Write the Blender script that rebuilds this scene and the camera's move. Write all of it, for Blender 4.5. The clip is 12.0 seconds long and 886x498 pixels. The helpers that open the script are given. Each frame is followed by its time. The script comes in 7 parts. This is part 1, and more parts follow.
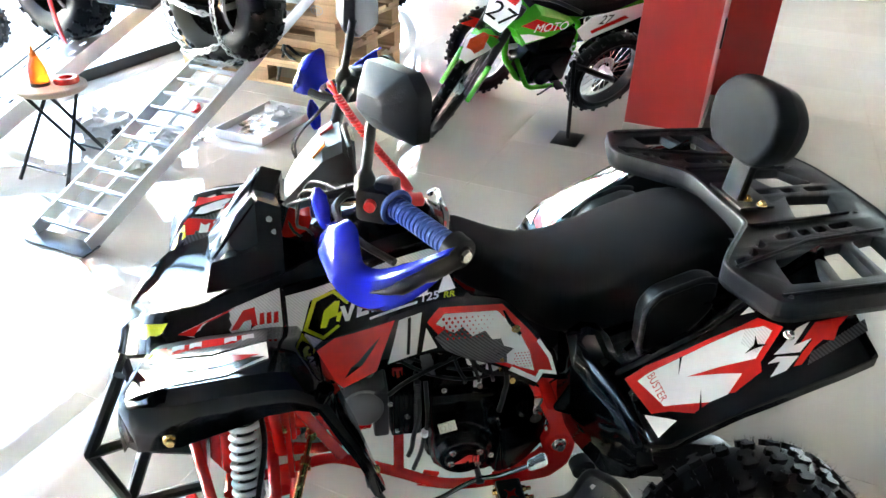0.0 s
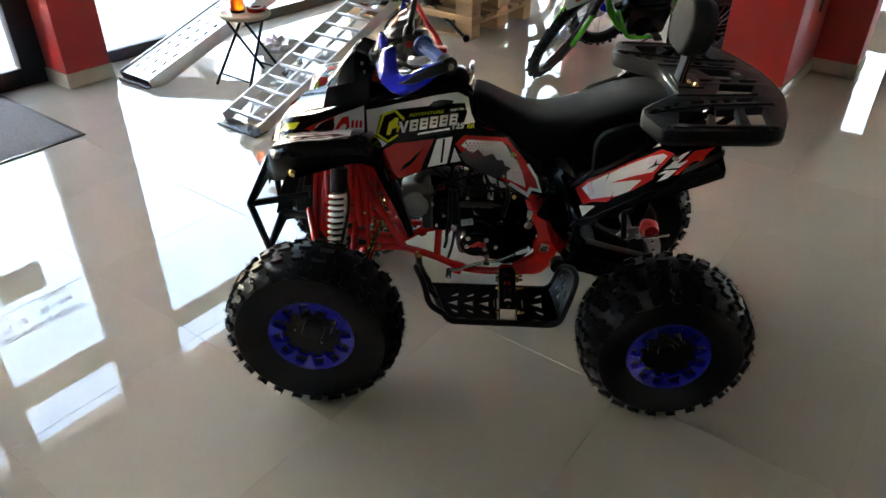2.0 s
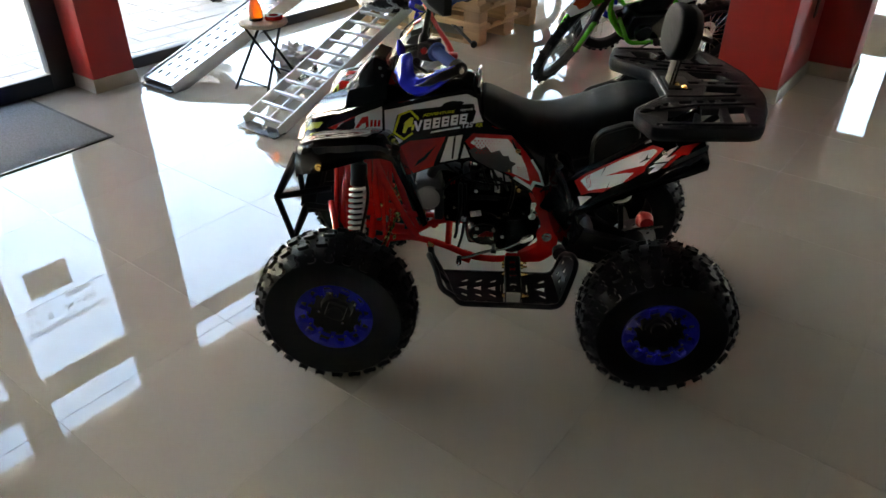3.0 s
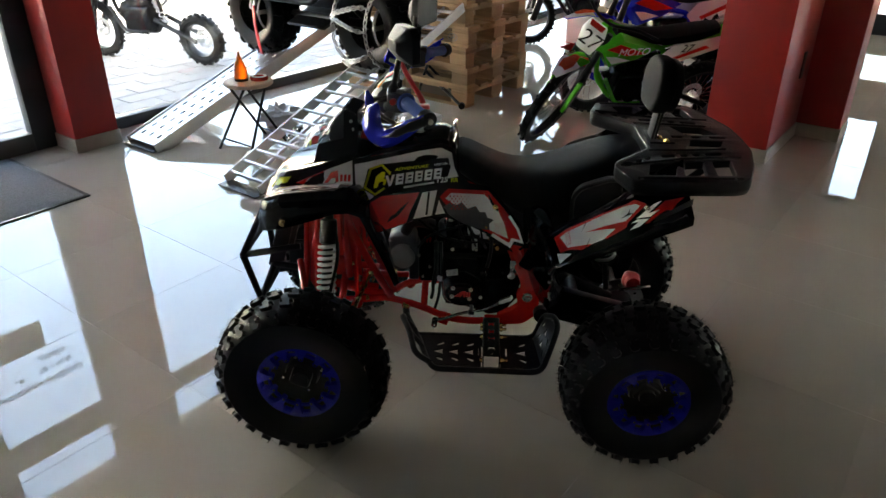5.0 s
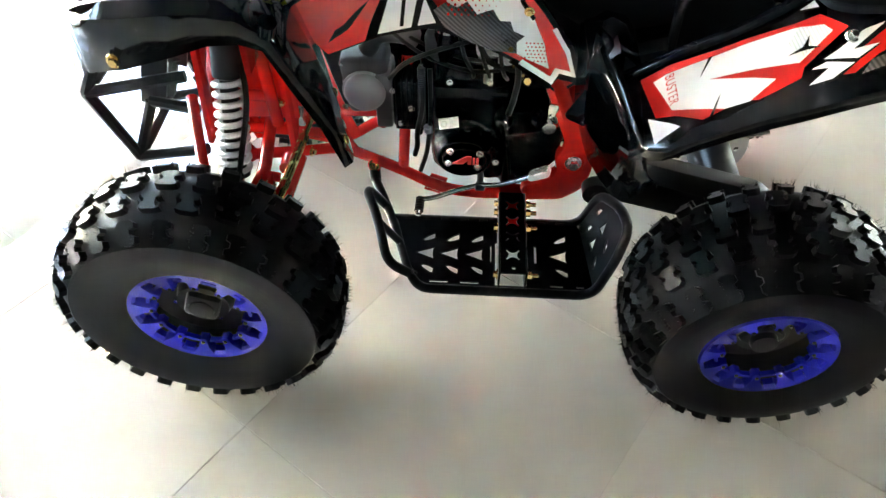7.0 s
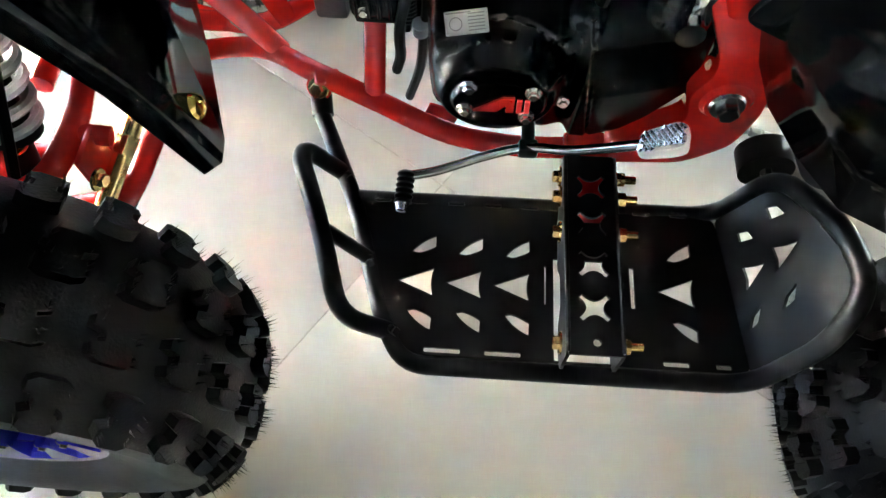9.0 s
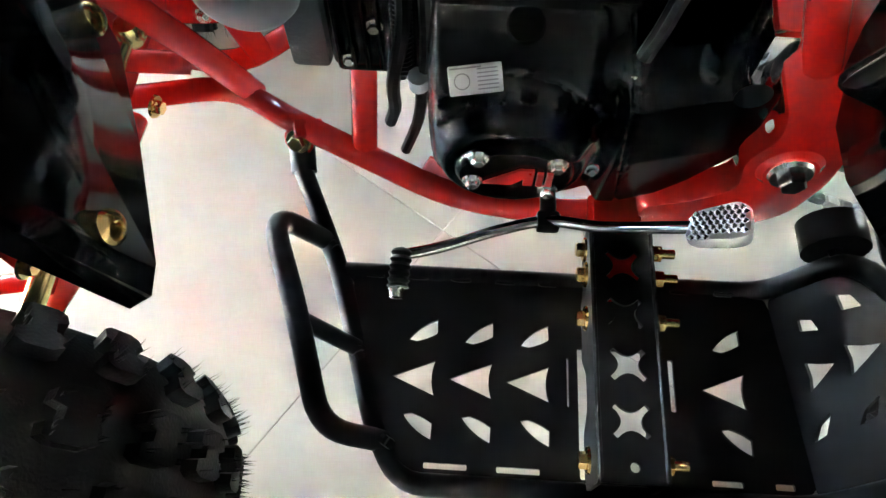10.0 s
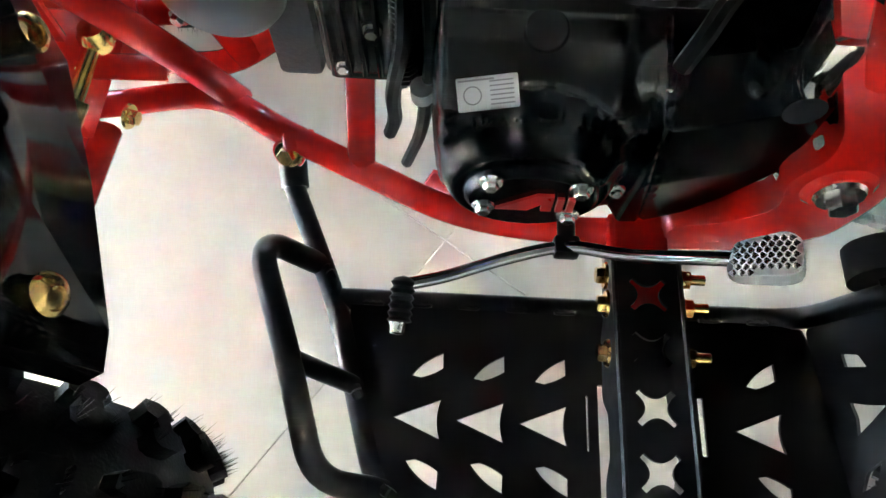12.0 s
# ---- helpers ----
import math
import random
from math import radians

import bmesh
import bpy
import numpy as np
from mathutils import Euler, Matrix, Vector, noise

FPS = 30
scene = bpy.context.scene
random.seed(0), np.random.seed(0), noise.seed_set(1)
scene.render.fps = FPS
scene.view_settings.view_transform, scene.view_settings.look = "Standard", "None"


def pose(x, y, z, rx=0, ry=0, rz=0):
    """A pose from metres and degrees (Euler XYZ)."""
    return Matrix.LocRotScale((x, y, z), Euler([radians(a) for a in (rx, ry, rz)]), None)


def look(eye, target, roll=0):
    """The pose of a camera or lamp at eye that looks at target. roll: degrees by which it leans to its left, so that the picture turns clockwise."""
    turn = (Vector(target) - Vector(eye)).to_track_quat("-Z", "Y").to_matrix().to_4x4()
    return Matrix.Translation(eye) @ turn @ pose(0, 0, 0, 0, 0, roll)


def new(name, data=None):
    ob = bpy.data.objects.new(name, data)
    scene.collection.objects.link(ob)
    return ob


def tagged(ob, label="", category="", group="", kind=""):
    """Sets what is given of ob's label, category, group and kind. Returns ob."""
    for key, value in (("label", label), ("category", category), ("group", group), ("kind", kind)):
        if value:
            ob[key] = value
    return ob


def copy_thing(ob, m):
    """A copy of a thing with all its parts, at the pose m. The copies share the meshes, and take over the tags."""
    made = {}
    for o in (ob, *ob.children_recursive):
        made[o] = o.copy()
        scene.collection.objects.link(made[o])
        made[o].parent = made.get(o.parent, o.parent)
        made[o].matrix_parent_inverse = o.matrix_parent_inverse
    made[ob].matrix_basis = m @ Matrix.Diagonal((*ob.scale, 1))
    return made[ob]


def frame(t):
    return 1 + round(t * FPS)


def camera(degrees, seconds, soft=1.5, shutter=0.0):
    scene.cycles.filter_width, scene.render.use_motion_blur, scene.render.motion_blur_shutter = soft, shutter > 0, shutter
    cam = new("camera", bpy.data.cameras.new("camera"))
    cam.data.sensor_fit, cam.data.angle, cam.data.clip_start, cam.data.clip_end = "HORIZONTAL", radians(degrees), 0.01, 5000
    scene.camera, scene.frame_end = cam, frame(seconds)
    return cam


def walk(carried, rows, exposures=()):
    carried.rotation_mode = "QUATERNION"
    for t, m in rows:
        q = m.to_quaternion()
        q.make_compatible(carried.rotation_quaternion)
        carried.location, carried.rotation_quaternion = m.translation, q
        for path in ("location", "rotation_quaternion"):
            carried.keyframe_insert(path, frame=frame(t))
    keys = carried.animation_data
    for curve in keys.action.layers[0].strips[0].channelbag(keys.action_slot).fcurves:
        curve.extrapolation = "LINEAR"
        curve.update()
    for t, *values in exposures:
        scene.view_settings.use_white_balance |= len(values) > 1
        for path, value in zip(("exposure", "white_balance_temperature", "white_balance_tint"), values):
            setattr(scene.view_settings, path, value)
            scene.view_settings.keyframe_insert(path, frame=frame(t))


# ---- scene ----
cam = camera(64.2, 12.0)
PATH = [
    (0, (-0.309, -1.089, 1.423), (0.026, 0.596, 0.399), 1.7),
    (0.5, (-0.199, -1.274, 1.447), (-0.043, 0.428, 0.407), 1.4),
    (1, (-0.098, -1.501, 1.464), (-0.024, 0.183, 0.388), 1.0),
    (1.5, (-0.043, -1.713, 1.472), (-0.062, -0.034, 0.387), 1.0),
    (2, (-0.086, -1.889, 1.490), (-0.164, -0.213, 0.401), 0.6),
    (2.5, (-0.106, -2.014, 1.514), (-0.204, -0.339, 0.426), 0.4),
    (3, (-0.089, -2.069, 1.547), (-0.187, -0.387, 0.470), 0.2),
    (3.5, (-0.069, -2.087, 1.552), (-0.164, -0.358, 0.550), 0.2),
    (3.7, (-0.068, -2.088, 1.552), (-0.160, -0.346, 0.575), 0.1),
    (5.3, (-0.024, -1.869, 1.437), (-0.118, -0.097, 0.515), 0.4),
    (5.5, (-0.041, -1.778, 1.404), (-0.115, -0.024, 0.445), 0.6),
    (6, (-0.039, -1.538, 1.331), (-0.098, 0.062, 0.131), 0.7),
    (6.5, (-0.049, -1.311, 1.272), (-0.109, 0.114, -0.129), 0.6),
    (7, (-0.062, -1.112, 1.228), (-0.122, 0.206, -0.275), 0.6),
    (7.2, (-0.067, -1.031, 1.195), (-0.127, 0.260, -0.331), 0.6),
    (8.8, (-0.089, -0.574, 0.882), (-0.139, 0.332, -0.900), 0.6),
    (9, (-0.093, -0.536, 0.856), (-0.144, 0.362, -0.931), 0.4),
    (9.5, (-0.104, -0.465, 0.819), (-0.151, 0.422, -0.973), 0.5),
    (10, (-0.103, -0.423, 0.793), (-0.150, 0.466, -0.998), 0.5),
    (10.5, (-0.109, -0.406, 0.781), (-0.155, 0.476, -1.013), 0.5),
    (11, (-0.106, -0.392, 0.771), (-0.148, 0.483, -1.027), 0.6),
    (11.5, (-0.106, -0.379, 0.761), (-0.144, 0.489, -1.041), 0.9),
    (12, (-0.112, -0.374, 0.756), (-0.149, 0.485, -1.050), 0.8),
]
walk(cam, [(t, look(eye, target, roll)) for t, eye, target, roll in PATH],
     exposures=[(0.0, 6.1, 6650, 5), (0.6, 5.60, 6850, 5), (1.2, 5.0, 7300, 7), (2.0, 4.75, 7700, 8), (3.0, 4.3, 7800, 8), (3.7, 4.08, 7800, 8), (5.3, 4.02, 7700, 8), (5.8, 4.35, 7400, 7), (6.3, 5.85, 7200, 5), (7.0, 6.78, 7200, 6), (8.8, 7.05, 7150, 6), (10.0, 7.06, 7100, 6), (12.0, 7.06, 7100, 6)])

# ---- light ----
SITE = Matrix.Rotation(radians(56), 4, "Z")      # the shop's own axes: x along the shop front, y out through it
world = bpy.data.worlds.new("sky")
scene.world = world
world.use_nodes = True
sky = world.node_tree.nodes.new("ShaderNodeTexSky")
sky.sky_type, sky.sun_disc, sky.sun_elevation, sky.sun_rotation = "NISHITA", False, radians(40), radians(35)
sky.dust_density, sky.ozone_density = 4.0, 0.6
back = world.node_tree.nodes["Background"]
back.inputs[1].default_value = 0.15
world.node_tree.links.new(sky.outputs[0], back.inputs[0])
sun = new("sun", bpy.data.lights.new("sun", "SUN"))
sun.data.energy, sun.data.angle, sun.data.color = 5.0, radians(0.5), (1.0, 0.95, 0.88)
SUN_FROM = SITE @ Vector((-0.50, -1.0, 0.95))
sun.matrix_world = look(SUN_FROM * 20, (0, 0, 0))
sky.sun_rotation = math.atan2(SUN_FROM.x, SUN_FROM.y)


# ---- materials ----
def mat(name, color, rough=0.5, metal=0.0, var=0.12, scale=14.0, bump=0.0, bscale=180.0, coat=0.0, rvar=0.1, spec=0.5):
    m = bpy.data.materials.new(name)
    m.use_nodes = True
    nt = m.node_tree
    b = nt.nodes["Principled BSDF"]
    b.inputs["Metallic"].default_value, b.inputs["Coat Weight"].default_value = metal, coat
    b.inputs["Coat Roughness"].default_value = 0.05
    b.inputs["Specular IOR Level"].default_value = spec
    co = nt.nodes.new("ShaderNodeTexCoord")

    def noise_tex(s, d):
        n = nt.nodes.new("ShaderNodeTexNoise")
        n.inputs["Scale"].default_value, n.inputs["Detail"].default_value = s, d
        nt.links.new(co.outputs["Object"], n.inputs["Vector"])
        return n
    big, fine = noise_tex(scale, 5), noise_tex(bscale, 3)
    mix = nt.nodes.new("ShaderNodeMix")
    mix.data_type = "RGBA"
    lo, hi = [max(0, c * (1 - var)) for c in color], [min(1, c * (1 + var)) for c in color]
    mix.inputs["A"].default_value, mix.inputs["B"].default_value = (*lo, 1), (*hi, 1)
    nt.links.new(big.outputs["Fac"], mix.inputs["Factor"])
    nt.links.new(mix.outputs["Result"], b.inputs["Base Color"])
    rr = nt.nodes.new("ShaderNodeMapRange")
    rr.inputs["To Min"].default_value, rr.inputs["To Max"].default_value = max(0.01, rough * (1 - rvar * 2)), min(1, rough * (1 + rvar * 2))
    mul = nt.nodes.new("ShaderNodeMath")
    mul.operation = "MULTIPLY"
    nt.links.new(big.outputs["Fac"], mul.inputs[0])
    nt.links.new(fine.outputs["Fac"], mul.inputs[1])
    mul.use_clamp = True
    rr.inputs["From Max"].default_value = 0.5
    nt.links.new(mul.outputs[0], rr.inputs["Value"])
    nt.links.new(rr.outputs["Result"], b.inputs["Roughness"])
    if bump:
        bp = nt.nodes.new("ShaderNodeBump")
        bp.inputs["Strength"].default_value, bp.inputs["Distance"].default_value = bump, 0.002
        nt.links.new(fine.outputs["Fac"], bp.inputs["Height"])
        nt.links.new(bp.outputs["Normal"], b.inputs["Normal"])
    return m


def glass_mat(name, tint=(1, 1, 1), rough=0.0):
    m = bpy.data.materials.new(name)
    m.use_nodes = True
    b = m.node_tree.nodes["Principled BSDF"]
    b.inputs["Base Color"].default_value = (*tint, 1)
    b.inputs["Transmission Weight"].default_value, b.inputs["Roughness"].default_value, b.inputs["IOR"].default_value = 1, rough, 1.45
    return m


def tile_mat():
    m = mat("polished_porcelain", (0.50, 0.46, 0.40), 0.005, var=0.05, scale=3.0, rvar=0.1, spec=1.0)
    nt = m.node_tree
    b = nt.nodes["Principled BSDF"]
    info, hsv = nt.nodes.new("ShaderNodeObjectInfo"), nt.nodes.new("ShaderNodeHueSaturation")
    rng = nt.nodes.new("ShaderNodeMapRange")
    rng.inputs["To Min"].default_value, rng.inputs["To Max"].default_value = 0.965, 1.035
    src = b.inputs["Base Color"].links[0].from_socket
    nt.links.new(info.outputs["Random"], rng.inputs["Value"])
    nt.links.new(rng.outputs["Result"], hsv.inputs["Value"])
    nt.links.new(src, hsv.inputs["Color"])
    nt.links.new(hsv.outputs["Color"], b.inputs["Base Color"])
    return m


def wood_mat(name, a, b_, rough=0.7):
    m = mat(name, a, rough, bump=0.35, bscale=90)
    nt = m.node_tree
    b = nt.nodes["Principled BSDF"]
    co, mp, wv, mx = (nt.nodes.new("ShaderNode" + k) for k in ("TexCoord", "Mapping", "TexNoise", "Mix"))
    mx.data_type = "RGBA"
    mp.inputs["Scale"].default_value = (3, 55, 55)
    wv.inputs["Scale"].default_value, wv.inputs["Detail"].default_value = 1.5, 6
    nt.links.new(co.outputs["Object"], mp.inputs["Vector"])
    nt.links.new(mp.outputs["Vector"], wv.inputs["Vector"])
    nt.links.new(wv.outputs["Fac"], mx.inputs["Factor"])
    mx.inputs["A"].default_value, mx.inputs["B"].default_value = (*a, 1), (*b_, 1)
    info, hsv, rng = nt.nodes.new("ShaderNodeObjectInfo"), nt.nodes.new("ShaderNodeHueSaturation"), nt.nodes.new("ShaderNodeMapRange")
    rng.inputs["To Min"].default_value, rng.inputs["To Max"].default_value = 0.75, 1.2
    nt.links.new(info.outputs["Random"], rng.inputs["Value"])
    nt.links.new(rng.outputs["Result"], hsv.inputs["Value"])
    nt.links.new(mx.outputs["Result"], hsv.inputs["Color"])
    nt.links.new(hsv.outputs["Color"], b.inputs["Base Color"])
    return m


def stripe_mat(name, a, b_, freq, rough, ang=0.0):
    """Fine diagonal weave, as printed carbon film or a hatched sticker has."""
    m = mat(name, a, rough, coat=0.3)
    nt = m.node_tree
    b = nt.nodes["Principled BSDF"]
    co, mp, wv, mx = (nt.nodes.new("ShaderNode" + k) for k in ("TexCoord", "Mapping", "TexWave", "Mix"))
    mx.data_type = "RGBA"
    wv.bands_direction = "X"
    mp.inputs["Rotation"].default_value = (0, ang, 0)
    wv.inputs["Scale"].default_value = freq
    nt.links.new(co.outputs["Object"], mp.inputs["Vector"])
    nt.links.new(mp.outputs["Vector"], wv.inputs["Vector"])
    nt.links.new(wv.outputs["Fac"], mx.inputs["Factor"])
    mx.inputs["A"].default_value, mx.inputs["B"].default_value = (*a, 1), (*b_, 1)
    nt.links.new(mx.outputs["Result"], b.inputs["Base Color"])
    return m


TILE = tile_mat()
GROUT = mat("grout", (0.42, 0.385, 0.34), 0.85, bump=0.3)
PLASTER = mat("white_plaster", (0.55, 0.52, 0.47), 0.85, bump=0.15)
# dark tone holds down bounce and keeps reflections in black parts dark
CEILING = mat("ceiling_dark_tone", (0.17, 0.166, 0.16), 0.9, bump=0.1)
DEEPWALL = mat("grey_wall_paint", (0.50, 0.49, 0.47), 0.85, bump=0.15)
REDWALL = mat("red_wall_paint", (0.40, 0.022, 0.02), 0.42, var=0.06, scale=6, bump=0.12, bscale=260)
SKIRT = mat("beige_skirting_tile", (0.45, 0.40, 0.33), 0.3)
ALUDARK = mat("anthracite_frame", (0.018, 0.02, 0.024), 0.35, bump=0.05)
GLASS = glass_mat("window_glass", (0.97, 0.99, 0.98))
PAVE = mat("grey_paving", (0.29, 0.285, 0.275), 0.85, bump=0.4, bscale=120)
ASPHALT = mat("pale_concrete_ground", (0.25, 0.245, 0.235), 0.9, bump=0.5, bscale=120)
FACADE = mat("pale_facade", (0.78, 0.76, 0.72), 0.9)
MAT_F = mat("grey_mat_pile", (0.225, 0.24, 0.255), 0.95, var=0.85, scale=160, bump=1.0, bscale=320)
GLOSSBLACK = mat("gloss_black_plastic", (0.007, 0.007, 0.008), 0.09, spec=0.24, rvar=0.3, bump=0.012, bscale=60)
BLACKPL = mat("matt_black_plastic", (0.010, 0.010, 0.011), 0.36, spec=0.35, bump=0.25, bscale=420)
RACKPL = mat("rack_black_plastic", (0.010, 0.010, 0.011), 0.40, spec=0.24, bump=0.3, bscale=500)
VINYL = mat("seat_vinyl", (0.011, 0.011, 0.012), 0.58, spec=0.07, bump=0.5, bscale=600)
RUBBER = mat("tyre_rubber", (0.0085, 0.0085, 0.009), 0.44, spec=0.17, var=0.35, scale=14, bump=0.22, bscale=420)
BLUE = mat("blue_plastic", (0.010, 0.018, 0.55), 0.14, coat=0.4, var=0.08)
RIMBLUE = mat("blue_rim_paint", (0.010, 0.012, 0.34), 0.2, coat=0.4, var=0.1)
BLUEGRIP = mat("blue_rubber_grip", (0.025, 0.075, 0.32), 0.6, bump=0.3)
REDFRAME = mat("red_powder_coat", (0.60, 0.012, 0.010), 0.14, coat=0.6, var=0.08, bump=0.03, bscale=70)
REDPART = mat("red_plastic", (0.62, 0.015, 0.015), 0.3)
BLACKMET = mat("black_painted_steel", (0.006, 0.006, 0.0065), 0.36, spec=0.3, bump=0.03, bscale=120)
ENGBLACK = mat("black_engine_paint", (0.004, 0.004, 0.0045), 0.23, spec=0.30, bump=0.04, bscale=900)
ALUCAST = mat("cast_aluminium", (0.085, 0.085, 0.09), 0.46, metal=0.5, bump=0.25, bscale=300)
ALU = mat("brushed_aluminium", (0.72, 0.72, 0.73), 0.34, metal=0.9, bump=0.15, bscale=160)
POLISHED = mat("polished_cast_cover", (0.26, 0.26, 0.27), 0.34, metal=1.0, var=0.1)
DARKCHROME = mat("dark_chrome", (0.42, 0.42, 0.43), 0.12, metal=1.0, var=0.06)
CHROME = mat("chrome", (0.8, 0.8, 0.8), 0.1, metal=1.0, var=0.04)
ZINC = mat("zinc_bolt", (0.72, 0.72, 0.7), 0.25, metal=1.0)
GOLD = mat("yellow_zinc", (0.72, 0.50, 0.20), 0.25, metal=1.0, var=0.25, scale=60)
SPRING = mat("white_spring_enamel", (0.72, 0.72, 0.74), 0.3, coat=0.3)
DASHGREY = mat("dash_grey_plastic", (0.085, 0.088, 0.092), 0.45, metal=0.2, bump=0.1, bscale=300)
SMOKE = mat("smoked_glossy_lamp", (0.03, 0.034, 0.04), 0.05, coat=0.9)
SILVER = mat("silver_plastic", (0.16, 0.17, 0.18), 0.35, metal=0.3)
MIRRORB = mat("mirror_shell", (0.012, 0.013, 0.015), 0.42, spec=0.3, bump=0.2, bscale=500)
D_WHITE = mat("white_vinyl_film", (0.80, 0.80, 0.80), 0.22, coat=0.5, var=0.04)
D_GREY = stripe_mat("grey_hatched_film", (0.58, 0.58, 0.59), (0.78, 0.78, 0.79), 75, 0.25, 0.7)
D_RED = mat("red_vinyl_film", (0.55, 0.014, 0.012), 0.22, coat=0.5, var=0.05)
FLAME = mat("orange_red_film", (0.55, 0.06, 0.015), 0.25, coat=0.4, var=0.3, scale=40)
D_YEL = mat("yellow_vinyl_film", (0.62, 0.66, 0.03), 0.25, coat=0.4, var=0.05)
D_BLACK = mat("black_vinyl_film", (0.008, 0.008, 0.009), 0.2, coat=0.0, spec=0.4)
D_CARB = stripe_mat("carbon_look_film", (0.008, 0.008, 0.009), (0.075, 0.075, 0.08), 62, 0.3, 0.9)
ORANGE = mat("orange_plastic", (0.85, 0.20, 0.012), 0.35)
GREEN = mat("green_plastic", (0.06, 0.42, 0.02), 0.25, coat=0.4)
WOOD = wood_mat("pallet_wood", (0.36, 0.21, 0.10), (0.55, 0.36, 0.20))
SEATWOOD = wood_mat("stool_board", (0.33, 0.24, 0.17), (0.42, 0.33, 0.24), 0.5)
CARD = mat("white_paper", (0.7, 0.7, 0.7), 0.7)
GREYBAR = mat("grey_print", (0.30, 0.30, 0.30), 0.7)
CHAIN = mat("galvanised_chain", (0.55, 0.55, 0.54), 0.35, metal=0.9)
CLEAR = glass_mat("clear_plastic", (0.9, 0.92, 0.93), 0.15)
HOSE = mat("black_hose", (0.004, 0.004, 0.004), 0.40, spec=0.25)
INK = mat("dark_print", (0.03, 0.03, 0.03), 0.7)


# ---- mesh helpers ----
def soften(bm, angle=38):
    lim = radians(angle)
    for f in bm.faces:
        f.smooth = True
    for e in bm.edges:
        e.smooth = not (len(e.link_faces) == 2 and e.calc_face_angle(0) > lim)


def part(name, bm, material, parent=None, label="", angle=38):
    soften(bm, angle)
    me = bpy.data.meshes.new(name)
    bm.to_mesh(me)
    bm.free()
    me.materials.append(material)
    ob = new(name, me)
    ob.parent = parent
    return tagged(ob, label=label)


def thing(name, m, label, category, group="", kind=""):
    ob = new(name)
    ob.empty_display_size = 0.1
    ob.matrix_world = m
    return tagged(ob, label, category, group, kind)


def flip(bm):
    """The mirror image across the vehicle's middle plane."""
    b2 = bm.copy()
    for v in b2.verts:
        v.co.y = -v.co.y
    bmesh.ops.reverse_faces(b2, faces=b2.faces)
    return b2


def put(bm, m):
    bmesh.ops.transform(bm, matrix=m, verts=bm.verts)
    return bm


def join(*bms):
    out = bmesh.new()
    for b in bms:
        me = bpy.data.meshes.new("t")
        b.to_mesh(me)
        b.free()
        out.from_mesh(me)
        bpy.data.meshes.remove(me)
    return out


def box(sx, sy, sz, m=Matrix(), bevel=0.0, seg=2):
    bm = bmesh.new()
    bmesh.ops.create_cube(bm, size=1, matrix=Matrix.Diagonal((sx, sy, sz, 1)))
    if bevel:
        bmesh.ops.bevel(bm, geom=list(bm.edges), offset=bevel, segments=seg, profile=0.5, affect="EDGES")
    return put(bm, m)


def at(x, y, z, rx=0, ry=0, rz=0):
    return pose(x, y, z, rx, ry, rz)


def spline(pts, n=6, closed=False):
    """A smooth line through the points."""
    p = [Vector(q) for q in pts]
    out, k = [], len(p)
    rng = range(k if closed else k - 1)
    for i in rng:
        a = p[(i - 1) % k] if closed or i else p[0] * 2 - p[1]
        b, c = p[i], p[(i + 1) % k]
        d = p[(i + 2) % k] if closed or i + 2 < k else p[-1] * 2 - p[-2]
        for j in range(n):
            t = j / n
            out.append(0.5 * ((2 * b) + (c - a) * t + (2 * a - 5 * b + 4 * c - d) * t * t + (3 * b - a - 3 * c + d) * t ** 3))
    if not closed:
        out.append(p[-1])
    return out


def fillet(pts, r, n=4):
    """The broken line with its corners rounded."""
    p = [Vector(q) for q in pts]
    out = [p[0]]
    for a, b, c in zip(p, p[1:], p[2:]):
        u, v = a - b, c - b
        k = min(r, u.length * 0.45, v.length * 0.45)
        s, e = b + u.normalized() * k, b + v.normalized() * k
        out += [(s * (1 - t) ** 2 + b * 2 * t * (1 - t) + e * t * t) for t in [i / n for i in range(n + 1)]]
    return out + [p[-1]]


def tube(pts, r, n=10, closed=False, cap=True):
    """A round bar along a line; r may be a list, one radius a point."""
    p = [Vector(q) for q in pts]
    k = len(p)
    rad = r if isinstance(r, (list, tuple)) else [r] * k
    bm, rings, up = bmesh.new(), [], None
    for i in range(k):
        a, b = (p[i - 1], p[(i + 1) % k]) if closed else (p[max(i - 1, 0)], p[min(i + 1, k - 1)])
        d = (b - a).normalized()
        if up is None:
            up = d.orthogonal().normalized()
        up = (up - d * up.dot(d)).normalized()
        w = d.cross(up)
        rings.append([bm.verts.new(p[i] + (up * math.cos(q) + w * math.sin(q)) * rad[i]) for q in [2 * math.pi * j / n for j in range(n)]])
    for i in range(k if closed else k - 1):
        a, b = rings[i], rings[(i + 1) % k]
        for j in range(n):
            bm.faces.new((a[j], a[(j + 1) % n], b[(j + 1) % n], b[j]))
    if cap and not closed:
        bm.faces.new(rings[0][::-1])
        bm.faces.new(rings[-1])
    bmesh.ops.recalc_face_normals(bm, faces=bm.faces)
    return bm


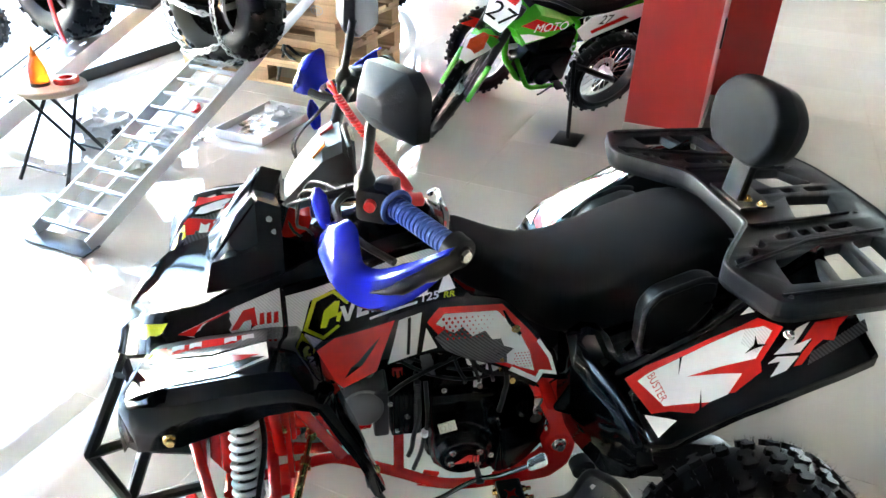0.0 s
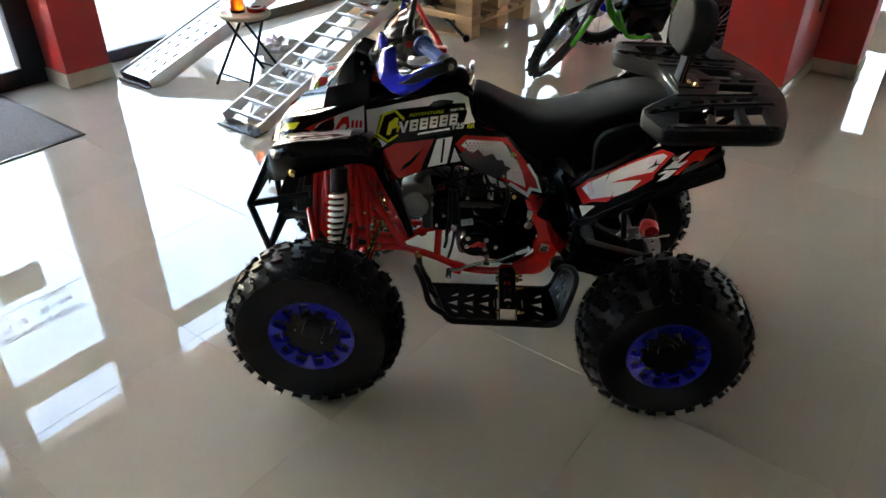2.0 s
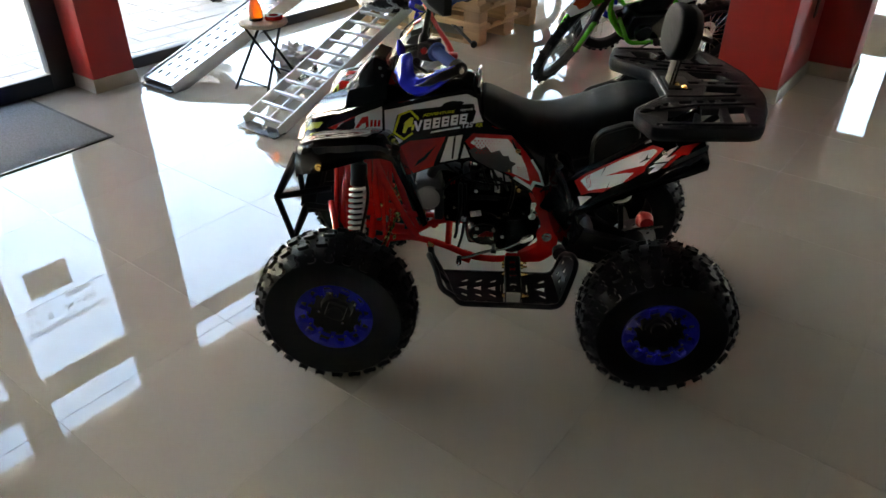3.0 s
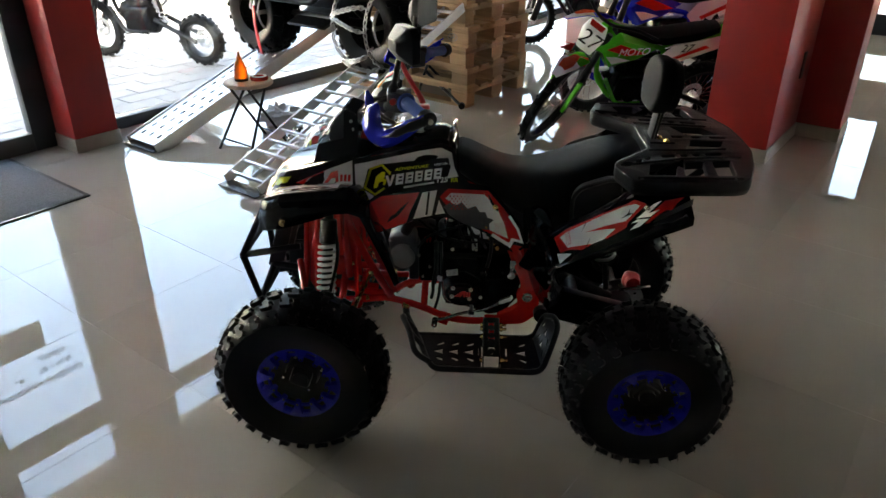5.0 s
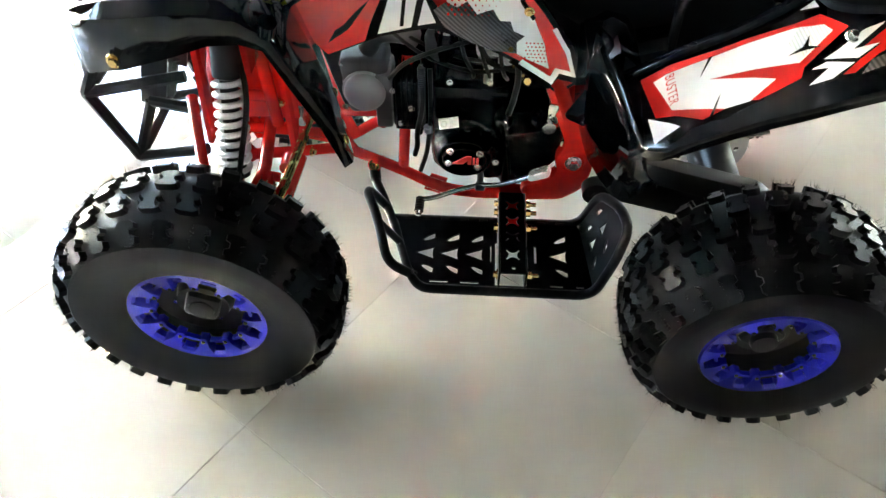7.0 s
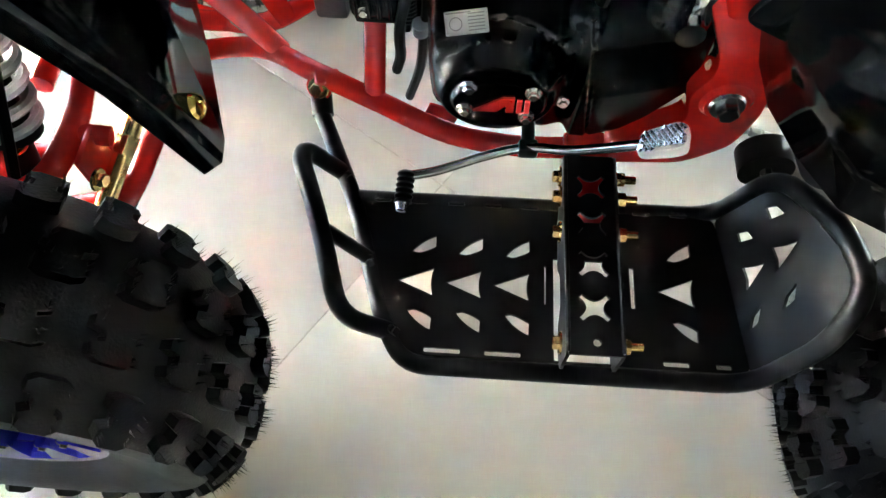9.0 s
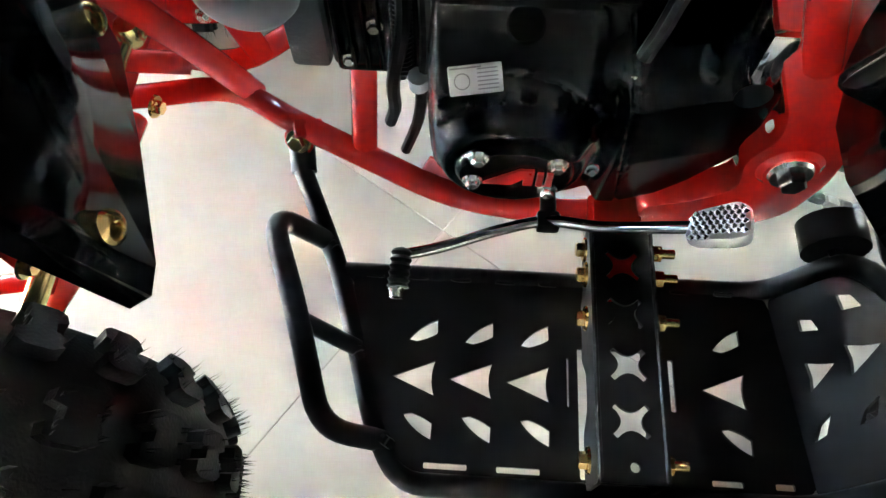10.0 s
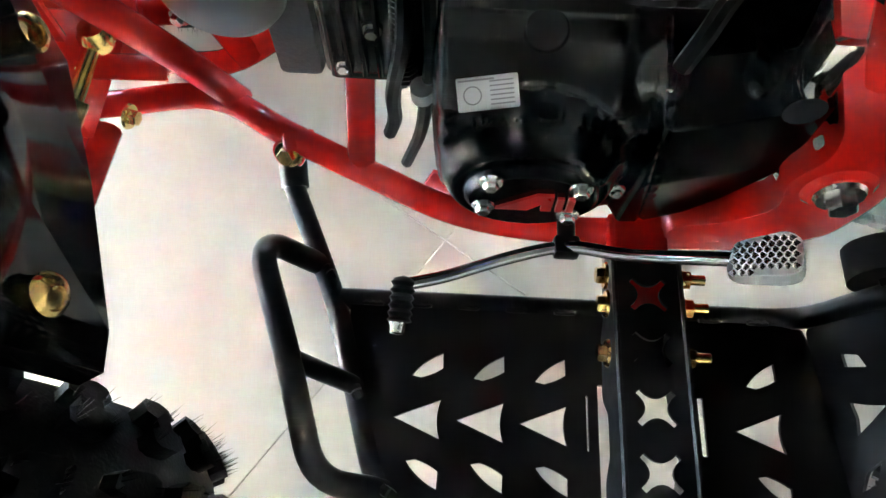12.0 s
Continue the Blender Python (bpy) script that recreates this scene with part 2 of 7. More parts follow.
def lathe(prof, n=24, m=Matrix(), closed=False):
    """(radius, height) points turned about z."""
    bm, rings = bmesh.new(), []
    for r, h in prof:
        if r < 1e-5:
            rings.append([bm.verts.new((0, 0, h))])
        else:
            rings.append([bm.verts.new((r * math.cos(q), r * math.sin(q), h)) for q in [2 * math.pi * j / n for j in range(n)]])
    pairs = list(zip(rings, rings[1:])) + ([(rings[-1], rings[0])] if closed else [])
    for a, b in pairs:
        for j in range(n):
            x, y = (j, (j + 1) % n)
            if len(a) == 1:
                bm.faces.new((a[0], b[y], b[x])) if len(b) > 1 else None
            elif len(b) == 1:
                bm.faces.new((a[x], a[y], b[0]))
            else:
                bm.faces.new((a[x], a[y], b[y], b[x]))
    bmesh.ops.recalc_face_normals(bm, faces=bm.faces)
    return put(bm, m)


def along(a, b):
    """The pose that lays z from a to b."""
    a, b = Vector(a), Vector(b)
    return Matrix.Translation(a) @ (b - a).to_track_quat("Z", "Y").to_matrix().to_4x4()


def rod(a, b, r, n=12, r2=None):
    L = (Vector(b) - Vector(a)).length
    return lathe([(0, 0), (r, 0), (r2 or r, L), (0, L)], n, along(a, b))


def curve_mesh(cu):
    ob = bpy.data.objects.new("t", cu)
    me = bpy.data.meshes.new_from_object(ob)
    bm = bmesh.new()
    bm.from_mesh(me)
    bpy.data.objects.remove(ob)
    bpy.data.meshes.remove(me)
    return bm


def plate(loops, th, bev=0.0):
    """A sheet cut to the first loop, with the others as holes, lying about z = 0."""
    cu = bpy.data.curves.new("t", "CURVE")
    cu.dimensions, cu.fill_mode, cu.extrude, cu.bevel_depth, cu.offset, cu.bevel_resolution = "2D", "BOTH", max(th / 2 - bev, 0), bev, -bev, 1
    for loop in loops:
        sp = cu.splines.new("POLY")
        sp.points.add(len(loop) - 1)
        for q, v in zip(sp.points, loop):
            q.co = (v[0], v[1], 0, 1)
        sp.use_cyclic_u = True
    bm = curve_mesh(cu)
    bpy.data.curves.remove(cu)
    bmesh.ops.remove_doubles(bm, verts=bm.verts, dist=1e-5)
    bmesh.ops.recalc_face_normals(bm, faces=bm.faces)
    return bm


def lettering(text, size, th=0.0, shear=0.0, spacing=1.0, align="LEFT", bold=0.0):
    cu = bpy.data.curves.new("t", "FONT")
    cu.body, cu.size, cu.extrude, cu.shear, cu.space_character, cu.align_x, cu.offset = text, size, th, shear, spacing, align, bold
    bm = curve_mesh(cu)
    bpy.data.curves.remove(cu)
    return bm


def ring2(r, n=24, cx=0.0, cy=0.0, ry=None):
    return [(cx + r * math.cos(2 * math.pi * i / n), cy + (ry or r) * math.sin(2 * math.pi * i / n)) for i in range(n)]


def rounded(loop, r, n=3):
    """A closed outline with rounded corners."""
    p = [Vector((*q, 0)) for q in loop]
    out = []
    for i in range(len(p)):
        a, b, c = p[i - 1], p[i], p[(i + 1) % len(p)]
        u, v = a - b, c - b
        k = min(r, u.length * 0.45, v.length * 0.45)
        s, e = b + u.normalized() * k, b + v.normalized() * k
        out += [tuple((s * (1 - t) ** 2 + b * 2 * t * (1 - t) + e * t * t).xy) for t in [j / n for j in range(n + 1)]]
    return out


def loft(sections, cap=True, ring=True):
    bm = bmesh.new()
    rows = [[bm.verts.new(v) for v in s] for s in sections]
    n = len(rows[0])
    for a, b in zip(rows, rows[1:]):
        for j in range(n if ring else n - 1):
            bm.faces.new((a[j], a[(j + 1) % n], b[(j + 1) % n], b[j]))
    if cap and ring:
        bm.faces.new(rows[0][::-1])
        bm.faces.new(rows[-1])
    bmesh.ops.recalc_face_normals(bm, faces=bm.faces)
    return bm


def drape(bm, S, off=0.0, cell=0.03):
    """Lays a flat film, drawn in x and z, on the side surface y = S(x, z)."""
    if len(bm.verts) == 0:
        return bm
    xs, zs = [v.co.x for v in bm.verts], [v.co.y for v in bm.verts]
    for lo, hi, no in ((min(xs), max(xs), (1, 0, 0)), (min(zs), max(zs), (0, 1, 0))):
        c = math.ceil(lo / cell) * cell
        while c < hi:
            bmesh.ops.bisect_plane(bm, geom=list(bm.verts) + list(bm.edges) + list(bm.faces), plane_co=Vector(no) * c, plane_no=no)
            c += cell
    for v in bm.verts:
        x, z, h = v.co
        v.co = (x, S(x, z) - off - h, z)
    bmesh.ops.recalc_face_normals(bm, faces=bm.faces)
    return bm


def bolt(p, d, r=0.007, washer=True):
    """A hexagon flange bolt whose head points along d."""
    m = along(p, Vector(p) + Vector(d))
    r *= 0.7
    hexa = lathe([(0, r * 1.2), (r * 0.85, r * 1.2), (r, r * 1.0), (r, 0)], 6, m)
    return join(hexa, lathe([(0, r * 0.3), (r * 1.45, r * 0.3), (r * 1.6, 0)], 14, m)) if washer else hexa


def solid(ob, th, offset=0.0):
    md = ob.modifiers.new("thickness", "SOLIDIFY")
    md.thickness, md.offset = th, offset
    return ob


# ---- the quad bike: front towards -x, its middle plane at y = 0 ----
quad = thing("quad_bike", Matrix(), "black, red and white sport quad bike with blue rims", "quad bike")


def knob(c, r, y, lc, ly, h, skew=0.0, lean=0.0):
    """One plain tread block: c its angle round the axle, at height r and across y."""
    m = Matrix.Rotation(c, 4, "Y") @ Matrix.Translation((0, y, r)) @ Matrix.Rotation(lean, 4, "X") @ Matrix.Rotation(skew, 4, "Z")
    bm = bmesh.new()
    bmesh.ops.create_cube(bm, size=1, matrix=m @ Matrix.Diagonal((lc, ly, h, 1)))
    top = [v for v in bm.verts if (m.inverted() @ v.co).z > 0]
    for v in top:
        q = m.inverted() @ v.co
        v.co = m @ Vector((q.x * 0.86, q.y * 0.88, q.z))
    return bm


WAIST = [(-0.55, -1.0), (0.55, -1.0), (0.95, -0.8), (1.0, -0.36), (0.5, -0.20), (0.5, 0.20), (1.0, 0.36), (0.95, 0.8),
         (0.55, 1.0), (-0.55, 1.0), (-0.95, 0.8), (-1.0, 0.36), (-0.5, 0.20), (-0.5, -0.20), (-1.0, -0.36), (-0.95, -0.8)]


def tyre_mesh(w, R, fall, pitch, seed, bead=0.10, rows=(0.0, 0.38, 0.76), lug=(0.0165, 0.0215)):
    """Half width w, outer radius R, fall of the shoulder; two-lobed tread blocks and moulding whiskers."""
    rnd = random.Random(seed)
    H = 0.0115
    rad = lambda u: R - H - fall * abs(u) ** 3.4

    def P(u, h=0.0):
        e = 0.01
        t = Vector(((rad(u + e) - rad(u - e)), 2 * e * w)).normalized()
        return rad(u) + t.y * h, u * w - t.x * h
    prof = [(0.112, -bead), (0.120, -bead * 1.05)]
    us = [-0.97 + 1.94 * k / 22 for k in range(23)]
    edge_r = rad(0.97)
    side = [(0.124 + (edge_r - 0.124) * f, bead * 1.06 + (w * 1.0 - bead * 1.06) * math.sin(f * 1.57)) for f in (0.25, 0.5, 0.75)]
    prof += [(r, -y) for r, y in side] + [P(u) for u in us] + [(r, y) for r, y in side[::-1]] + [(0.120, bead * 1.05), (0.112, bead)]
    carcass = lathe(prof, 80, Matrix.Rotation(radians(-90), 4, "X"))
    tread = bmesh.new()
    tops = []

    def block(c, u, la, lb, h, shape_, skew=0.0):
        low, top = [], []
        for a, b in shape_:
            a, b = a * la + b * lb * skew, b * lb
            for lst, k, hh in ((low, 1.0, -0.003), (top, 0.92, h)):
                r, y = P(max(-1.05, min(1.05, u + b * k / w)), hh)
                q = c + a * k / R
                lst.append(tread.verts.new((r * math.sin(q), y, r * math.cos(q))))
        n = len(low)
        for j in range(n):
            tread.faces.new((low[j], low[(j + 1) % n], top[(j + 1) % n], top[j]))
        tread.faces.new(top)
        tops.append((c, u, la, lb))
    la, lb = lug
    for i in range(pitch):
        c, st = 2 * math.pi * i / pitch, 2 * math.pi / pitch
        for k, u in enumerate(rows):
            for sgn in ((-1, 1) if u else (1,)):
                off = (0.5 if k % 2 else 0.0) + (0.25 if sgn > 0 else 0.0)
                edge_ = 0.86 if k == len(rows) - 1 else 1.0
                block(c + st * off + rnd.uniform(-0.01, 0.01), sgn * u, la * edge_, lb * edge_, H, WAIST, 0.12 * sgn)
    bmesh.ops.recalc_face_normals(tread, faces=tread.faces)
    hair = bmesh.new()
    for i in range(1500):
        c, u, la, lb = rnd.choice(tops)
        u2 = max(-1.02, min(1.02, u + rnd.uniform(-0.8, 0.8) * lb / w))
        q = c + rnd.choice((-0.7, 0.7)) * la / R
        r, y = P(u2, H * 0.9)
        r2, y2 = P(u2, H + rnd.uniform(0.005, 0.013))
        base = [Vector((r * math.sin(q + da), y + dy, r * math.cos(q + da))) for da, dy in ((0.0024, 0), (-0.0014, 0.0005), (-0.0014, -0.0005))]
        q2 = q + rnd.uniform(-0.02, 0.02)
        tip = Vector((r2 * math.sin(q2), y2 + rnd.uniform(-0.002, 0.002), r2 * math.cos(q2)))
        vs = [hair.verts.new(v) for v in base] + [hair.verts.new(tip)]
        for k in range(3):
            hair.faces.new((vs[k], vs[(k + 1) % 3], vs[3]))
    return join(carcass, tread, hair)


def rim_mesh(w):
    """The painted bead ring: a rolled lip, twelve wedge pads with bolt bosses and a thin inner hoop."""
    spin = Matrix.Rotation(radians(90), 4, "X")
    lip = Matrix.Translation((0, -w * 0.86, 0)) @ spin
    bms = [lathe([(0.105, -0.010), (0.105, 0.002), (0.110, 0.007), (0.117, 0.008), (0.1205, 0.002), (0.118, -0.010), (0.112, -0.012)], 72, lip, closed=True),
           lathe([(0.084, -0.014), (0.084, -0.005), (0.090, -0.005), (0.090, -0.014)], 48, lip, closed=True)]
    for i in range(12):
        a = 2 * math.pi * i / 12
        turn = lip @ Matrix.Rotation(a, 4, "Z")
        wedge = [[(0.110, -0.0225, z0), (0.110, 0.0225, z0), (0.092, 0.0105, z0 - 0.003), (0.074, 0.0070, z0 - 0.005), (0.074, -0.0070, z0 - 0.005), (0.092, -0.0105, z0 - 0.003)] for z0 in (-0.010, 0.001)]
        top = [(x * 1.0 if x > 0.1 else x, y * 0.82, z + 0.006) for x, y, z in wedge[1]]
        bms.append(put(loft([[Vector(v) for v in r] for r in (wedge[0], wedge[1], top)]), turn))
        bms.append(put(lathe([(0.0, 0.003), (0.0048, 0.003), (0.0078, 0.001), (0.0085, -0.012)], 14), turn @ Matrix.Translation((0.079, 0, 0))))
    return join(*bms)


def rim_bolts(w):
    return join(*[lathe([(0, 0.0035), (0.0032, 0.0035), (0.0036, 0.0)], 6, Matrix.Translation((0.079 * math.cos(a), -w * 0.86 - 0.002, 0.079 * math.sin(a))) @ Matrix.Rotation(radians(90), 4, "X")) for a in [2 * math.pi * i / 12 for i in range(12)]])


WHEELS = {}


def wheel(kind, x, side, rim_w, yc, tyre, axle, ring_k):
    if kind not in WHEELS:
        spin = Matrix.Rotation(radians(90), 4, "X")
        w = rim_w
        dish = lathe([(0.112, w * 0.86), (0.108, w * 0.4), (0.100, w * 0.25), (0.082, w * 0.2), (0.05, w * 0.18), (0.045, w * 0.5), (0.0, w * 0.5)], 48, spin)
        back = lathe([(0.112, w * 0.86), (0.112, -w * 0.86), (0.104, -w * 0.86), (0.102, w * 0.2)], 48, spin)
        cap = join(box(0.060, 0.03, 0.06, at(0, -w * 0.45, 0, 0, 12, 0), 0.010), lathe([(0, w * 0.72), (0.022, w * 0.70), (0.024, w * 0.5)], 20, spin))
        nuts = join(*[bolt((0.058 * math.cos(a), -w * 0.24, 0.058 * math.sin(a)), (0, -1, 0), 0.007, False) for a in (0.4, 1.97, 3.54, 5.11)])
        WHEELS[kind] = [(b, mt, nm, lb) for b, mt, nm, lb in (
            (join(dish, back), BLACKMET, "wheel", "black steel wheel with a blue ring and a knobbly tyre"),
            (tyre_mesh(*tyre), RUBBER, "tyre", "black knobbly tyre with moulding whiskers"),
            (put(rim_mesh(w), Matrix.Diagonal((ring_k, 1, ring_k, 1))), RIMBLUE, "rim", "glossy blue bead ring with wedge pads"),
            (cap, BLACKMET, "hub_cap", ""), (nuts, ZINC, "wheel_nut_set", ""), (put(rim_bolts(w), Matrix.Diagonal((ring_k, 1, ring_k, 1))), BLACKMET, "ring_bolt_set", ""))]
        done = []
        for b, mt, nm, lb in WHEELS[kind]:
            ob = part(nm, b, mt, None, lb, 32)
            done.append((ob.data, nm, lb))
            bpy.data.objects.remove(ob)
        WHEELS[kind] = done
    top = None
    for me, nm, lb in WHEELS[kind]:
        ob = tagged(new(nm, me), label=lb, kind="stuff" if nm.endswith("_set") else "")
        if top is None:
            ob.parent, top = quad, ob
            ob.matrix_local = at(x, side * yc, axle, 0, 17 * (1 + x), 0 if side < 0 else 180)
        else:
            ob.parent = top
    return top


for side in (-1, 1):
    wheel("front", -0.509, side, 0.068, 0.366, (0.086, 0.2450, 0.034, 26, 3, 0.064, (0.27, 0.78), (0.0195, 0.0170)), 0.2435, 1.0)
    wheel("rear", 0.450, side, 0.104, 0.349, (0.112, 0.2335, 0.040, 25, 5, 0.094, (0.0, 0.40, 0.80), (0.0180, 0.0200)), 0.232, 0.93)


def both(name, bm, material, parent, label="", angle=38):
    a = flip(bm)
    return part(name, bm, material, parent, label, angle), part(name, a, material, parent, label, angle)


# -- red tube frame --
RAIL = [(-0.50, -0.055, 0.285), (-0.40, -0.028, 0.276), (-0.32, -0.018, 0.278), (-0.25, -0.060, 0.292), (-0.185, -0.090, 0.290), (-0.11, -0.112, 0.272), (-0.03, -0.120, 0.268), (0.05, -0.122, 0.280), (0.10, -0.122, 0.290)]
fr = tube(spline(RAIL, 5), 0.0112, 12)
up1 = tube(fillet([(-0.296, -0.022, 0.281), (-0.326, -0.032, 0.345), (-0.362, -0.060, 0.441), (-0.402, -0.092, 0.556), (-0.43, -0.10, 0.66)], 0.05), 0.0118, 12)
top_rail = tube(fillet([(-0.40, -0.05, 0.70), (-0.2, -0.05, 0.70), (0.05, -0.08, 0.60), (0.075, -0.116, 0.55), (0.11, -0.118, 0.46)], 0.06), 0.0125, 10)
both("frame_rail", join(fr, up1, top_rail), REDFRAME, quad, "glossy red tubular frame rail")
frame_front = join(
    tube([(-0.188, -0.086, 0.288), (-0.184, -0.055, 0.38), (-0.180, -0.01, 0.50)], 0.011, 10), tube([(-0.188, 0.086, 0.288), (-0.184, 0.055, 0.38), (-0.180, 0.01, 0.50)], 0.011, 10),
    tube([(-0.345, -0.015, 0.370), (-0.27, 0.01, 0.352), (-0.12, 0.03, 0.34)], 0.0095, 10), tube([(-0.52, -0.10, 0.30), (-0.52, 0.10, 0.30)], 0.012, 10),
    tube([(-0.50, -0.035, 0.262), (-0.54, -0.05, 0.36), (-0.52, -0.07, 0.50), (-0.48, -0.09, 0.62)], 0.0135, 10), tube([(-0.50, 0.035, 0.262), (-0.54, 0.05, 0.36), (-0.52, 0.07, 0.50), (-0.48, 0.09, 0.62)], 0.0135, 10),
    box(0.10, 0.20, 0.012, at(-0.47, 0, 0.62), 0.003), box(0.012, 0.14, 0.26, at(-0.555, 0, 0.45, 0, 5, 0), 0.003),
    box(0.012, 0.16, 0.20, at(-0.40, 0, 0.40), 0.003), tube([(0.06, -0.13, 0.285), (0.06, 0.13, 0.285)], 0.014, 10), tube([(-0.42, 0, 0.62), (-0.34, 0, 0.86)], 0.022, 12),
    box(0.044, 0.055, 0.030, at(0.023, -0.140, 0.272), 0.003), box(0.16, 0.006, 0.22, at(-0.465, -0.052, 0.49), 0.002), box(0.16, 0.006, 0.22, at(-0.465, 0.052, 0.49), 0.002), tube([(-0.335, -0.03, 0.40), (-0.42, -0.05, 0.42)], 0.010, 10), tube([(-0.34, -0.028, 0.325), (-0.50, -0.06, 0.36)], 0.010, 10), box(0.035, 0.004, 0.045, at(-0.125, -0.075, 0.245, 0, 20, 0), 0.001))
tagged(part("frame_head", frame_front, REDFRAME, quad, "glossy red front frame and steering head"), kind="stuff")
pivot = plate([rounded([(0.040, 0.262), (0.120, 0.268), (0.158, 0.300), (0.168, 0.345), (0.164, 0.40), (0.140, 0.47), (0.115, 0.54), (0.048, 0.54), (0.068, 0.495), (0.104, 0.42), (0.108, 0.398), (0.094, 0.372), (0.104, 0.335), (0.072, 0.312), (0.040, 0.304)], 0.014)], 0.030, 0.007)
put(pivot, Matrix(((1, 0, 0, 0), (0, 0, -1, -0.118), (0, 1, 0, 0), (0, 0, 0, 1))))
for v in pivot.verts:
    v.co.y += 0.42 * max(0.0, v.co.z - 0.44)
boss = lathe([(0.0, 0.004), (0.019, 0.004), (0.023, 0), (0.023, -0.02)], 24, along((0.129, -0.133, 0.368), (0.129, -0.3, 0.368)))
both("pivot_plate", join(pivot, boss), REDFRAME, quad, "red swingarm pivot plate")
both("pivot_bolt", bolt((0.129, -0.137, 0.368), (0, -1, 0), 0.0145), ZINC, quad)
both("rail_bracket", join(box(0.026, 0.016, 0.026, at(-0.240, -0.066, 0.290, 25, 10, 18), 0.004), rod((-0.2435, -0.060, 0.280), (-0.2465, -0.076, 0.2885), 0.0135, 18)), REDFRAME, quad)
both("rail_bolt", bolt((-0.2467, -0.0765, 0.2888), (-0.15, -0.8, 0.5), 0.0105), GOLD, quad)

# -- front suspension --
for side in (-1, 1):
    s = lambda *p: (p[0], p[1] * -side, p[2])
    low = join(tube(fillet([s(-0.395, -0.06, 0.285), s(-0.400, -0.205, 0.292), s(-0.428, -0.262, 0.278), s(-0.508, -0.276, 0.255)], 0.03), 0.011), tube(fillet([s(-0.60, -0.07, 0.275), s(-0.55, -0.18, 0.262), s(-0.508, -0.27, 0.25)], 0.03), 0.011),
               tube([s(-0.402, -0.16, 0.289), s(-0.56, -0.16, 0.266)], 0.009), tube([s(-0.402, -0.215, 0.291), s(-0.49, -0.225, 0.275)], 0.008), tube([s(-0.42, -0.05, 0.276), s(-0.42, -0.085, 0.276)], 0.017))
    hi = join(tube(fillet([s(-0.432, -0.08, 0.395), s(-0.424, -0.195, 0.368), s(-0.440, -0.248, 0.356), s(-0.508, -0.268, 0.345)], 0.032), 0.0115), box(0.006, 0.040, 0.075, at(*s(-0.410, -0.215, 0.335)), 0.002), tube([s(-0.424, -0.200, 0.366), s(-0.396, -0.198, 0.360)], 0.009, 10), tube(fillet([s(-0.57, -0.08, 0.44), s(-0.54, -0.17, 0.40), s(-0.508, -0.265, 0.345)], 0.03), 0.0105))
    part("lower_arm", low, REDFRAME, quad, "red tubular lower suspension arm")
    part("upper_arm", hi, REDFRAME, quad, "red tubular upper suspension arm")
    part("steering_knuckle", join(tube([s(-0.508, -0.275, 0.24), s(-0.508, -0.275, 0.36)], 0.017), rod(s(-0.508, -0.25, 0.233), s(-0.508, -0.33, 0.233), 0.03)), REDFRAME, quad)
    ra, rb = Vector(s(-0.358, -0.058, 0.392)), Vector(s(-0.412, -0.262, 0.312))
    part("tie_rod", join(tube([ra, ra.lerp(rb, 0.28)], 0.0058), tube([ra.lerp(rb, 0.28), rb], 0.0085), lathe([(0.0, -0.010), (0.009, -0.009), (0.012, -0.003), (0.012, 0.003), (0.009, 0.009), (0, 0.010)], 16, along(ra, ra + Vector((0, 0, 0.1)))),
                         rod(ra.lerp(rb, 0.20), ra.lerp(rb, 0.27), 0.0105, 6), rod(ra.lerp(rb, 0.62), ra.lerp(rb, 0.70), 0.0105, 6)), GOLD, quad, "yellow zinc tie rod")
    a, b = Vector(s(-0.458, -0.125, 0.63)), Vector(s(-0.470, -0.225, 0.335))
    ax = along(a, b)
    L = (b - a).length
    shock = part("shock_absorber", join(lathe([(0, -0.01), (0.012, -0.01), (0.014, 0.02), (0.025, 0.025), (0.025, 0.092), (0.015, 0.097), (0.015, L * 0.8), (0.024, L * 0.835), (0.024, L * 0.86), (0.012, L * 0.87), (0.012, L - 0.02), (0.012, L), (0, L + 0.01)], 18, ax)), BLACKMET, quad, "black shock absorber with a white coil spring")
    turns, n = 9.5, 190
    coil = [ax @ Vector((0.0238 * math.cos(2 * math.pi * turns * i / n), 0.0238 * math.sin(2 * math.pi * turns * i / n), 0.098 + (L * 0.84 - 0.098) * i / n)) for i in range(n + 1)]
    part("spring", tube(coil, 0.0052, 8), SPRING, shock, "white enamelled coil spring")
    for bp, bd in ((s(-0.372, -0.058, 0.302), s(1, -0.2, 0)), (s(-0.408, -0.085, 0.44), s(1, -0.2, 0)), (s(-0.508, -0.295, 0.30), s(0, -1, 0.2)), (s(-0.405, -0.232, 0.345), s(1, -0.2, 0)), (s(-0.466, -0.218, 0.372), s(0.1, -0.3, 1))):
        part("arm_bolt", bolt(bp, bd, 0.0095), GOLD, quad)
    part("shock_tower", join(box(0.012, 0.09, 0.10, at(*s(-0.425, -0.115, 0.60), 0, 0, 0), 0.003), box(0.09, 0.012, 0.09, at(*s(-0.46, -0.075, 0.58)), 0.003), tube([s(-0.425, -0.10, 0.64), s(-0.415, -0.095, 0.40)], 0.0115, 10), tube([s(-0.500, -0.085, 0.62), s(-0.515, -0.085, 0.36)], 0.0125, 10), tube([s(-0.42, -0.095, 0.46), s(-0.52, -0.09, 0.46)], 0.010, 10)), REDFRAME, quad, "red shock tower bracket")
    part("brake_hose", tube(spline([s(-0.45, -0.12, 0.60), s(-0.43, -0.18, 0.52), s(-0.45, -0.22, 0.42), s(-0.47, -0.26, 0.33)], 6), 0.005, 8), HOSE, quad)

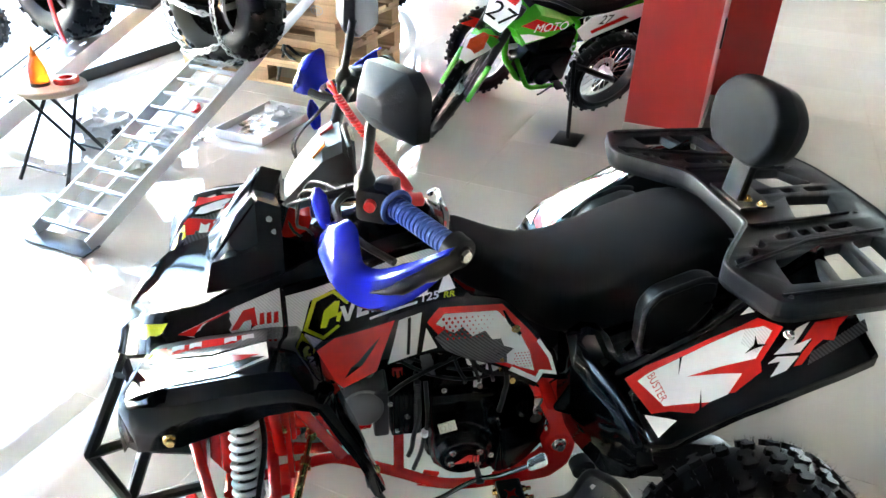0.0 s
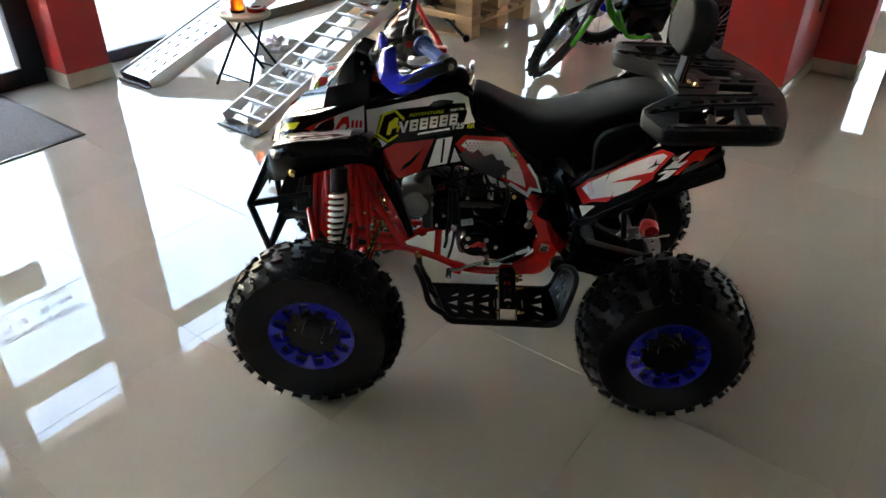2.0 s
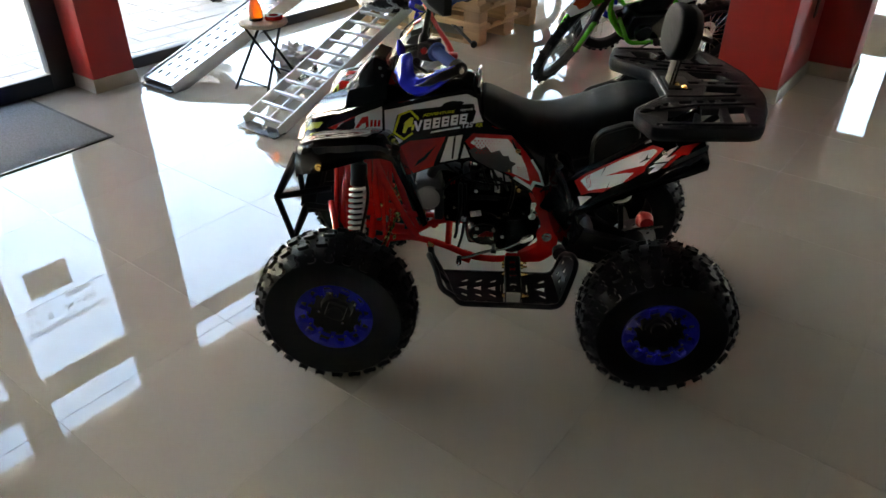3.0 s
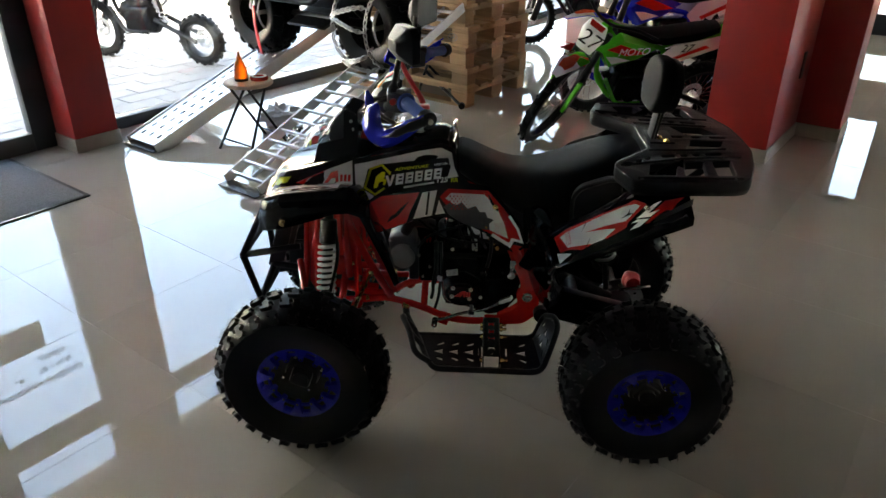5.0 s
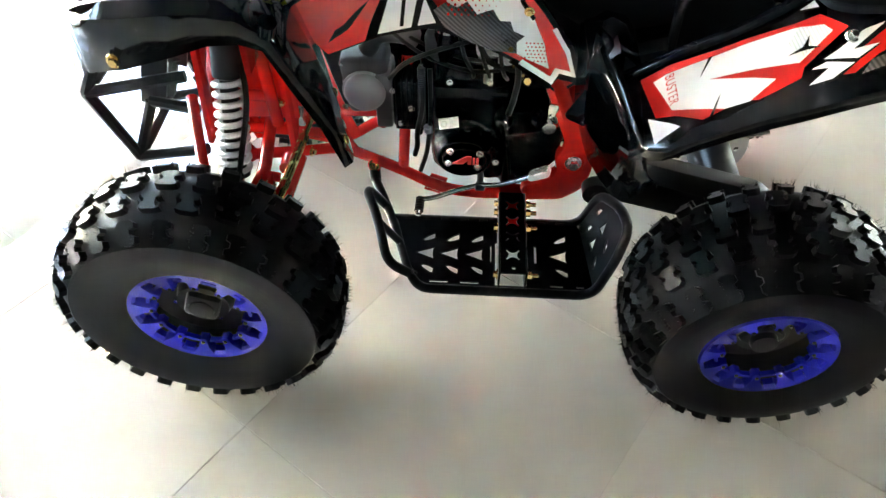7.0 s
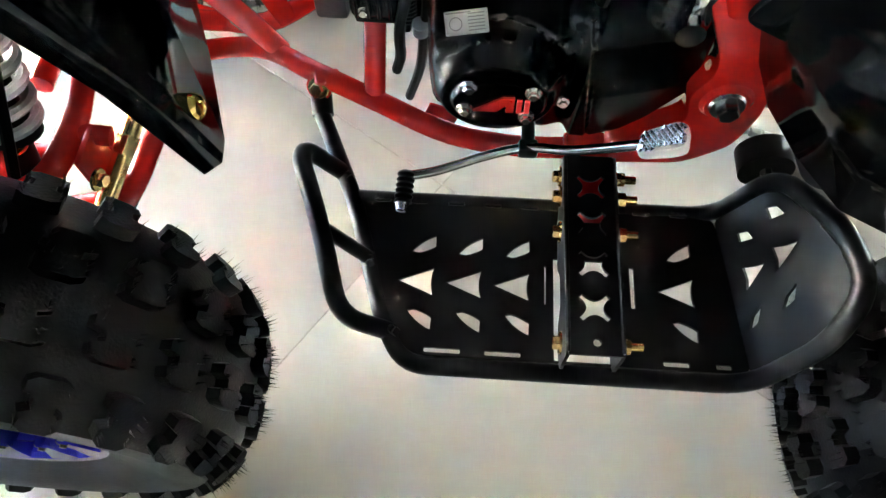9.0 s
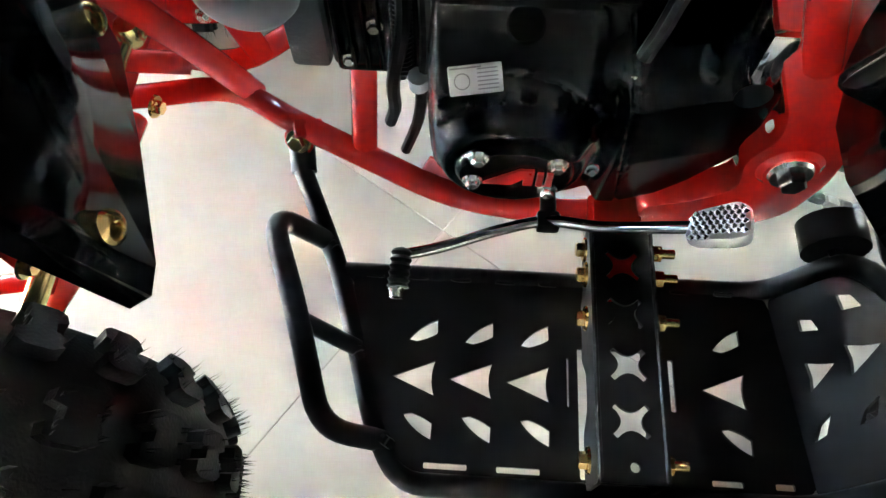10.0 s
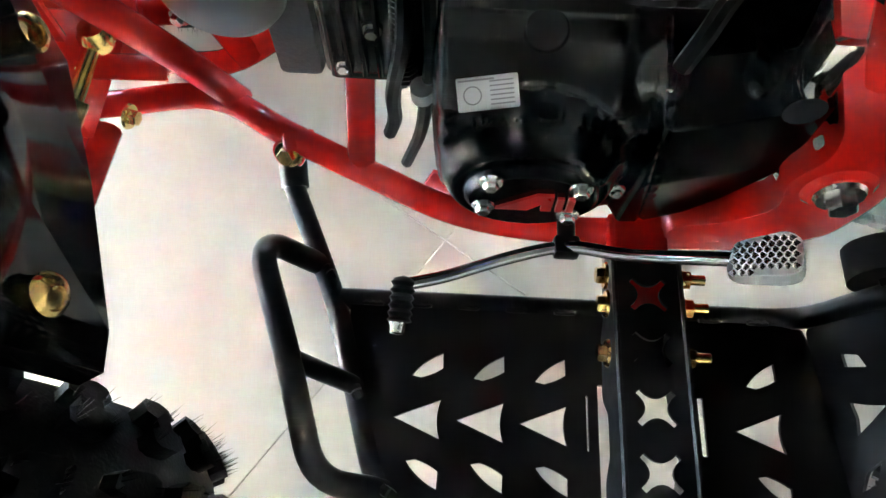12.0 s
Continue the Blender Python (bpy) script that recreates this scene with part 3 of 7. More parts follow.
# -- front bumper --
bar = lambda *p: tube(list(p), 0.0108, 8)
bump = join(bar((-0.56, -0.10, 0.50), (-0.727, -0.136, 0.484)), bar((-0.56, -0.10, 0.335), (-0.703, -0.095, 0.305)), bar((-0.727, -0.136, 0.484), (-0.703, -0.095, 0.305)),
            bar((-0.727, -0.136, 0.484), (-0.66, -0.10, 0.62)), box(0.046, 0.006, 0.20, at(-0.625, -0.066, 0.505, 0, 17, 0), 0.002), bar((-0.655, -0.07, 0.42), (-0.703, -0.095, 0.305)), bar((-0.655, -0.07, 0.42), (-0.56, -0.09, 0.42)))
bump = join(bump.copy(), flip(bump), bar((-0.727, -0.136, 0.484), (-0.727, 0.136, 0.484)), bar((-0.703, -0.095, 0.305), (-0.703, 0.095, 0.305)))
bmesh.ops.remove_doubles(bump, verts=bump.verts, dist=0.0004)
tagged(part("bumper", bump, BLACKMET, quad, "black tubular front bumper"), kind="stuff")


# -- side covers --
def ramp01(v):
    v = min(1, max(0, v))
    return v * v * (3 - 2 * v)


def S_side(x, z):
    return -(0.084 + 0.058 * ramp01((-0.10 - x) / 0.25) + 0.036 * ramp01((0.71 - z) / 0.09) * (1 - 0.5 * ramp01((-0.1 - x) / 0.2)))


SIDE = [(-0.377, 0.800), (-0.30, 0.812), (-0.20, 0.826), (-0.13, 0.832), (-0.098, 0.815), (-0.088, 0.745), (-0.055, 0.712), (0.004, 0.702), (0.052, 0.655), (0.098, 0.602), (0.120, 0.535), (0.082, 0.508),
        (0.018, 0.562), (-0.063, 0.602), (-0.132, 0.624), (-0.210, 0.614), (-0.290, 0.588), (-0.352, 0.668), (-0.377, 0.715)]
both("side_cover", drape(plate([rounded(SIDE, 0.012)], 0.006, 0.0), S_side, 0), GLOSSBLACK, quad, "glossy black side cover with red, white and yellow graphics", 50)


def film(name, loops, material, S=S_side, off=0.0052, label=""):
    a = drape(plate(loops, 0.0), S, off)
    b = flip(a)
    part(name, a, material, quad, label, 60)
    part(name, b, material, quad, label, 60)


def shape(*p):
    return [tuple(q) for q in p]


film("graphic_strip", [shape((-0.372, 0.785), (-0.300, 0.800), (-0.200, 0.814), (-0.135, 0.820), (-0.106, 0.805), (-0.093, 0.738), (-0.150, 0.722), (-0.310, 0.700), (-0.345, 0.672), (-0.372, 0.715))], D_GREY)
film("graphic_black_band", [shape((-0.335, 0.772), (-0.300, 0.786), (-0.115, 0.790), (-0.102, 0.742), (-0.160, 0.705), (-0.318, 0.690), (-0.352, 0.712))], D_BLACK, off=0.0062)
film("graphic_seat_flash", [shape((-0.104, 0.778), (-0.086, 0.735), (-0.118, 0.728))], D_WHITE, off=0.0068)
film("graphic_hexagon", [shape((-0.350, 0.716), (-0.330, 0.776), (-0.296, 0.787), (-0.272, 0.760), (-0.276, 0.752), (-0.298, 0.780), (-0.325, 0.770), (-0.342, 0.719))], D_YEL, off=0.0072)
film("graphic_hexagon", [shape((-0.350, 0.716), (-0.318, 0.693), (-0.290, 0.712), (-0.293, 0.717), (-0.318, 0.700), (-0.342, 0.719))], D_YEL, off=0.0072)
film("graphic_letter", [shape((-0.322, 0.716), (-0.314, 0.750), (-0.296, 0.764), (-0.288, 0.762), (-0.292, 0.740), (-0.284, 0.742), (-0.290, 0.722), (-0.296, 0.724), (-0.294, 0.735), (-0.306, 0.732), (-0.312, 0.716))], D_YEL, off=0.0072)
film("graphic_red_wing", [shape((-0.335, 0.672), (-0.300, 0.690), (-0.196, 0.692), (-0.222, 0.640), (-0.232, 0.610), (-0.290, 0.592), (-0.318, 0.628)), shape((-0.288, 0.612), (-0.255, 0.632), (-0.222, 0.672), (-0.246, 0.655), (-0.262, 0.640), (-0.276, 0.632))], D_RED)
film("graphic_white_bar", [shape((-0.188, 0.690), (-0.146, 0.694), (-0.160, 0.628), (-0.212, 0.620)), shape((-0.172, 0.690), (-0.166, 0.690), (-0.172, 0.630), (-0.178, 0.630))], D_WHITE)
film("graphic_white_bar", [shape((-0.140, 0.668), (-0.122, 0.634), (-0.150, 0.630))], D_WHITE)
film("graphic_red_frame", [shape((-0.138, 0.676), (-0.115, 0.697), (0.000, 0.694), (0.046, 0.650), (0.090, 0.598), (0.112, 0.540), (0.082, 0.516), (0.022, 0.568), (-0.020, 0.590), (-0.105, 0.640))], D_RED, off=0.0056)
film("graphic_white_field", [shape((-0.122, 0.672), (-0.106, 0.686), (-0.010, 0.684), (0.030, 0.645), (0.050, 0.605), (0.062, 0.560), (0.028, 0.575), (-0.005, 0.592), (-0.080, 0.648))], D_WHITE, off=0.0064)
film("graphic_carbon", [shape((-0.126, 0.652), (-0.108, 0.662), (-0.090, 0.656), (-0.074, 0.664), (-0.058, 0.648), (-0.034, 0.655), (-0.022, 0.640), (-0.006, 0.640), (0.000, 0.626), (0.018, 0.618), (0.006, 0.606), (0.008, 0.586), (-0.030, 0.590), (-0.070, 0.605), (-0.108, 0.628))], D_CARB, off=0.0072)
film("graphic_white_zigzag", [shape((0.012, 0.568), (0.070, 0.530), (0.080, 0.552), (0.108, 0.545), (0.090, 0.598), (0.082, 0.600), (0.098, 0.556), (0.072, 0.562), (0.066, 0.545), (0.018, 0.576))], D_WHITE, off=0.0072)
film("graphic_black_edge", [shape((-0.004, 0.570), (0.066, 0.519), (0.078, 0.540), (0.114, 0.533), (0.120, 0.545), (0.094, 0.604), (0.086, 0.604), (0.103, 0.548), (0.070, 0.556), (0.062, 0.538), (0.004, 0.578))], D_BLACK, off=0.0068)
film("graphic_white_bar", [shape((0.060, 0.630), (0.066, 0.634), (0.094, 0.590), (0.088, 0.586))], D_WHITE, off=0.0080)
film("graphic_black_edge", [shape((0.028, 0.642), (0.033, 0.646), (0.014, 0.668), (0.004, 0.684), (0.000, 0.684), (0.008, 0.664))], D_BLACK, off=0.0080)
film("graphic_red_slash", [shape((0.040, 0.640), (0.052, 0.630), (0.078, 0.565), (0.070, 0.560), (0.056, 0.600))], D_RED, off=0.0076)
dots = []
rnd = random.Random(4)
for i in range(9):
    for j in range(6):
        x, z = -0.108 + i * 0.0105 + (j % 2) * 0.005, 0.678 - j * 0.0062
        r = 0.0026 - 0.00022 * i - 0.0001 * j
        if z > 0.655 + 0.12 * abs(x + 0.08) - 0.02 and r > 0.0006:
            dots.append(ring2(r, 8, x, z))
for i in range(6):
    for j in range(6):
        x, z = 0.022 + i * 0.006 + (j % 2) * 0.003, 0.606 - j * 0.0065
        if z > 0.575 - (x - 0.03) * 0.35:
            dots.append(ring2(0.0016, 6, x, z))
a = join(*[drape(plate([d], 0.0), S_side, 0.0074) for d in dots])
tagged(part("graphic_dots", a, D_RED, quad), kind="stuff")


def words(text, x, z, h, material, S=S_side, off=0.0078, slope=0.0, shear=0.15, spacing=1.0, squeeze=1.0, bold=0.0, rot=0.0):
    bm = lettering(text, h * 1.38, 0, shear, spacing, bold=bold)
    c, s = math.cos(slope + rot), math.sin(slope + rot)
    for v in bm.verts:
        px, pz = v.co.x * squeeze, v.co.y
        v.co = (x + px * c - pz * s, z + px * s + pz * c, 0)
    ob = part("lettering", drape(bm, S, off, 0.05), material, quad, "", 60)
    return ob


for k in range(6):
    x, z = -0.288 + 0.0262 * k, 0.7195 + 0.0016 * k
    block_ = shape((x, z), (x + 0.0205, z + 0.001), (x + 0.0250, z + 0.033), (x + 0.0035, z + 0.032))
    slit = shape((x + 0.0085, z + 0.009), (x + 0.0175, z + 0.0095), (x + 0.0185, z + 0.0145), (x + 0.0092, z + 0.014))
    film("graphic_mark", [block_, slit, [(px + 0.001, pz + 0.0105) for px, pz in slit]] if k else [shape((x, z + 0.032), (x + 0.0075, z + 0.032), (x + 0.012, z + 0.012), (x + 0.0185, z + 0.033), (x + 0.026, z + 0.033), (x + 0.0145, z), (x + 0.0075, z))], D_WHITE, off=0.0078)
words("ADVENTURE", -0.262, 0.763, 0.0085, D_YEL, slope=0.03, squeeze=1.35, bold=0.0003)
words("upgrade to", -0.155, 0.770, 0.0085, D_WHITE, slope=0.03)
film("graphic_mark", [shape((-0.240, 0.7085), (-0.155, 0.715), (-0.154, 0.7205), (-0.239, 0.714))], D_WHITE, off=0.0078)
words("125", -0.150, 0.716, 0.0165, D_WHITE, slope=0.07, bold=0.0006)
words("RR", -0.108, 0.718, 0.0125, D_YEL, slope=0.07, bold=0.0005)
both("cover_bolt", bolt((0.022, -0.117, 0.654), (0, -1, 0), 0.0075), GOLD, quad)
both("cover_bolt", bolt((-0.002, -0.124, 0.594), (0, -1, 0), 0.0065), GOLD, quad)

# -- tank cover under the handlebar --
secs = []
for x, hw, zt, zb in ((-0.44, 0.075, 0.770, 0.66), (-0.38, 0.112, 0.815, 0.62), (-0.30, 0.122, 0.838, 0.60), (-0.20, 0.112, 0.852, 0.60), (-0.13, 0.090, 0.858, 0.61), (-0.095, 0.074, 0.842, 0.62), (-0.085, 0.066, 0.80, 0.63)):
    secs.append([(x, hw * math.sin(a) * (1 if abs(a) > 1.2 else 1), zb + (zt - zb) * max(0, (0.5 + 0.5 * math.cos(a)) ** 0.42)) for a in [math.pi * (-1 + 2 * k / 20) for k in range(20)]])
part("tank_cover", loft(secs), GLOSSBLACK, quad, "glossy black fuel tank cover", 60)
part("tank_trim", tube(spline([(-0.105, -0.082, 0.835), (-0.098, -0.05, 0.856), (-0.10, 0, 0.862), (-0.098, 0.05, 0.856), (-0.105, 0.082, 0.835)], 5), 0.006, 8), CHROME, quad)
part("ignition_lock", join(lathe([(0, 0.03), (0.017, 0.03), (0.02, 0.024), (0.02, 0)], 20, at(-0.20, -0.03, 0.848))), ZINC, quad)

# -- nose and fenders --
NOSE = [(-0.378, 0.118, 0.142, 0.806, 0.715), (-0.44, 0.120, 0.150, 0.785, 0.706), (-0.52, 0.115, 0.156, 0.757, 0.700), (-0.59, 0.098, 0.148, 0.738, 0.690), (-0.63, 0.075, 0.125, 0.712, 0.672), (-0.655, 0.05, 0.09, 0.68, 0.655)]
secs = []
for x, w1, w2, zt, zb in NOSE:
    half = [(w1 * 0.3, zt - 0.012), (w1 * 0.75, zt - 0.006), (w1, zt), (w1 + 0.006, zt - 0.006), (w2, zb + 0.008), (w2 - 0.01, zb), (w2 * 0.5, zb - 0.02)]
    secs.append([(x, -y, z) for y, z in half] + [(x, y, z) for y, z in half[::-1]])
part("nose_cover", loft(secs), GLOSSBLACK, quad, "glossy black nose cover with red and white graphics", 30)


def S_nose(x, z):
    for (xa, a1, a2, at_, ab), (xb, b1, b2, bt, bb) in zip(NOSE, NOSE[1:]):
        if xb <= x <= xa or x >= -0.378:
            f = min(1, max(0, (x - xa) / (xb - xa)))
            w1, w2, zt, zb = (p + (q - p) * f for p, q in ((a1, b1), (a2, b2), (at_, bt), (ab, bb)))
            g = min(1, max(0, (zt - z) / (zt - zb)))
            return -(w1 + 0.006 + (w2 - w1 - 0.006) * g)
    return -0.12


film("graphic_nose_field", [shape((-0.381, 0.790), (-0.381, 0.722), (-0.470, 0.716), (-0.545, 0.722), (-0.50, 0.742), (-0.450, 0.764))], D_GREY, S_nose, 0.003)
film("graphic_nose_flash", [shape((-0.450, 0.764), (-0.545, 0.722), (-0.520, 0.722), (-0.505, 0.738), (-0.470, 0.752))], D_RED, S_nose, 0.004)
film("graphic_nose_mark", [shape((-0.462, 0.727), (-0.440, 0.758), (-0.422, 0.762), (-0.420, 0.732), (-0.428, 0.731), (-0.430, 0.742), (-0.440, 0.740), (-0.450, 0.728))], D_RED, S_nose, 0.004)
for k in range(3):
    film("graphic_nose_mark", [shape((-0.417 + k * 0.011, 0.732), (-0.415 + k * 0.011, 0.751), (-0.408 + k * 0.011, 0.752), (-0.409 + k * 0.011, 0.733))], D_RED, S_nose, 0.004)
film("graphic_nose_tip", [shape((-0.56, 0.735), (-0.60, 0.725), (-0.625, 0.695), (-0.60, 0.700), (-0.575, 0.715))], D_YEL, S_nose, 0.003)

FEND = [(-0.612, 0.690, 0.100, 0.62, 0.632), (-0.606, 0.718, 0.115, 0.66, 0.646), (-0.582, 0.746, 0.135, 0.705, 0.658), (-0.520, 0.761, 0.150, 0.715, 0.680), (-0.450, 0.768, 0.152, 0.722, 0.702), (-0.400, 0.772, 0.152, 0.726, 0.720),
        (-0.360, 0.770, 0.150, 0.722, 0.724)]
LEG = [[(-0.350, -0.120, 0.690), (-0.328, -0.24, 0.735), (-0.322, -0.318, 0.738), (-0.320, -0.334, 0.730), (-0.332, -0.337, 0.714)], [(-0.334, -0.125, 0.650), (-0.303, -0.235, 0.668), (-0.296, -0.312, 0.665), (-0.294, -0.327, 0.660), (-0.307, -0.330, 0.650)],
       [(-0.306, -0.145, 0.590), (-0.276, -0.235, 0.584), (-0.264, -0.302, 0.580), (-0.263, -0.316, 0.582), (-0.277, -0.317, 0.574)], [(-0.279, -0.188, 0.524), (-0.259, -0.240, 0.514), (-0.240, -0.297, 0.507), (-0.238, -0.310, 0.506), (-0.250, -0.312, 0.496)]]
secs = []
for i, (x, z, yin, zin, zl) in enumerate(FEND):
    yo = 0.334 - 0.05 * ramp01((-0.560 - x) / 0.05)
    secs.append([(x, -yin, zin + (z - 0.04 - zin) * 0.3), (x, -(yin * 0.6 + yo * 0.4), (z + zin) / 2 + 0.004), (x, -(yo - 0.02), z), (x, -yo, z - 0.012), (x, -(yo + 0.006), zl)])
fender = loft(secs + LEG, cap=False, ring=False)
for o in both("front_fender", fender, GLOSSBLACK, quad, "glossy black front mudguard with silver graphics", 40):
    solid(o, 0.005)


def on_fender(x, y):
    """Height of the mudguard's top."""
    for p, q in zip(FEND, FEND[1:]):
        if p[0] <= x <= q[0]:
            f = (x - p[0]) / (q[0] - p[0])
            z, yin, zin = (p[k] + (q[k] - p[k]) * f for k in (1, 2, 3))
            mid_y, mid_z = yin * 0.6 + 0.334 * 0.4, (z + zin) / 2 + 0.004
            z0 = zin + (z - 0.04 - zin) * 0.3
            return z0 + (mid_z - z0) * (y - yin) / (mid_y - yin) if y < mid_y else mid_z + (z - mid_z) * min(1, (y - mid_y) / (0.314 - mid_y))
    return 0.75


def top_film(name, loop, material, off=0.004, surf=on_fender):
    bm = plate([loop], 0.0)
    xs, ys = [v.co.x for v in bm.verts], [v.co.y for v in bm.verts]
    for lo, hi, no in ((min(xs), max(xs), (1, 0, 0)), (min(ys), max(ys), (0, 1, 0))):
        c = lo + 0.015
        while c < hi:
            bmesh.ops.bisect_plane(bm, geom=list(bm.verts) + list(bm.edges) + list(bm.faces), plane_co=Vector(no) * c, plane_no=no)
            c += 0.015
    for v in bm.verts:
        y = v.co.y * (0.962 if surf is on_fender else 1.0)
        v.co = (v.co.x, -y, surf(v.co.x, y) + off)
    bmesh.ops.recalc_face_normals(bm, faces=bm.faces)
    both(name, bm, material, quad, "", 60)


top_film("graphic_fender_field", shape((-0.598, 0.262), (-0.54, 0.240), (-0.48, 0.252), (-0.402, 0.228), (-0.396, 0.285), (-0.45, 0.318), (-0.585, 0.322), (-0.600, 0.29)), D_WHITE)
top_film("graphic_fender_carbon", shape((-0.598, 0.165), (-0.50, 0.157), (-0.402, 0.168), (-0.402, 0.222), (-0.48, 0.244), (-0.54, 0.232), (-0.600, 0.25)), D_CARB)
for k in range(6):
    x = -0.572 + 0.026 * k
    top_film("graphic_fender_letter", shape((x, 0.186), (x + 0.018, 0.184), (x + 0.021, 0.208), (x + 0.012, 0.204), (x + 0.003, 0.212)), D_WHITE if k % 3 else D_RED, 0.0058)
top_film("graphic_fender_flash", shape((-0.585, 0.205), (-0.50, 0.178), (-0.43, 0.182), (-0.45, 0.215), (-0.52, 0.216), (-0.57, 0.235)), D_RED, 0.005)
for k in range(4):
    x, y = -0.585 + 0.040 * k, 0.262 + 0.010 * (k % 2)
    top_film("graphic_fender_shard", shape((x, y - 0.008), (x + 0.064, y + 0.008), (x + 0.024, y + 0.034), (x + 0.028, y + 0.016)), D_BLACK, 0.005)
top_film("graphic_fender_shard", shape((-0.59, 0.285), (-0.50, 0.300), (-0.43, 0.288), (-0.46, 0.312), (-0.57, 0.314)), D_BLACK, 0.005)
top_film("graphic_fender_flash", shape((-0.560, 0.268), (-0.50, 0.276), (-0.445, 0.262), (-0.408, 0.272), (-0.46, 0.290), (-0.53, 0.288), (-0.555, 0.300)), D_RED, 0.006)

top_film("graphic_fender_tip", shape((-0.598, 0.17), (-0.57, 0.18), (-0.575, 0.215), (-0.602, 0.215)), D_YEL, 0.006)
both("fender_bolt", bolt((-0.533, -0.337, 0.690), (0, -1, 0), 0.010), GOLD, quad)
both("fender_bolt", lathe([(0, 0.0045), (0.004, 0.0035), (0.0045, 0.0045), (0.0068, 0.0035), (0.0086, 0.0012), (0.0090, -0.001)], 20, along((-0.2485, -0.294, 0.534), (-0.147, -0.315, 0.558))), GOLD, quad, "domed yellow zinc screw")
both("fender_bolt", lathe([(0, 0.0045), (0.004, 0.0035), (0.0045, 0.0045), (0.0068, 0.0035), (0.0086, 0.0012), (0.0090, -0.001)], 20, along((-0.2805, -0.192, 0.545), (-0.18, -0.213, 0.569))), GOLD, quad, "domed yellow zinc screw")
both("fender_clip", rod((-0.325, -0.33, 0.735), (-0.318, -0.337, 0.755), 0.012, 14), GLOSSBLACK, quad)

# -- headlamp cowl: a faceted pod with a smoked lens in front --
def facets(*quads):
    bm = bmesh.new()
    for q in quads:
        bm.faces.new([bm.verts.new(v) for v in q])
    bmesh.ops.remove_doubles(bm, verts=bm.verts, dist=1e-4)
    bmesh.ops.recalc_face_normals(bm, faces=bm.faces)
    return bm


A, B, C, D, E, F = (-0.404, 0.066, 0.915), (-0.486, 0.086, 0.815), (-0.500, 0.094, 0.766), (-0.372, 0.096, 0.788), (-0.370, 0.070, 0.902), (-0.404, 0.092, 0.838)
near = lambda p: (p[0], -p[1], p[2])
mid_ = lambda p, dz=0.0: (p[0] - 0.012, 0.0, p[2] + dz)
body = []
for f in (lambda p: p, near):
    body += [[f(B), f(F), f(D), f(C)], [f(A), f(E), f(D), f(F)], [f(A), f(F), f(B)], [f(E), mid_(E, -0.01), mid_(D), f(D)], [f(A), mid_(A, -0.012), mid_(E, -0.01), f(E)], [f(B), f(C), mid_(C), mid_(B)], [f(A), f(B), mid_(B), mid_(A, -0.012)], [f(C), f(D), mid_(D), mid_(C)]]
cowl = part("headlamp_cowl", facets(*body), GLOSSBLACK, quad, "glossy black headlamp cowl", 20)
for f in (lambda p: p, near):
    shrink = lambda p, q, k=0.1: tuple(u + (v - u) * k for u, v in zip(p, q))
    mA, mB = mid_(A, -0.012), mid_(B)
    cen = tuple((u + v + w + t) / 4 for u, v, w, t in zip(f(A), f(B), mA, mB))
    lift = Vector((-0.6, 0, 0.5)) * 0.004
    solid(part("headlamp_lens", facets([Vector(shrink(p, cen)) + lift for p in (f(A), f(B), mB, mA)]), SMOKE, cowl, "smoked glossy headlamp lens"), 0.003)
    cen = tuple((u + v + w) / 3 for u, v, w in zip(f(A), f(B), f(F)))
    solid(part("lens_side", facets([Vector(shrink(p, cen)) + Vector((-0.002, math.copysign(0.003, f(A)[1]), 0.002)) for p in (f(A), f(B), f(F))]), SMOKE, cowl), 0.002)
    for k in range(3):
        part("cowl_screw", rod((-0.390 + 0.006 * k, f(A)[1] * (1.12 + 0.02 * k), 0.885 - 0.022 * k), (-0.388 + 0.006 * k, f(A)[1] * (1.18 + 0.02 * k), 0.886 - 0.022 * k), 0.0045, 10), SILVER, cowl)

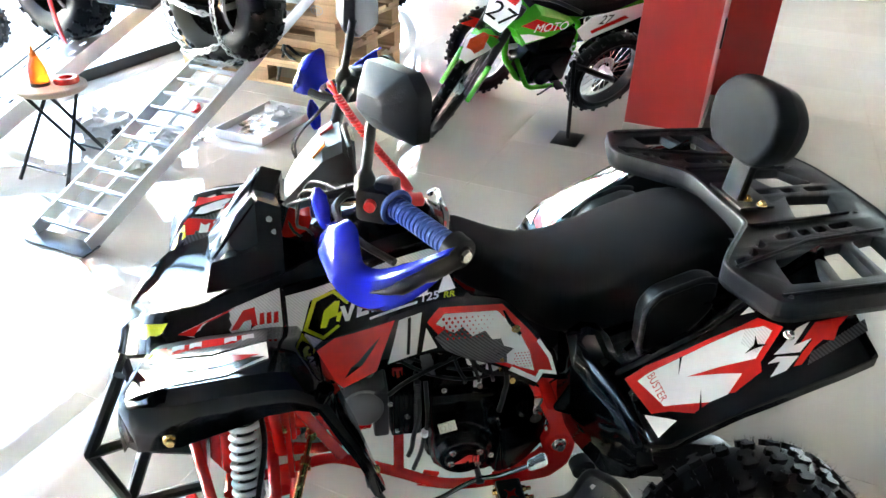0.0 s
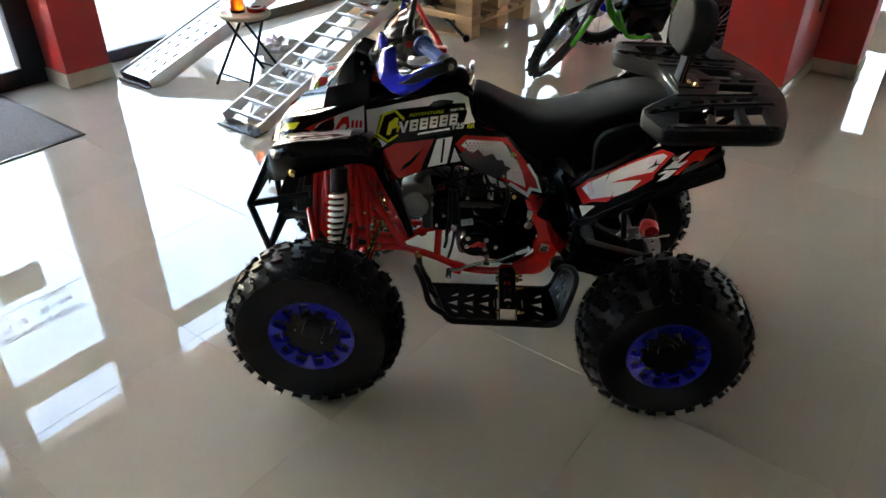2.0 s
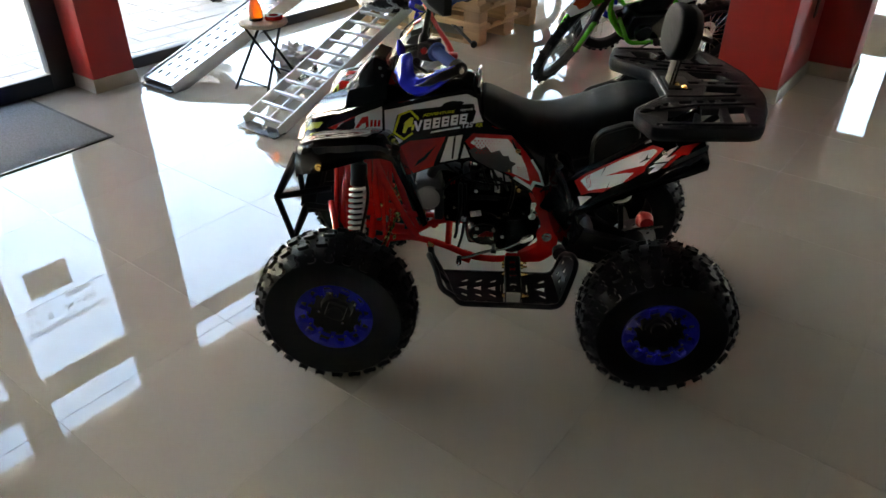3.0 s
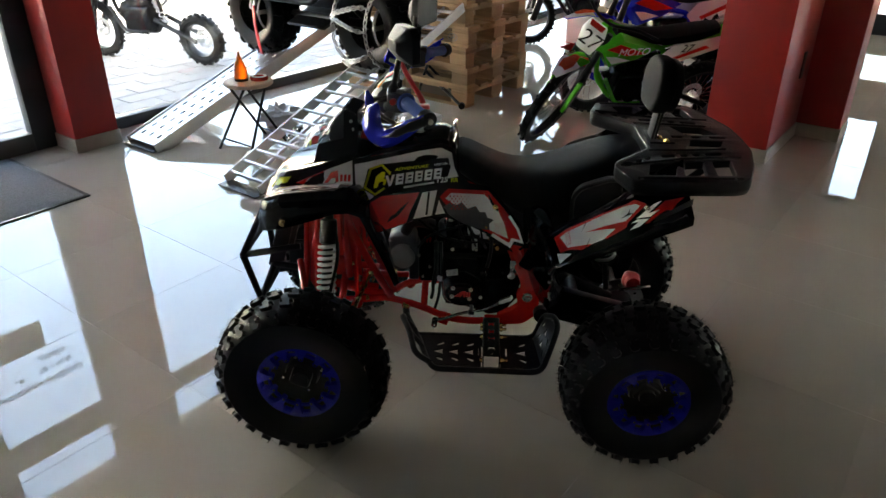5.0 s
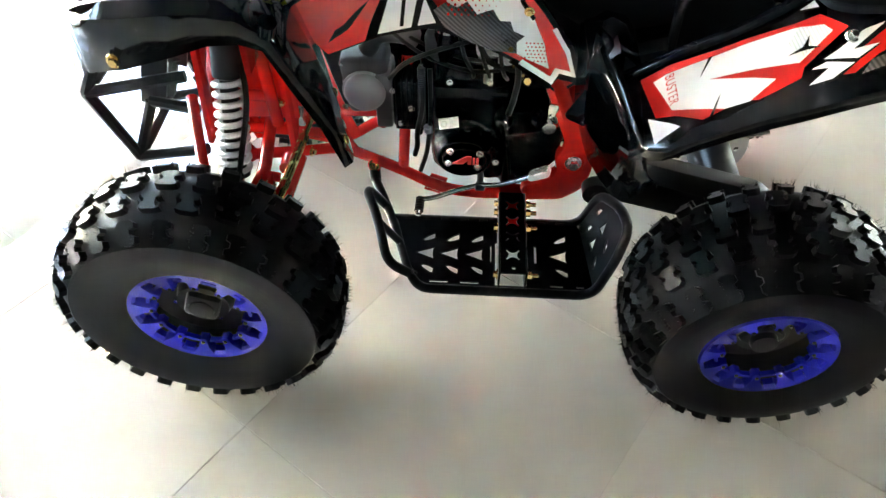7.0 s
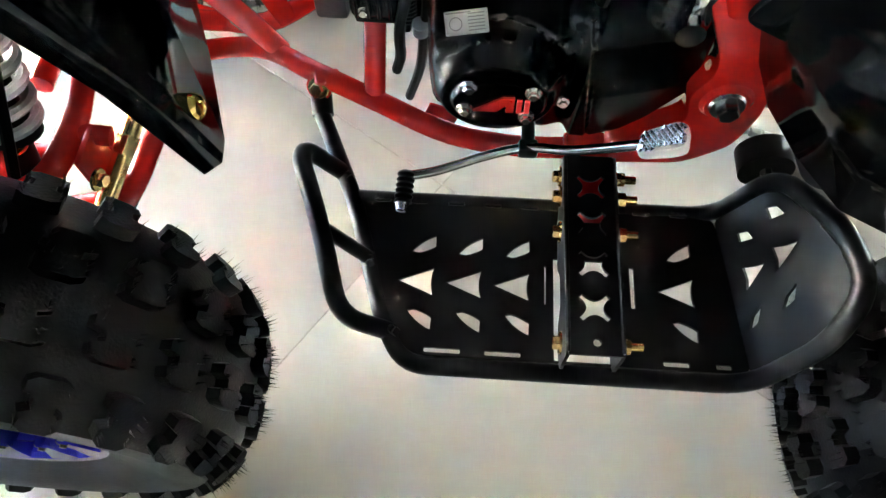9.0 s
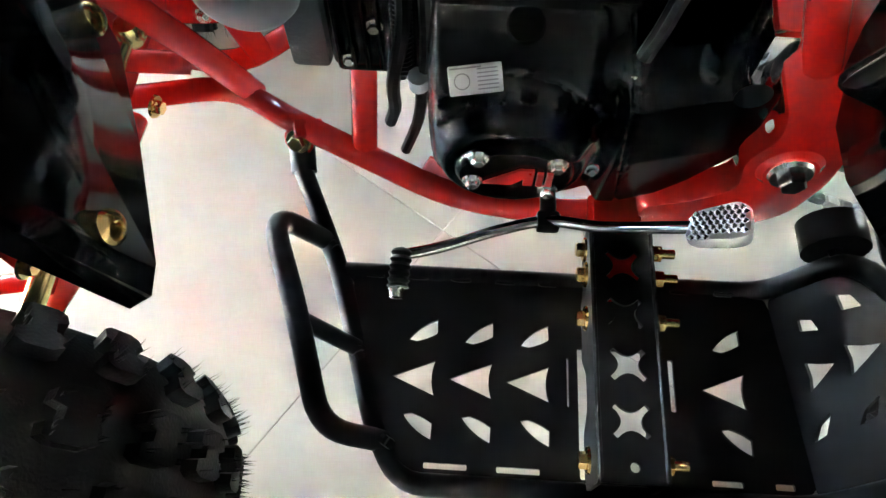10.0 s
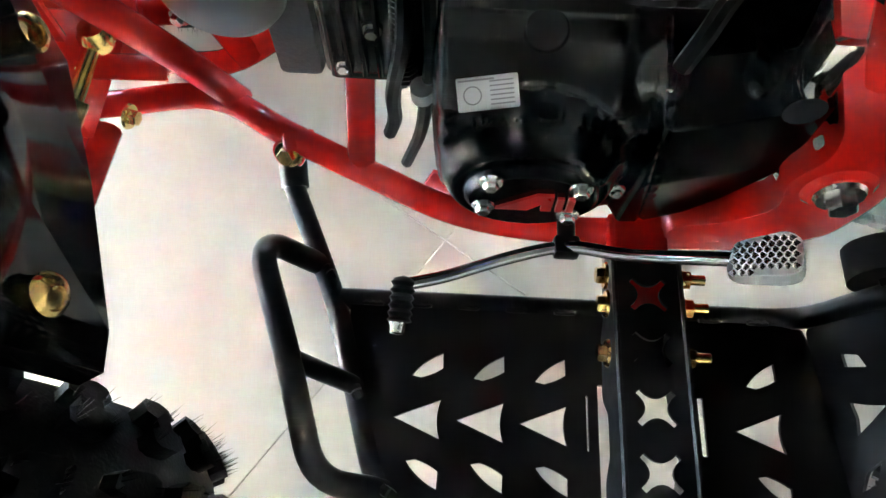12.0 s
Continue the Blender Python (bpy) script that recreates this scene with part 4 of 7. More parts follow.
# -- handlebar --
BAR = fillet([(-0.150, -0.385, 0.990), (-0.222, -0.262, 1.000), (-0.255, -0.19, 0.985), (-0.285, -0.09, 0.93), (-0.29, 0.0, 0.925), (-0.285, 0.09, 0.93), (-0.255, 0.19, 0.985), (-0.222, 0.262, 1.000), (-0.150, 0.385, 0.990)], 0.03)
hbar = part("handlebar", tube(BAR, 0.011, 12), BLACKMET, quad, "black tubular handlebar with blue grips")
for side in (-1, 1):
    s = lambda *p: (p[0], p[1] * -side, p[2])
    a, b = Vector(s(-0.158, -0.371, 0.991)), Vector(s(-0.212, -0.278, 0.999))
    L = (b - a).length
    prof = [(0.0, 0)]
    for i in range(14):
        h = L * i / 14
        prof += [(0.0152, h), (0.0152, h + L / 24), (0.0132, h + L / 23), (0.0132, h + L / 14.6)]
    prof += [(0.021, L - 0.006), (0.0245, L - 0.003), (0.0245, L), (0.019, L + 0.006), (0.0, L + 0.006)]
    part("grip", lathe(prof, 20, along(a, b)), BLUEGRIP, hbar, "ribbed blue rubber grip")
    part("bar_end", join(lathe([(0, 0.012), (0.010, 0.012), (0.012, 0.009), (0.020, 0.008), (0.022, -0.012), (0, -0.012)], 22, along(s(-0.150, -0.386, 0.99), s(-0.09, -0.486, 0.983)))), BLACKPL, hbar)
    part("bar_end_screw", lathe([(0, 0.016), (0.007, 0.016), (0.009, 0.012), (0.011, 0.0)], 18, along(s(-0.150, -0.386, 0.99), s(-0.09, -0.486, 0.983))), ZINC, hbar)
    # guard: a bowed shell from the bar's end round in front of the grip
    rows = []
    far = side == 1
    g = lambda x, y, z: (x + (min(0.0, (x + 0.24) * 0.45) if far else 0.0), y * -side, z + (max(0.0, (z - 0.98) * 0.9) if far else 0.0))
    top = spline([g(-0.158, -0.399, 1.003), g(-0.205, -0.398, 0.988), g(-0.242, -0.378, 0.968), g(-0.262, -0.358, 0.966), g(-0.266, -0.350, 0.991), g(-0.267, -0.345, 1.008), g(-0.277, -0.328, 1.011), g(-0.292, -0.304, 0.996)], 5)
    low = spline([g(-0.160, -0.402, 0.982), g(-0.202, -0.410, 0.950), g(-0.242, -0.404, 0.928), g(-0.272, -0.388, 0.927), g(-0.296, -0.364, 0.938), g(-0.307, -0.338, 0.952), g(-0.311, -0.316, 0.963), g(-0.304, -0.297, 0.980)], 5)
    for p, q in zip(top, low):
        mid = (p + q) / 2 + Vector(s(-0.012, -0.010, 0)) * min(1, (p - q).length / 0.08)
        rows.append([p, (p + mid) / 2 + Vector(s(-0.006, -0.005, 0.004)), mid, (q + mid) / 2 + Vector(s(-0.006, -0.005, -0.004)), q])
    guard = part("hand_guard", loft(rows, cap=False, ring=False), BLUE, hbar, "glossy blue plastic hand guard", 60)
    solid(guard, 0.004)
    drop = -0.055 if far else 0.0
    flap = loft([[s(-0.308 + dx * w_ - h * 0.12, -0.251 + dy * w_, 0.994 + h + drop) for dx, dy in ((-0.80, 0.55), (-0.50, -0.25), (0.10, -0.65), (0.65, -0.45), (0.85, 0.1))] for h, w_ in ((-0.034, 0.003), (-0.028, 0.008), (-0.014, 0.012), (0.0, 0.0135), (0.012, 0.011), (0.020, 0.006), (0.026, 0.002))], cap=False, ring=False)
    solid(part("guard_flap", flap, BLUE, guard, "", 60), 0.004)
    part("guard_strut", tube(spline([s(-0.155, -0.402, 0.992), s(-0.196, -0.411, 0.976), s(-0.230, -0.411, 0.960), s(-0.258, -0.398, 0.950)], 5), [0.012] * 5 + [0.009] * 5 + [0.006, 0.005, 0.004, 0.003, 0.002, 0.001], 10), BLACKPL, guard, "black guard mount")
    part("guard_strut", tube(spline([s(-0.255, -0.19, 0.985), s(-0.285, -0.205, 0.985), s(-0.312, -0.225, 0.99)], 4), 0.008, 8), BLACKPL, guard)
    part("switch_box", join(box(0.05, 0.045, 0.05, at(*s(-0.233, -0.243, 0.991), 0, 0, 28 * side), 0.010), box(0.03, 0.03, 0.022, at(*s(-0.219, -0.250, 1.016), 0, 0, 28 * side), 0.006)), BLACKPL, hbar)
    part("switch_button", rod(s(-0.240, -0.255, 0.998), s(-0.246, -0.272, 0.997), 0.008, 12), REDPART, hbar, "red push button")
    part("brake_lever", tube(spline([s(-0.27, -0.20, 0.985), s(-0.29, -0.25, 0.985), s(-0.265, -0.32, 0.978), s(-0.225, -0.37, 0.972)], 5), 0.005, 8), BLACKMET, hbar)
    stem_b, stem_t = s(-0.250, -0.240, 1.005), s(-0.232, -0.205, 1.105)
    mir = part("mirror", join(lathe([(0, 0), (0.014, 0), (0.014, 0.02), (0.0075, 0.03), (0.0075, 0.13)], 14, along(stem_b, stem_t)), rod(stem_b, Vector(stem_b) - Vector((0, 0, 0.03)), 0.011)), BLACKMET, hbar, "black rear-view mirror on a stem")
    face = at(*s(-0.213, -0.258, 1.136), 0, 0, -27 * side) @ Matrix.Scale(0.82, 4)
    sh = []
    for d, k, h in ((-0.043, 0.40, 0.30), (-0.040, 0.50, 0.40), (-0.012, 0.93, 0.92), (-0.006, 1.0, 1.0), (0.018, 1.0, 1.0), (0.020, 0.95, 0.95)):
        out = rounded([(-0.076 * k, -0.036 * h), (-0.062 * k, 0.048 * h), (0.050 * k, 0.052 * h), (0.076 * k, 0.026 * h), (0.072 * k, -0.050 * h), (-0.044 * k, -0.056 * h)], 0.009 * k, 3)
        sh.append([face @ Vector((d, -side * -y, z)) for y, z in out])
    part("mirror_head", loft(sh), MIRRORB, hbar, "grey-black moulded mirror shell", 24)

part("bar_clamp", join(box(0.05, 0.10, 0.03, at(-0.29, 0, 0.925), 0.006), box(0.05, 0.13, 0.02, at(-0.30, 0, 0.885), 0.004)), BLACKMET, hbar)
def pod(cuts):
    """A wedge-shaped housing through cross-sections (x, half width, top, bottom)."""
    return loft([[(x, -w_, zb), (x, -w_, zt - 0.012), (x, -w_ * 0.72, zt), (x, w_ * 0.72, zt), (x, w_, zt - 0.012), (x, w_, zb)] for x, w_, zt, zb in cuts])


dash = part("instrument", pod(((-0.365, 0.030, 0.905, 0.885), (-0.345, 0.050, 0.935, 0.885), (-0.300, 0.062, 0.985, 0.905), (-0.268, 0.060, 0.998, 0.925), (-0.252, 0.052, 0.975, 0.93))), DASHGREY, hbar, "silver-grey instrument housing with an orange flash", 25)
part("instrument_glass", pod(((-0.262, 0.046, 0.999, 0.945), (-0.247, 0.044, 0.992, 0.945))), SMOKE, dash)
part("instrument_frame", tube([(-0.250, -0.05, 0.935), (-0.256, -0.05, 0.990), (-0.262, 0.0, 1.004), (-0.256, 0.05, 0.990), (-0.250, 0.05, 0.935)], 0.005, 8), BLACKPL, dash)
part("instrument_flash", box(0.030, 0.026, 0.004, at(-0.305, -0.035, 0.984, 0, -48, 0), 0.001), ORANGE, dash)
part("instrument_flash", box(0.026, 0.026, 0.004, at(-0.290, 0.03, 0.992, 0, -30, 0), 0.001), REDPART, dash)
turns, n = 36, 360
lan = [Vector((-0.180, -0.165, 0.968)), Vector((-0.190, -0.135, 0.978)), Vector((-0.215, -0.08, 0.995)), Vector((-0.245, 0.0, 1.015)), Vector((-0.268, 0.055, 1.04))]
lan = spline(lan, 20)
coil = []
for i in range(n + 1):
    f = i / n * (len(lan) - 1)
    p = lan[int(f)].lerp(lan[min(int(f) + 1, len(lan) - 1)], f % 1)
    q = 2 * math.pi * turns * i / n
    coil.append(p + Vector((math.cos(q) * 0.006, math.sin(q) * 0.006, 0)))
part("kill_switch_cord", tube(coil, 0.0024, 6), REDPART, hbar, "red coiled safety cord")
part("cord_hook", tube(spline([(-0.268, 0.055, 1.04), (-0.275, 0.075, 1.055), (-0.28, 0.09, 1.045), (-0.27, 0.075, 1.035)], 5), 0.003, 8), REDPART, hbar)
part("cord_clip", join(box(0.026, 0.024, 0.014, at(-0.173, -0.185, 0.961), 0.004), tube([(-0.173, -0.185, 0.963), (-0.180, -0.165, 0.968)], 0.003, 8)), REDPART, hbar)
for k, (y0, y1) in enumerate(((-0.20, -0.04), (-0.21, 0.02), (0.20, 0.03), (0.21, -0.02), (-0.18, 0.06))):
    part("cable", tube(spline([(-0.27, y0, 0.985), (-0.322 - 0.008 * k, y0 * 0.6, 0.965 - 0.01 * k), (-0.345, (y0 + y1) / 2, 0.90), (-0.33 - 0.01 * k, y1, 0.84), (-0.30, y1, 0.80)], 6), 0.0024, 8), BLACKPL, hbar)

# -- seat --
SEAT = [(-0.108, 0.050, 0.800, 0.77), (-0.085, 0.066, 0.822, 0.715), (-0.03, 0.080, 0.792, 0.695), (0.04, 0.098, 0.757, 0.645), (0.10, 0.115, 0.745, 0.600), (0.17, 0.128, 0.757, 0.60), (0.25, 0.136, 0.785, 0.62), (0.33, 0.138, 0.812, 0.66), (0.395, 0.130, 0.823, 0.70), (0.435, 0.105, 0.812, 0.72), (0.452, 0.06, 0.785, 0.74)]
secs = []
for x, hw, zt, zb in SEAT:
    sec = []
    for k in range(24):
        a = 2 * math.pi * k / 24
        c, s_ = math.sin(a), math.cos(a)
        sec.append((x, hw * math.copysign(abs(c) ** 0.62, c) * (1.0 if s_ > -0.5 else 0.96), zb + (zt - zb) * (0.5 + 0.5 * math.copysign(abs(s_) ** 0.55, s_))))
    secs.append(sec)
seat = part("seat", loft([[Vector(v) for v in q] for q in secs]), VINYL, quad, "black textured vinyl saddle", 60)
md = seat.modifiers.new("round", "SUBSURF")
md.levels = md.render_levels = 1

# -- rear mudguards: a broad panel that climbs to the rear --
REAR = [(0.13, 0.572, 0.12, 0.215, 0.372), (0.185, 0.617, 0.12, 0.228, 0.376), (0.21, 0.643, 0.15, 0.240, 0.388), (0.30, 0.700, 0.25, 0.252, 0.390), (0.35, 0.727, 0.30, 0.246, 0.393), (0.40, 0.760, 0.38, 0.240, 0.396), (0.45, 0.786, 0.42, 0.236, 0.398), (0.505, 0.815, 0.46, 0.232, 0.398)]


def rear_row(x):
    for p, q in zip(REAR, REAR[1:]):
        if x <= q[0] or q is REAR[-1]:
            f = (x - p[0]) / (q[0] - p[0])
            return [u + (v - u) * f for u, v in zip(p, q)]


def on_rear(x, y):
    r = rear_row(x)
    return r[1] + r[2] * (0.31 - y)


rows, bowl = [], []
for k in range(19):
    x = 0.160 + 0.332 * k / 18
    yi, yo = rear_row(x)[3:]
    cutf = ramp01((x - 0.15) / 0.045)
    yo = 0.345 + (yo - 0.345) * cutf
    top = [(x, -(yi + (yo - yi) * j / 6), on_rear(x, yi + (yo - yi) * j / 6)) for j in range(7)]
    e = top[-1]
    rows.append([(x, -yi, top[0][2] - 0.004)] + top + [(x, e[1] - 0.004, e[2] - 0.003), (x, e[1] - 0.004, e[2] - 0.022)])
    zi = top[0][2]
    bowl.append([(x, -(yi + 0.006), zi + 0.001), (x, -yi, zi + 0.009), (x, -(yi - 0.012), zi + 0.006), (x, -(yi - 0.022), zi - 0.03), (x, -(yi * 0.5 + 0.085), zi - 0.075), (x, -0.13, zi - 0.09)])
for o in both("rear_fender", loft(rows, cap=False, ring=False), GLOSSBLACK, quad, "glossy black rear mudguard with a red and white graphic", 40):
    solid(o, 0.004, -1)
for o in both("rear_fender_bowl", loft(bowl, cap=False, ring=False), GLOSSBLACK, quad, "glossy black inner side of the rear mudguard", 50):
    solid(o, 0.004)
front = rows[0]
both("rear_fender_lip", tube([(p[0], p[1], p[2] - 0.002) for p in front[1:-1]], 0.0038, 8), GLOSSBLACK, quad)
part("rear_fender_middle", box(0.22, 0.36, 0.02, at(0.44, 0, 0.735, 0, -8, 0), 0.008), GLOSSBLACK, quad)
rows = []
for x, y0, z0, z1 in ((0.105, 0.118, 0.640, 0.430), (0.122, 0.160, 0.650, 0.400), (0.140, 0.205, 0.645, 0.395), (0.155, 0.26, 0.628, 0.41), (0.166, 0.315, 0.612, 0.46), (0.176, 0.362, 0.602, 0.535)):
    rows.append([(x, -y0, z0), (x + 0.004, -(y0 + 0.008), z0 * 0.66 + z1 * 0.34), (x + 0.010, -(y0 + 0.008), z0 * 0.33 + z1 * 0.67), (x + 0.028, -y0, z1)])
for o in both("leg_guard", loft(rows, cap=False, ring=False), GLOSSBLACK, quad, "glossy black lower leg guard", 60):
    solid(o, 0.006)
both("leg_guard_knuckle", loft([[(x, -y, z) for x, y, z in r] for r in ([(0.112, 0.135, 0.655), (0.135, 0.135, 0.672), (0.165, 0.135, 0.665)], [(0.122, 0.175, 0.662), (0.142, 0.175, 0.680), (0.172, 0.175, 0.668)], [(0.138, 0.215, 0.640), (0.150, 0.220, 0.655), (0.185, 0.225, 0.630)])], cap=False, ring=False), GLOSSBLACK, quad, "", 60)
both("seat_side_panel", put(plate([rounded([(0.092, 0.490), (0.150, 0.462), (0.176, 0.560), (0.168, 0.668), (0.098, 0.672), (0.128, 0.560)], 0.012)], 0.008, 0.003), Matrix(((1, 0, 0, 0), (0, 0, -1, -0.1595), (0, 1, 0, 0), (0, 0, 0, 1)))), GLOSSBLACK, quad, "glossy black panel below the saddle")
rear_film = lambda name, loop, material, off: top_film(name, [(x, y) for x, y in loop], material, off, on_rear)
rear_film("graphic_rear_red", shape((0.181, 0.243), (0.271, 0.263), (0.374, 0.276), (0.397, 0.309), (0.350, 0.340), (0.345, 0.354), (0.299, 0.366), (0.282, 0.358), (0.239, 0.366), (0.191, 0.328)), D_RED, 0.0024)
rear_film("graphic_rear_white", shape((0.194, 0.263), (0.267, 0.272), (0.347, 0.280), (0.375, 0.293), (0.382, 0.306), (0.346, 0.332), (0.253, 0.306), (0.320, 0.344), (0.290, 0.364), (0.264, 0.362), (0.208, 0.332)), D_WHITE, 0.0032)
rear_film("graphic_rear_grey", shape((0.352, 0.282), (0.374, 0.294), (0.380, 0.306), (0.350, 0.326), (0.338, 0.300)), D_GREY, 0.0038)
rear_film("graphic_rear_crack", shape((0.335, 0.318), (0.352, 0.312), (0.360, 0.300), (0.357, 0.314), (0.368, 0.322), (0.350, 0.318)), D_BLACK, 0.0044)
rear_film("graphic_rear_crack", shape((0.256, 0.271), (0.260, 0.271), (0.243, 0.298)), D_BLACK, 0.0044)
rear_film("graphic_rear_crack", shape((0.246, 0.366), (0.250, 0.366), (0.262, 0.336)), D_BLACK, 0.0044)
rear_film("graphic_rear_bolt", shape((0.411, 0.321), (0.431, 0.320), (0.397, 0.342), (0.422, 0.344), (0.400, 0.355), (0.369, 0.340), (0.383, 0.335)), D_WHITE, 0.0034)
rear_film("graphic_rear_bolt", shape((0.371, 0.345), (0.396, 0.359), (0.373, 0.370), (0.351, 0.368), (0.372, 0.354), (0.356, 0.348)), D_WHITE, 0.0034)
rear_film("graphic_rear_flame", shape((0.403, 0.345), (0.438, 0.324), (0.481, 0.336), (0.462, 0.345), (0.448, 0.360), (0.436, 0.352), (0.420, 0.357), (0.395, 0.372), (0.384, 0.369), (0.402, 0.357), (0.424, 0.345)), D_RED, 0.0028)
rear_film("graphic_rear_carbon", shape((0.413, 0.361), (0.498, 0.350), (0.494, 0.367), (0.401, 0.376)), D_CARB, 0.0024)
rear_film("graphic_rear_tip", shape((0.183, 0.322), (0.214, 0.364), (0.186, 0.370)), D_WHITE, 0.0026)
rear_film("graphic_rear_tip", shape((0.356, 0.257), (0.371, 0.253), (0.374, 0.265)), D_WHITE, 0.0026)
bm = lettering("BUSTER", 0.0155, 0, 0, 1.05)
for v in bm.verts:
    x, y = 0.206 + v.co.y, 0.268 + v.co.x * 1.02
    v.co = (x, -y, on_rear(x, y) + 0.0042)
part("lettering", bm, D_RED, quad, "", 60)
both("mudguard_screw", bolt((0.398, -0.326, 0.757), (0, -0.4, 1), 0.0085), ZINC, quad)
GH = rounded([(0.232, 0.620), (0.229, 0.715), (0.250, 0.746), (0.328, 0.774), (0.362, 0.766), (0.364, 0.705), (0.325, 0.655), (0.29, 0.620)], 0.022, 4)
both("grab_handle", put(plate([GH], 0.040, 0.010), Matrix(((1, 0, 0, 0), (0, 0, -1, -0.160), (0, 1, 0, 0), (0, 0, 0, 1)))), BLACKPL, quad, "black moulded grab handle", 50)
both("grab_rim", tube([Vector((x, -0.181, z)) for x, z in GH[2:22]], 0.006, 10), BLACKPL, quad)

# -- luggage rack --
HALF = [(0.428, 0.0), (0.430, -0.105), (0.350, -0.190), (0.322, -0.222), (0.320, -0.250), (0.348, -0.342), (0.372, -0.350), (0.608, -0.338), (0.640, -0.318), (0.678, -0.225), (0.712, -0.10), (0.716, 0.0)]
out = HALF + [(x, -y) for x, y in HALF[-2:0:-1]]
HOLES = [[(0.410, -0.232), (0.485, -0.215), (0.462, -0.300), (0.395, -0.300)], [(0.505, -0.210), (0.555, -0.200), (0.540, -0.296), (0.482, -0.300)], [(0.578, -0.195), (0.628, -0.185), (0.612, -0.290), (0.566, -0.296)],
         [(0.345, -0.222), (0.368, -0.214), (0.362, -0.238), (0.342, -0.246)], [(0.378, -0.205), (0.398, -0.190), (0.396, -0.210), (0.380, -0.216)], [(0.405, -0.182), (0.424, -0.166), (0.424, -0.186), (0.408, -0.194)],
         [(0.455, -0.155), (0.492, -0.148), (0.492, -0.166), (0.455, -0.172)], [(0.506, -0.145), (0.526, -0.142), (0.526, -0.160), (0.506, -0.163)], [(0.540, -0.140), (0.560, -0.136), (0.560, -0.154), (0.540, -0.157)], [(0.575, -0.134), (0.62, -0.126), (0.62, -0.144), (0.575, -0.150)],
         [(0.535, -0.100), (0.625, -0.092), (0.655, -0.028), (0.565, -0.022)]]
HOLES += [[(x, -y) for x, y in h] for h in HOLES]
HOLES += [[(0.505, -0.004), (0.55, -0.004), (0.55, 0.012), (0.505, 0.012)], [(0.575, -0.004), (0.60, -0.004), (0.60, 0.012), (0.575, 0.012)], [(0.625, -0.004), (0.67, -0.004), (0.67, 0.012), (0.625, 0.012)]]
rack = part("luggage_rack", put(plate([rounded(out, 0.018)] + [rounded(h, 0.005) for h in HOLES], 0.020, 0.003), at(0, 0, 0.826)), RACKPL, quad, "black moulded plastic luggage rack with slots", 30)
rim = [(x, y) for x, y in rounded(out, 0.018)]
edge = []
for z, k in ((0.838, 0.985), (0.833, 1.0), (0.812, 1.004), (0.798, 0.990)):
    edge.append([(0.52 + (x - 0.52) * k, y * k, z) for x, y in rim])
lip = loft(edge, cap=False)
lip_ob = part("rack_edge", lip, RACKPL, rack, "", 18)
solid(lip_ob, 0.008, -1)
ribs = []
for s_ in (-1, 1):
    for a, b in (((0.335, 0.245), (0.50, 0.185)), ((0.50, 0.185), (0.66, 0.165)), ((0.36, 0.33), (0.62, 0.318)), ((0.43, 0.12), (0.53, 0.115)), ((0.53, 0.115), (0.64, 0.10))):
        ribs.append(tube([(a[0], s_ * a[1], 0.838), (b[0], s_ * b[1], 0.838)], 0.0032, 8))
for rb in ribs:
    part("rack_rib", rb, RACKPL, rack)
for p in ((0.492, -0.139), (0.61, -0.165), (0.655, -0.10), (0.371, -0.333), (0.60, -0.322), (0.371, 0.333), (0.44, 0.13), (0.61, 0.165), (0.655, 0.10)):
    part("rack_screw", bolt((*p, 0.836), (0, 0, 1), 0.0045), ALUCAST, rack)
tagged(part("rack_strut", join(tube([(0.42, -0.10, 0.80), (0.36, -0.09, 0.64)], 0.011), tube([(0.42, 0.10, 0.80), (0.36, 0.09, 0.64)], 0.011), tube([(0.60, -0.12, 0.80), (0.48, -0.10, 0.68)], 0.011), tube([(0.60, 0.12, 0.80), (0.48, 0.10, 0.68)], 0.011)), BLACKMET, rack), kind="stuff")

# -- backrest --
padm = at(0.458, -0.014, 0.990, 0, 8, 0) @ Matrix.Diagonal((0.86, 0.90, 0.86, 1))
sections = []
for d, k in ((-0.028, 0.86), (-0.026, 0.94), (-0.020, 0.985), (-0.008, 1.01), (0.012, 1.0), (0.022, 0.97), (0.026, 0.90)):
    o2 = rounded([(-0.112, -0.030), (-0.118, 0.035), (-0.060, 0.085), (0.060, 0.085), (0.118, 0.035), (0.112, -0.030), (0.075, -0.078), (-0.075, -0.078)], 0.04, 4)
    sections.append([padm @ Vector((d, y * k, z * k)) for y, z in o2])
back = part("backrest", loft(sections), VINYL, quad, "padded black vinyl backrest", 50)
part("backrest_shell", put(plate([rounded([(-0.108, -0.03), (-0.112, 0.035), (-0.058, 0.08), (0.058, 0.08), (0.112, 0.035), (0.108, -0.03), (0.07, -0.072), (-0.07, -0.072)], 0.04, 4)], 0.022, 0.004), padm @ Matrix.Translation((0.034, 0, 0)) @ Matrix(((0, 0, 1, 0), (1, 0, 0, 0), (0, 1, 0, 0), (0, 0, 0, 1)))), BLACKPL, back)
part("backrest_bracket", join(box(0.006, 0.055, 0.14, at(0.462, -0.012, 0.90, 0, 8, 0), 0.002), box(0.07, 0.11, 0.006, at(0.478, -0.012, 0.840), 0.002), box(0.006, 0.012, 0.10, at(0.470, -0.035, 0.89, 0, 8, 0), 0.002)), BLACKMET, back, "black steel backrest bracket")
for p in ((0.475, -0.035, 0.843), (0.490, -0.060, 0.843)):
    part("bracket_bolt", bolt(p, (0, 0, 1), 0.009), GOLD, back)

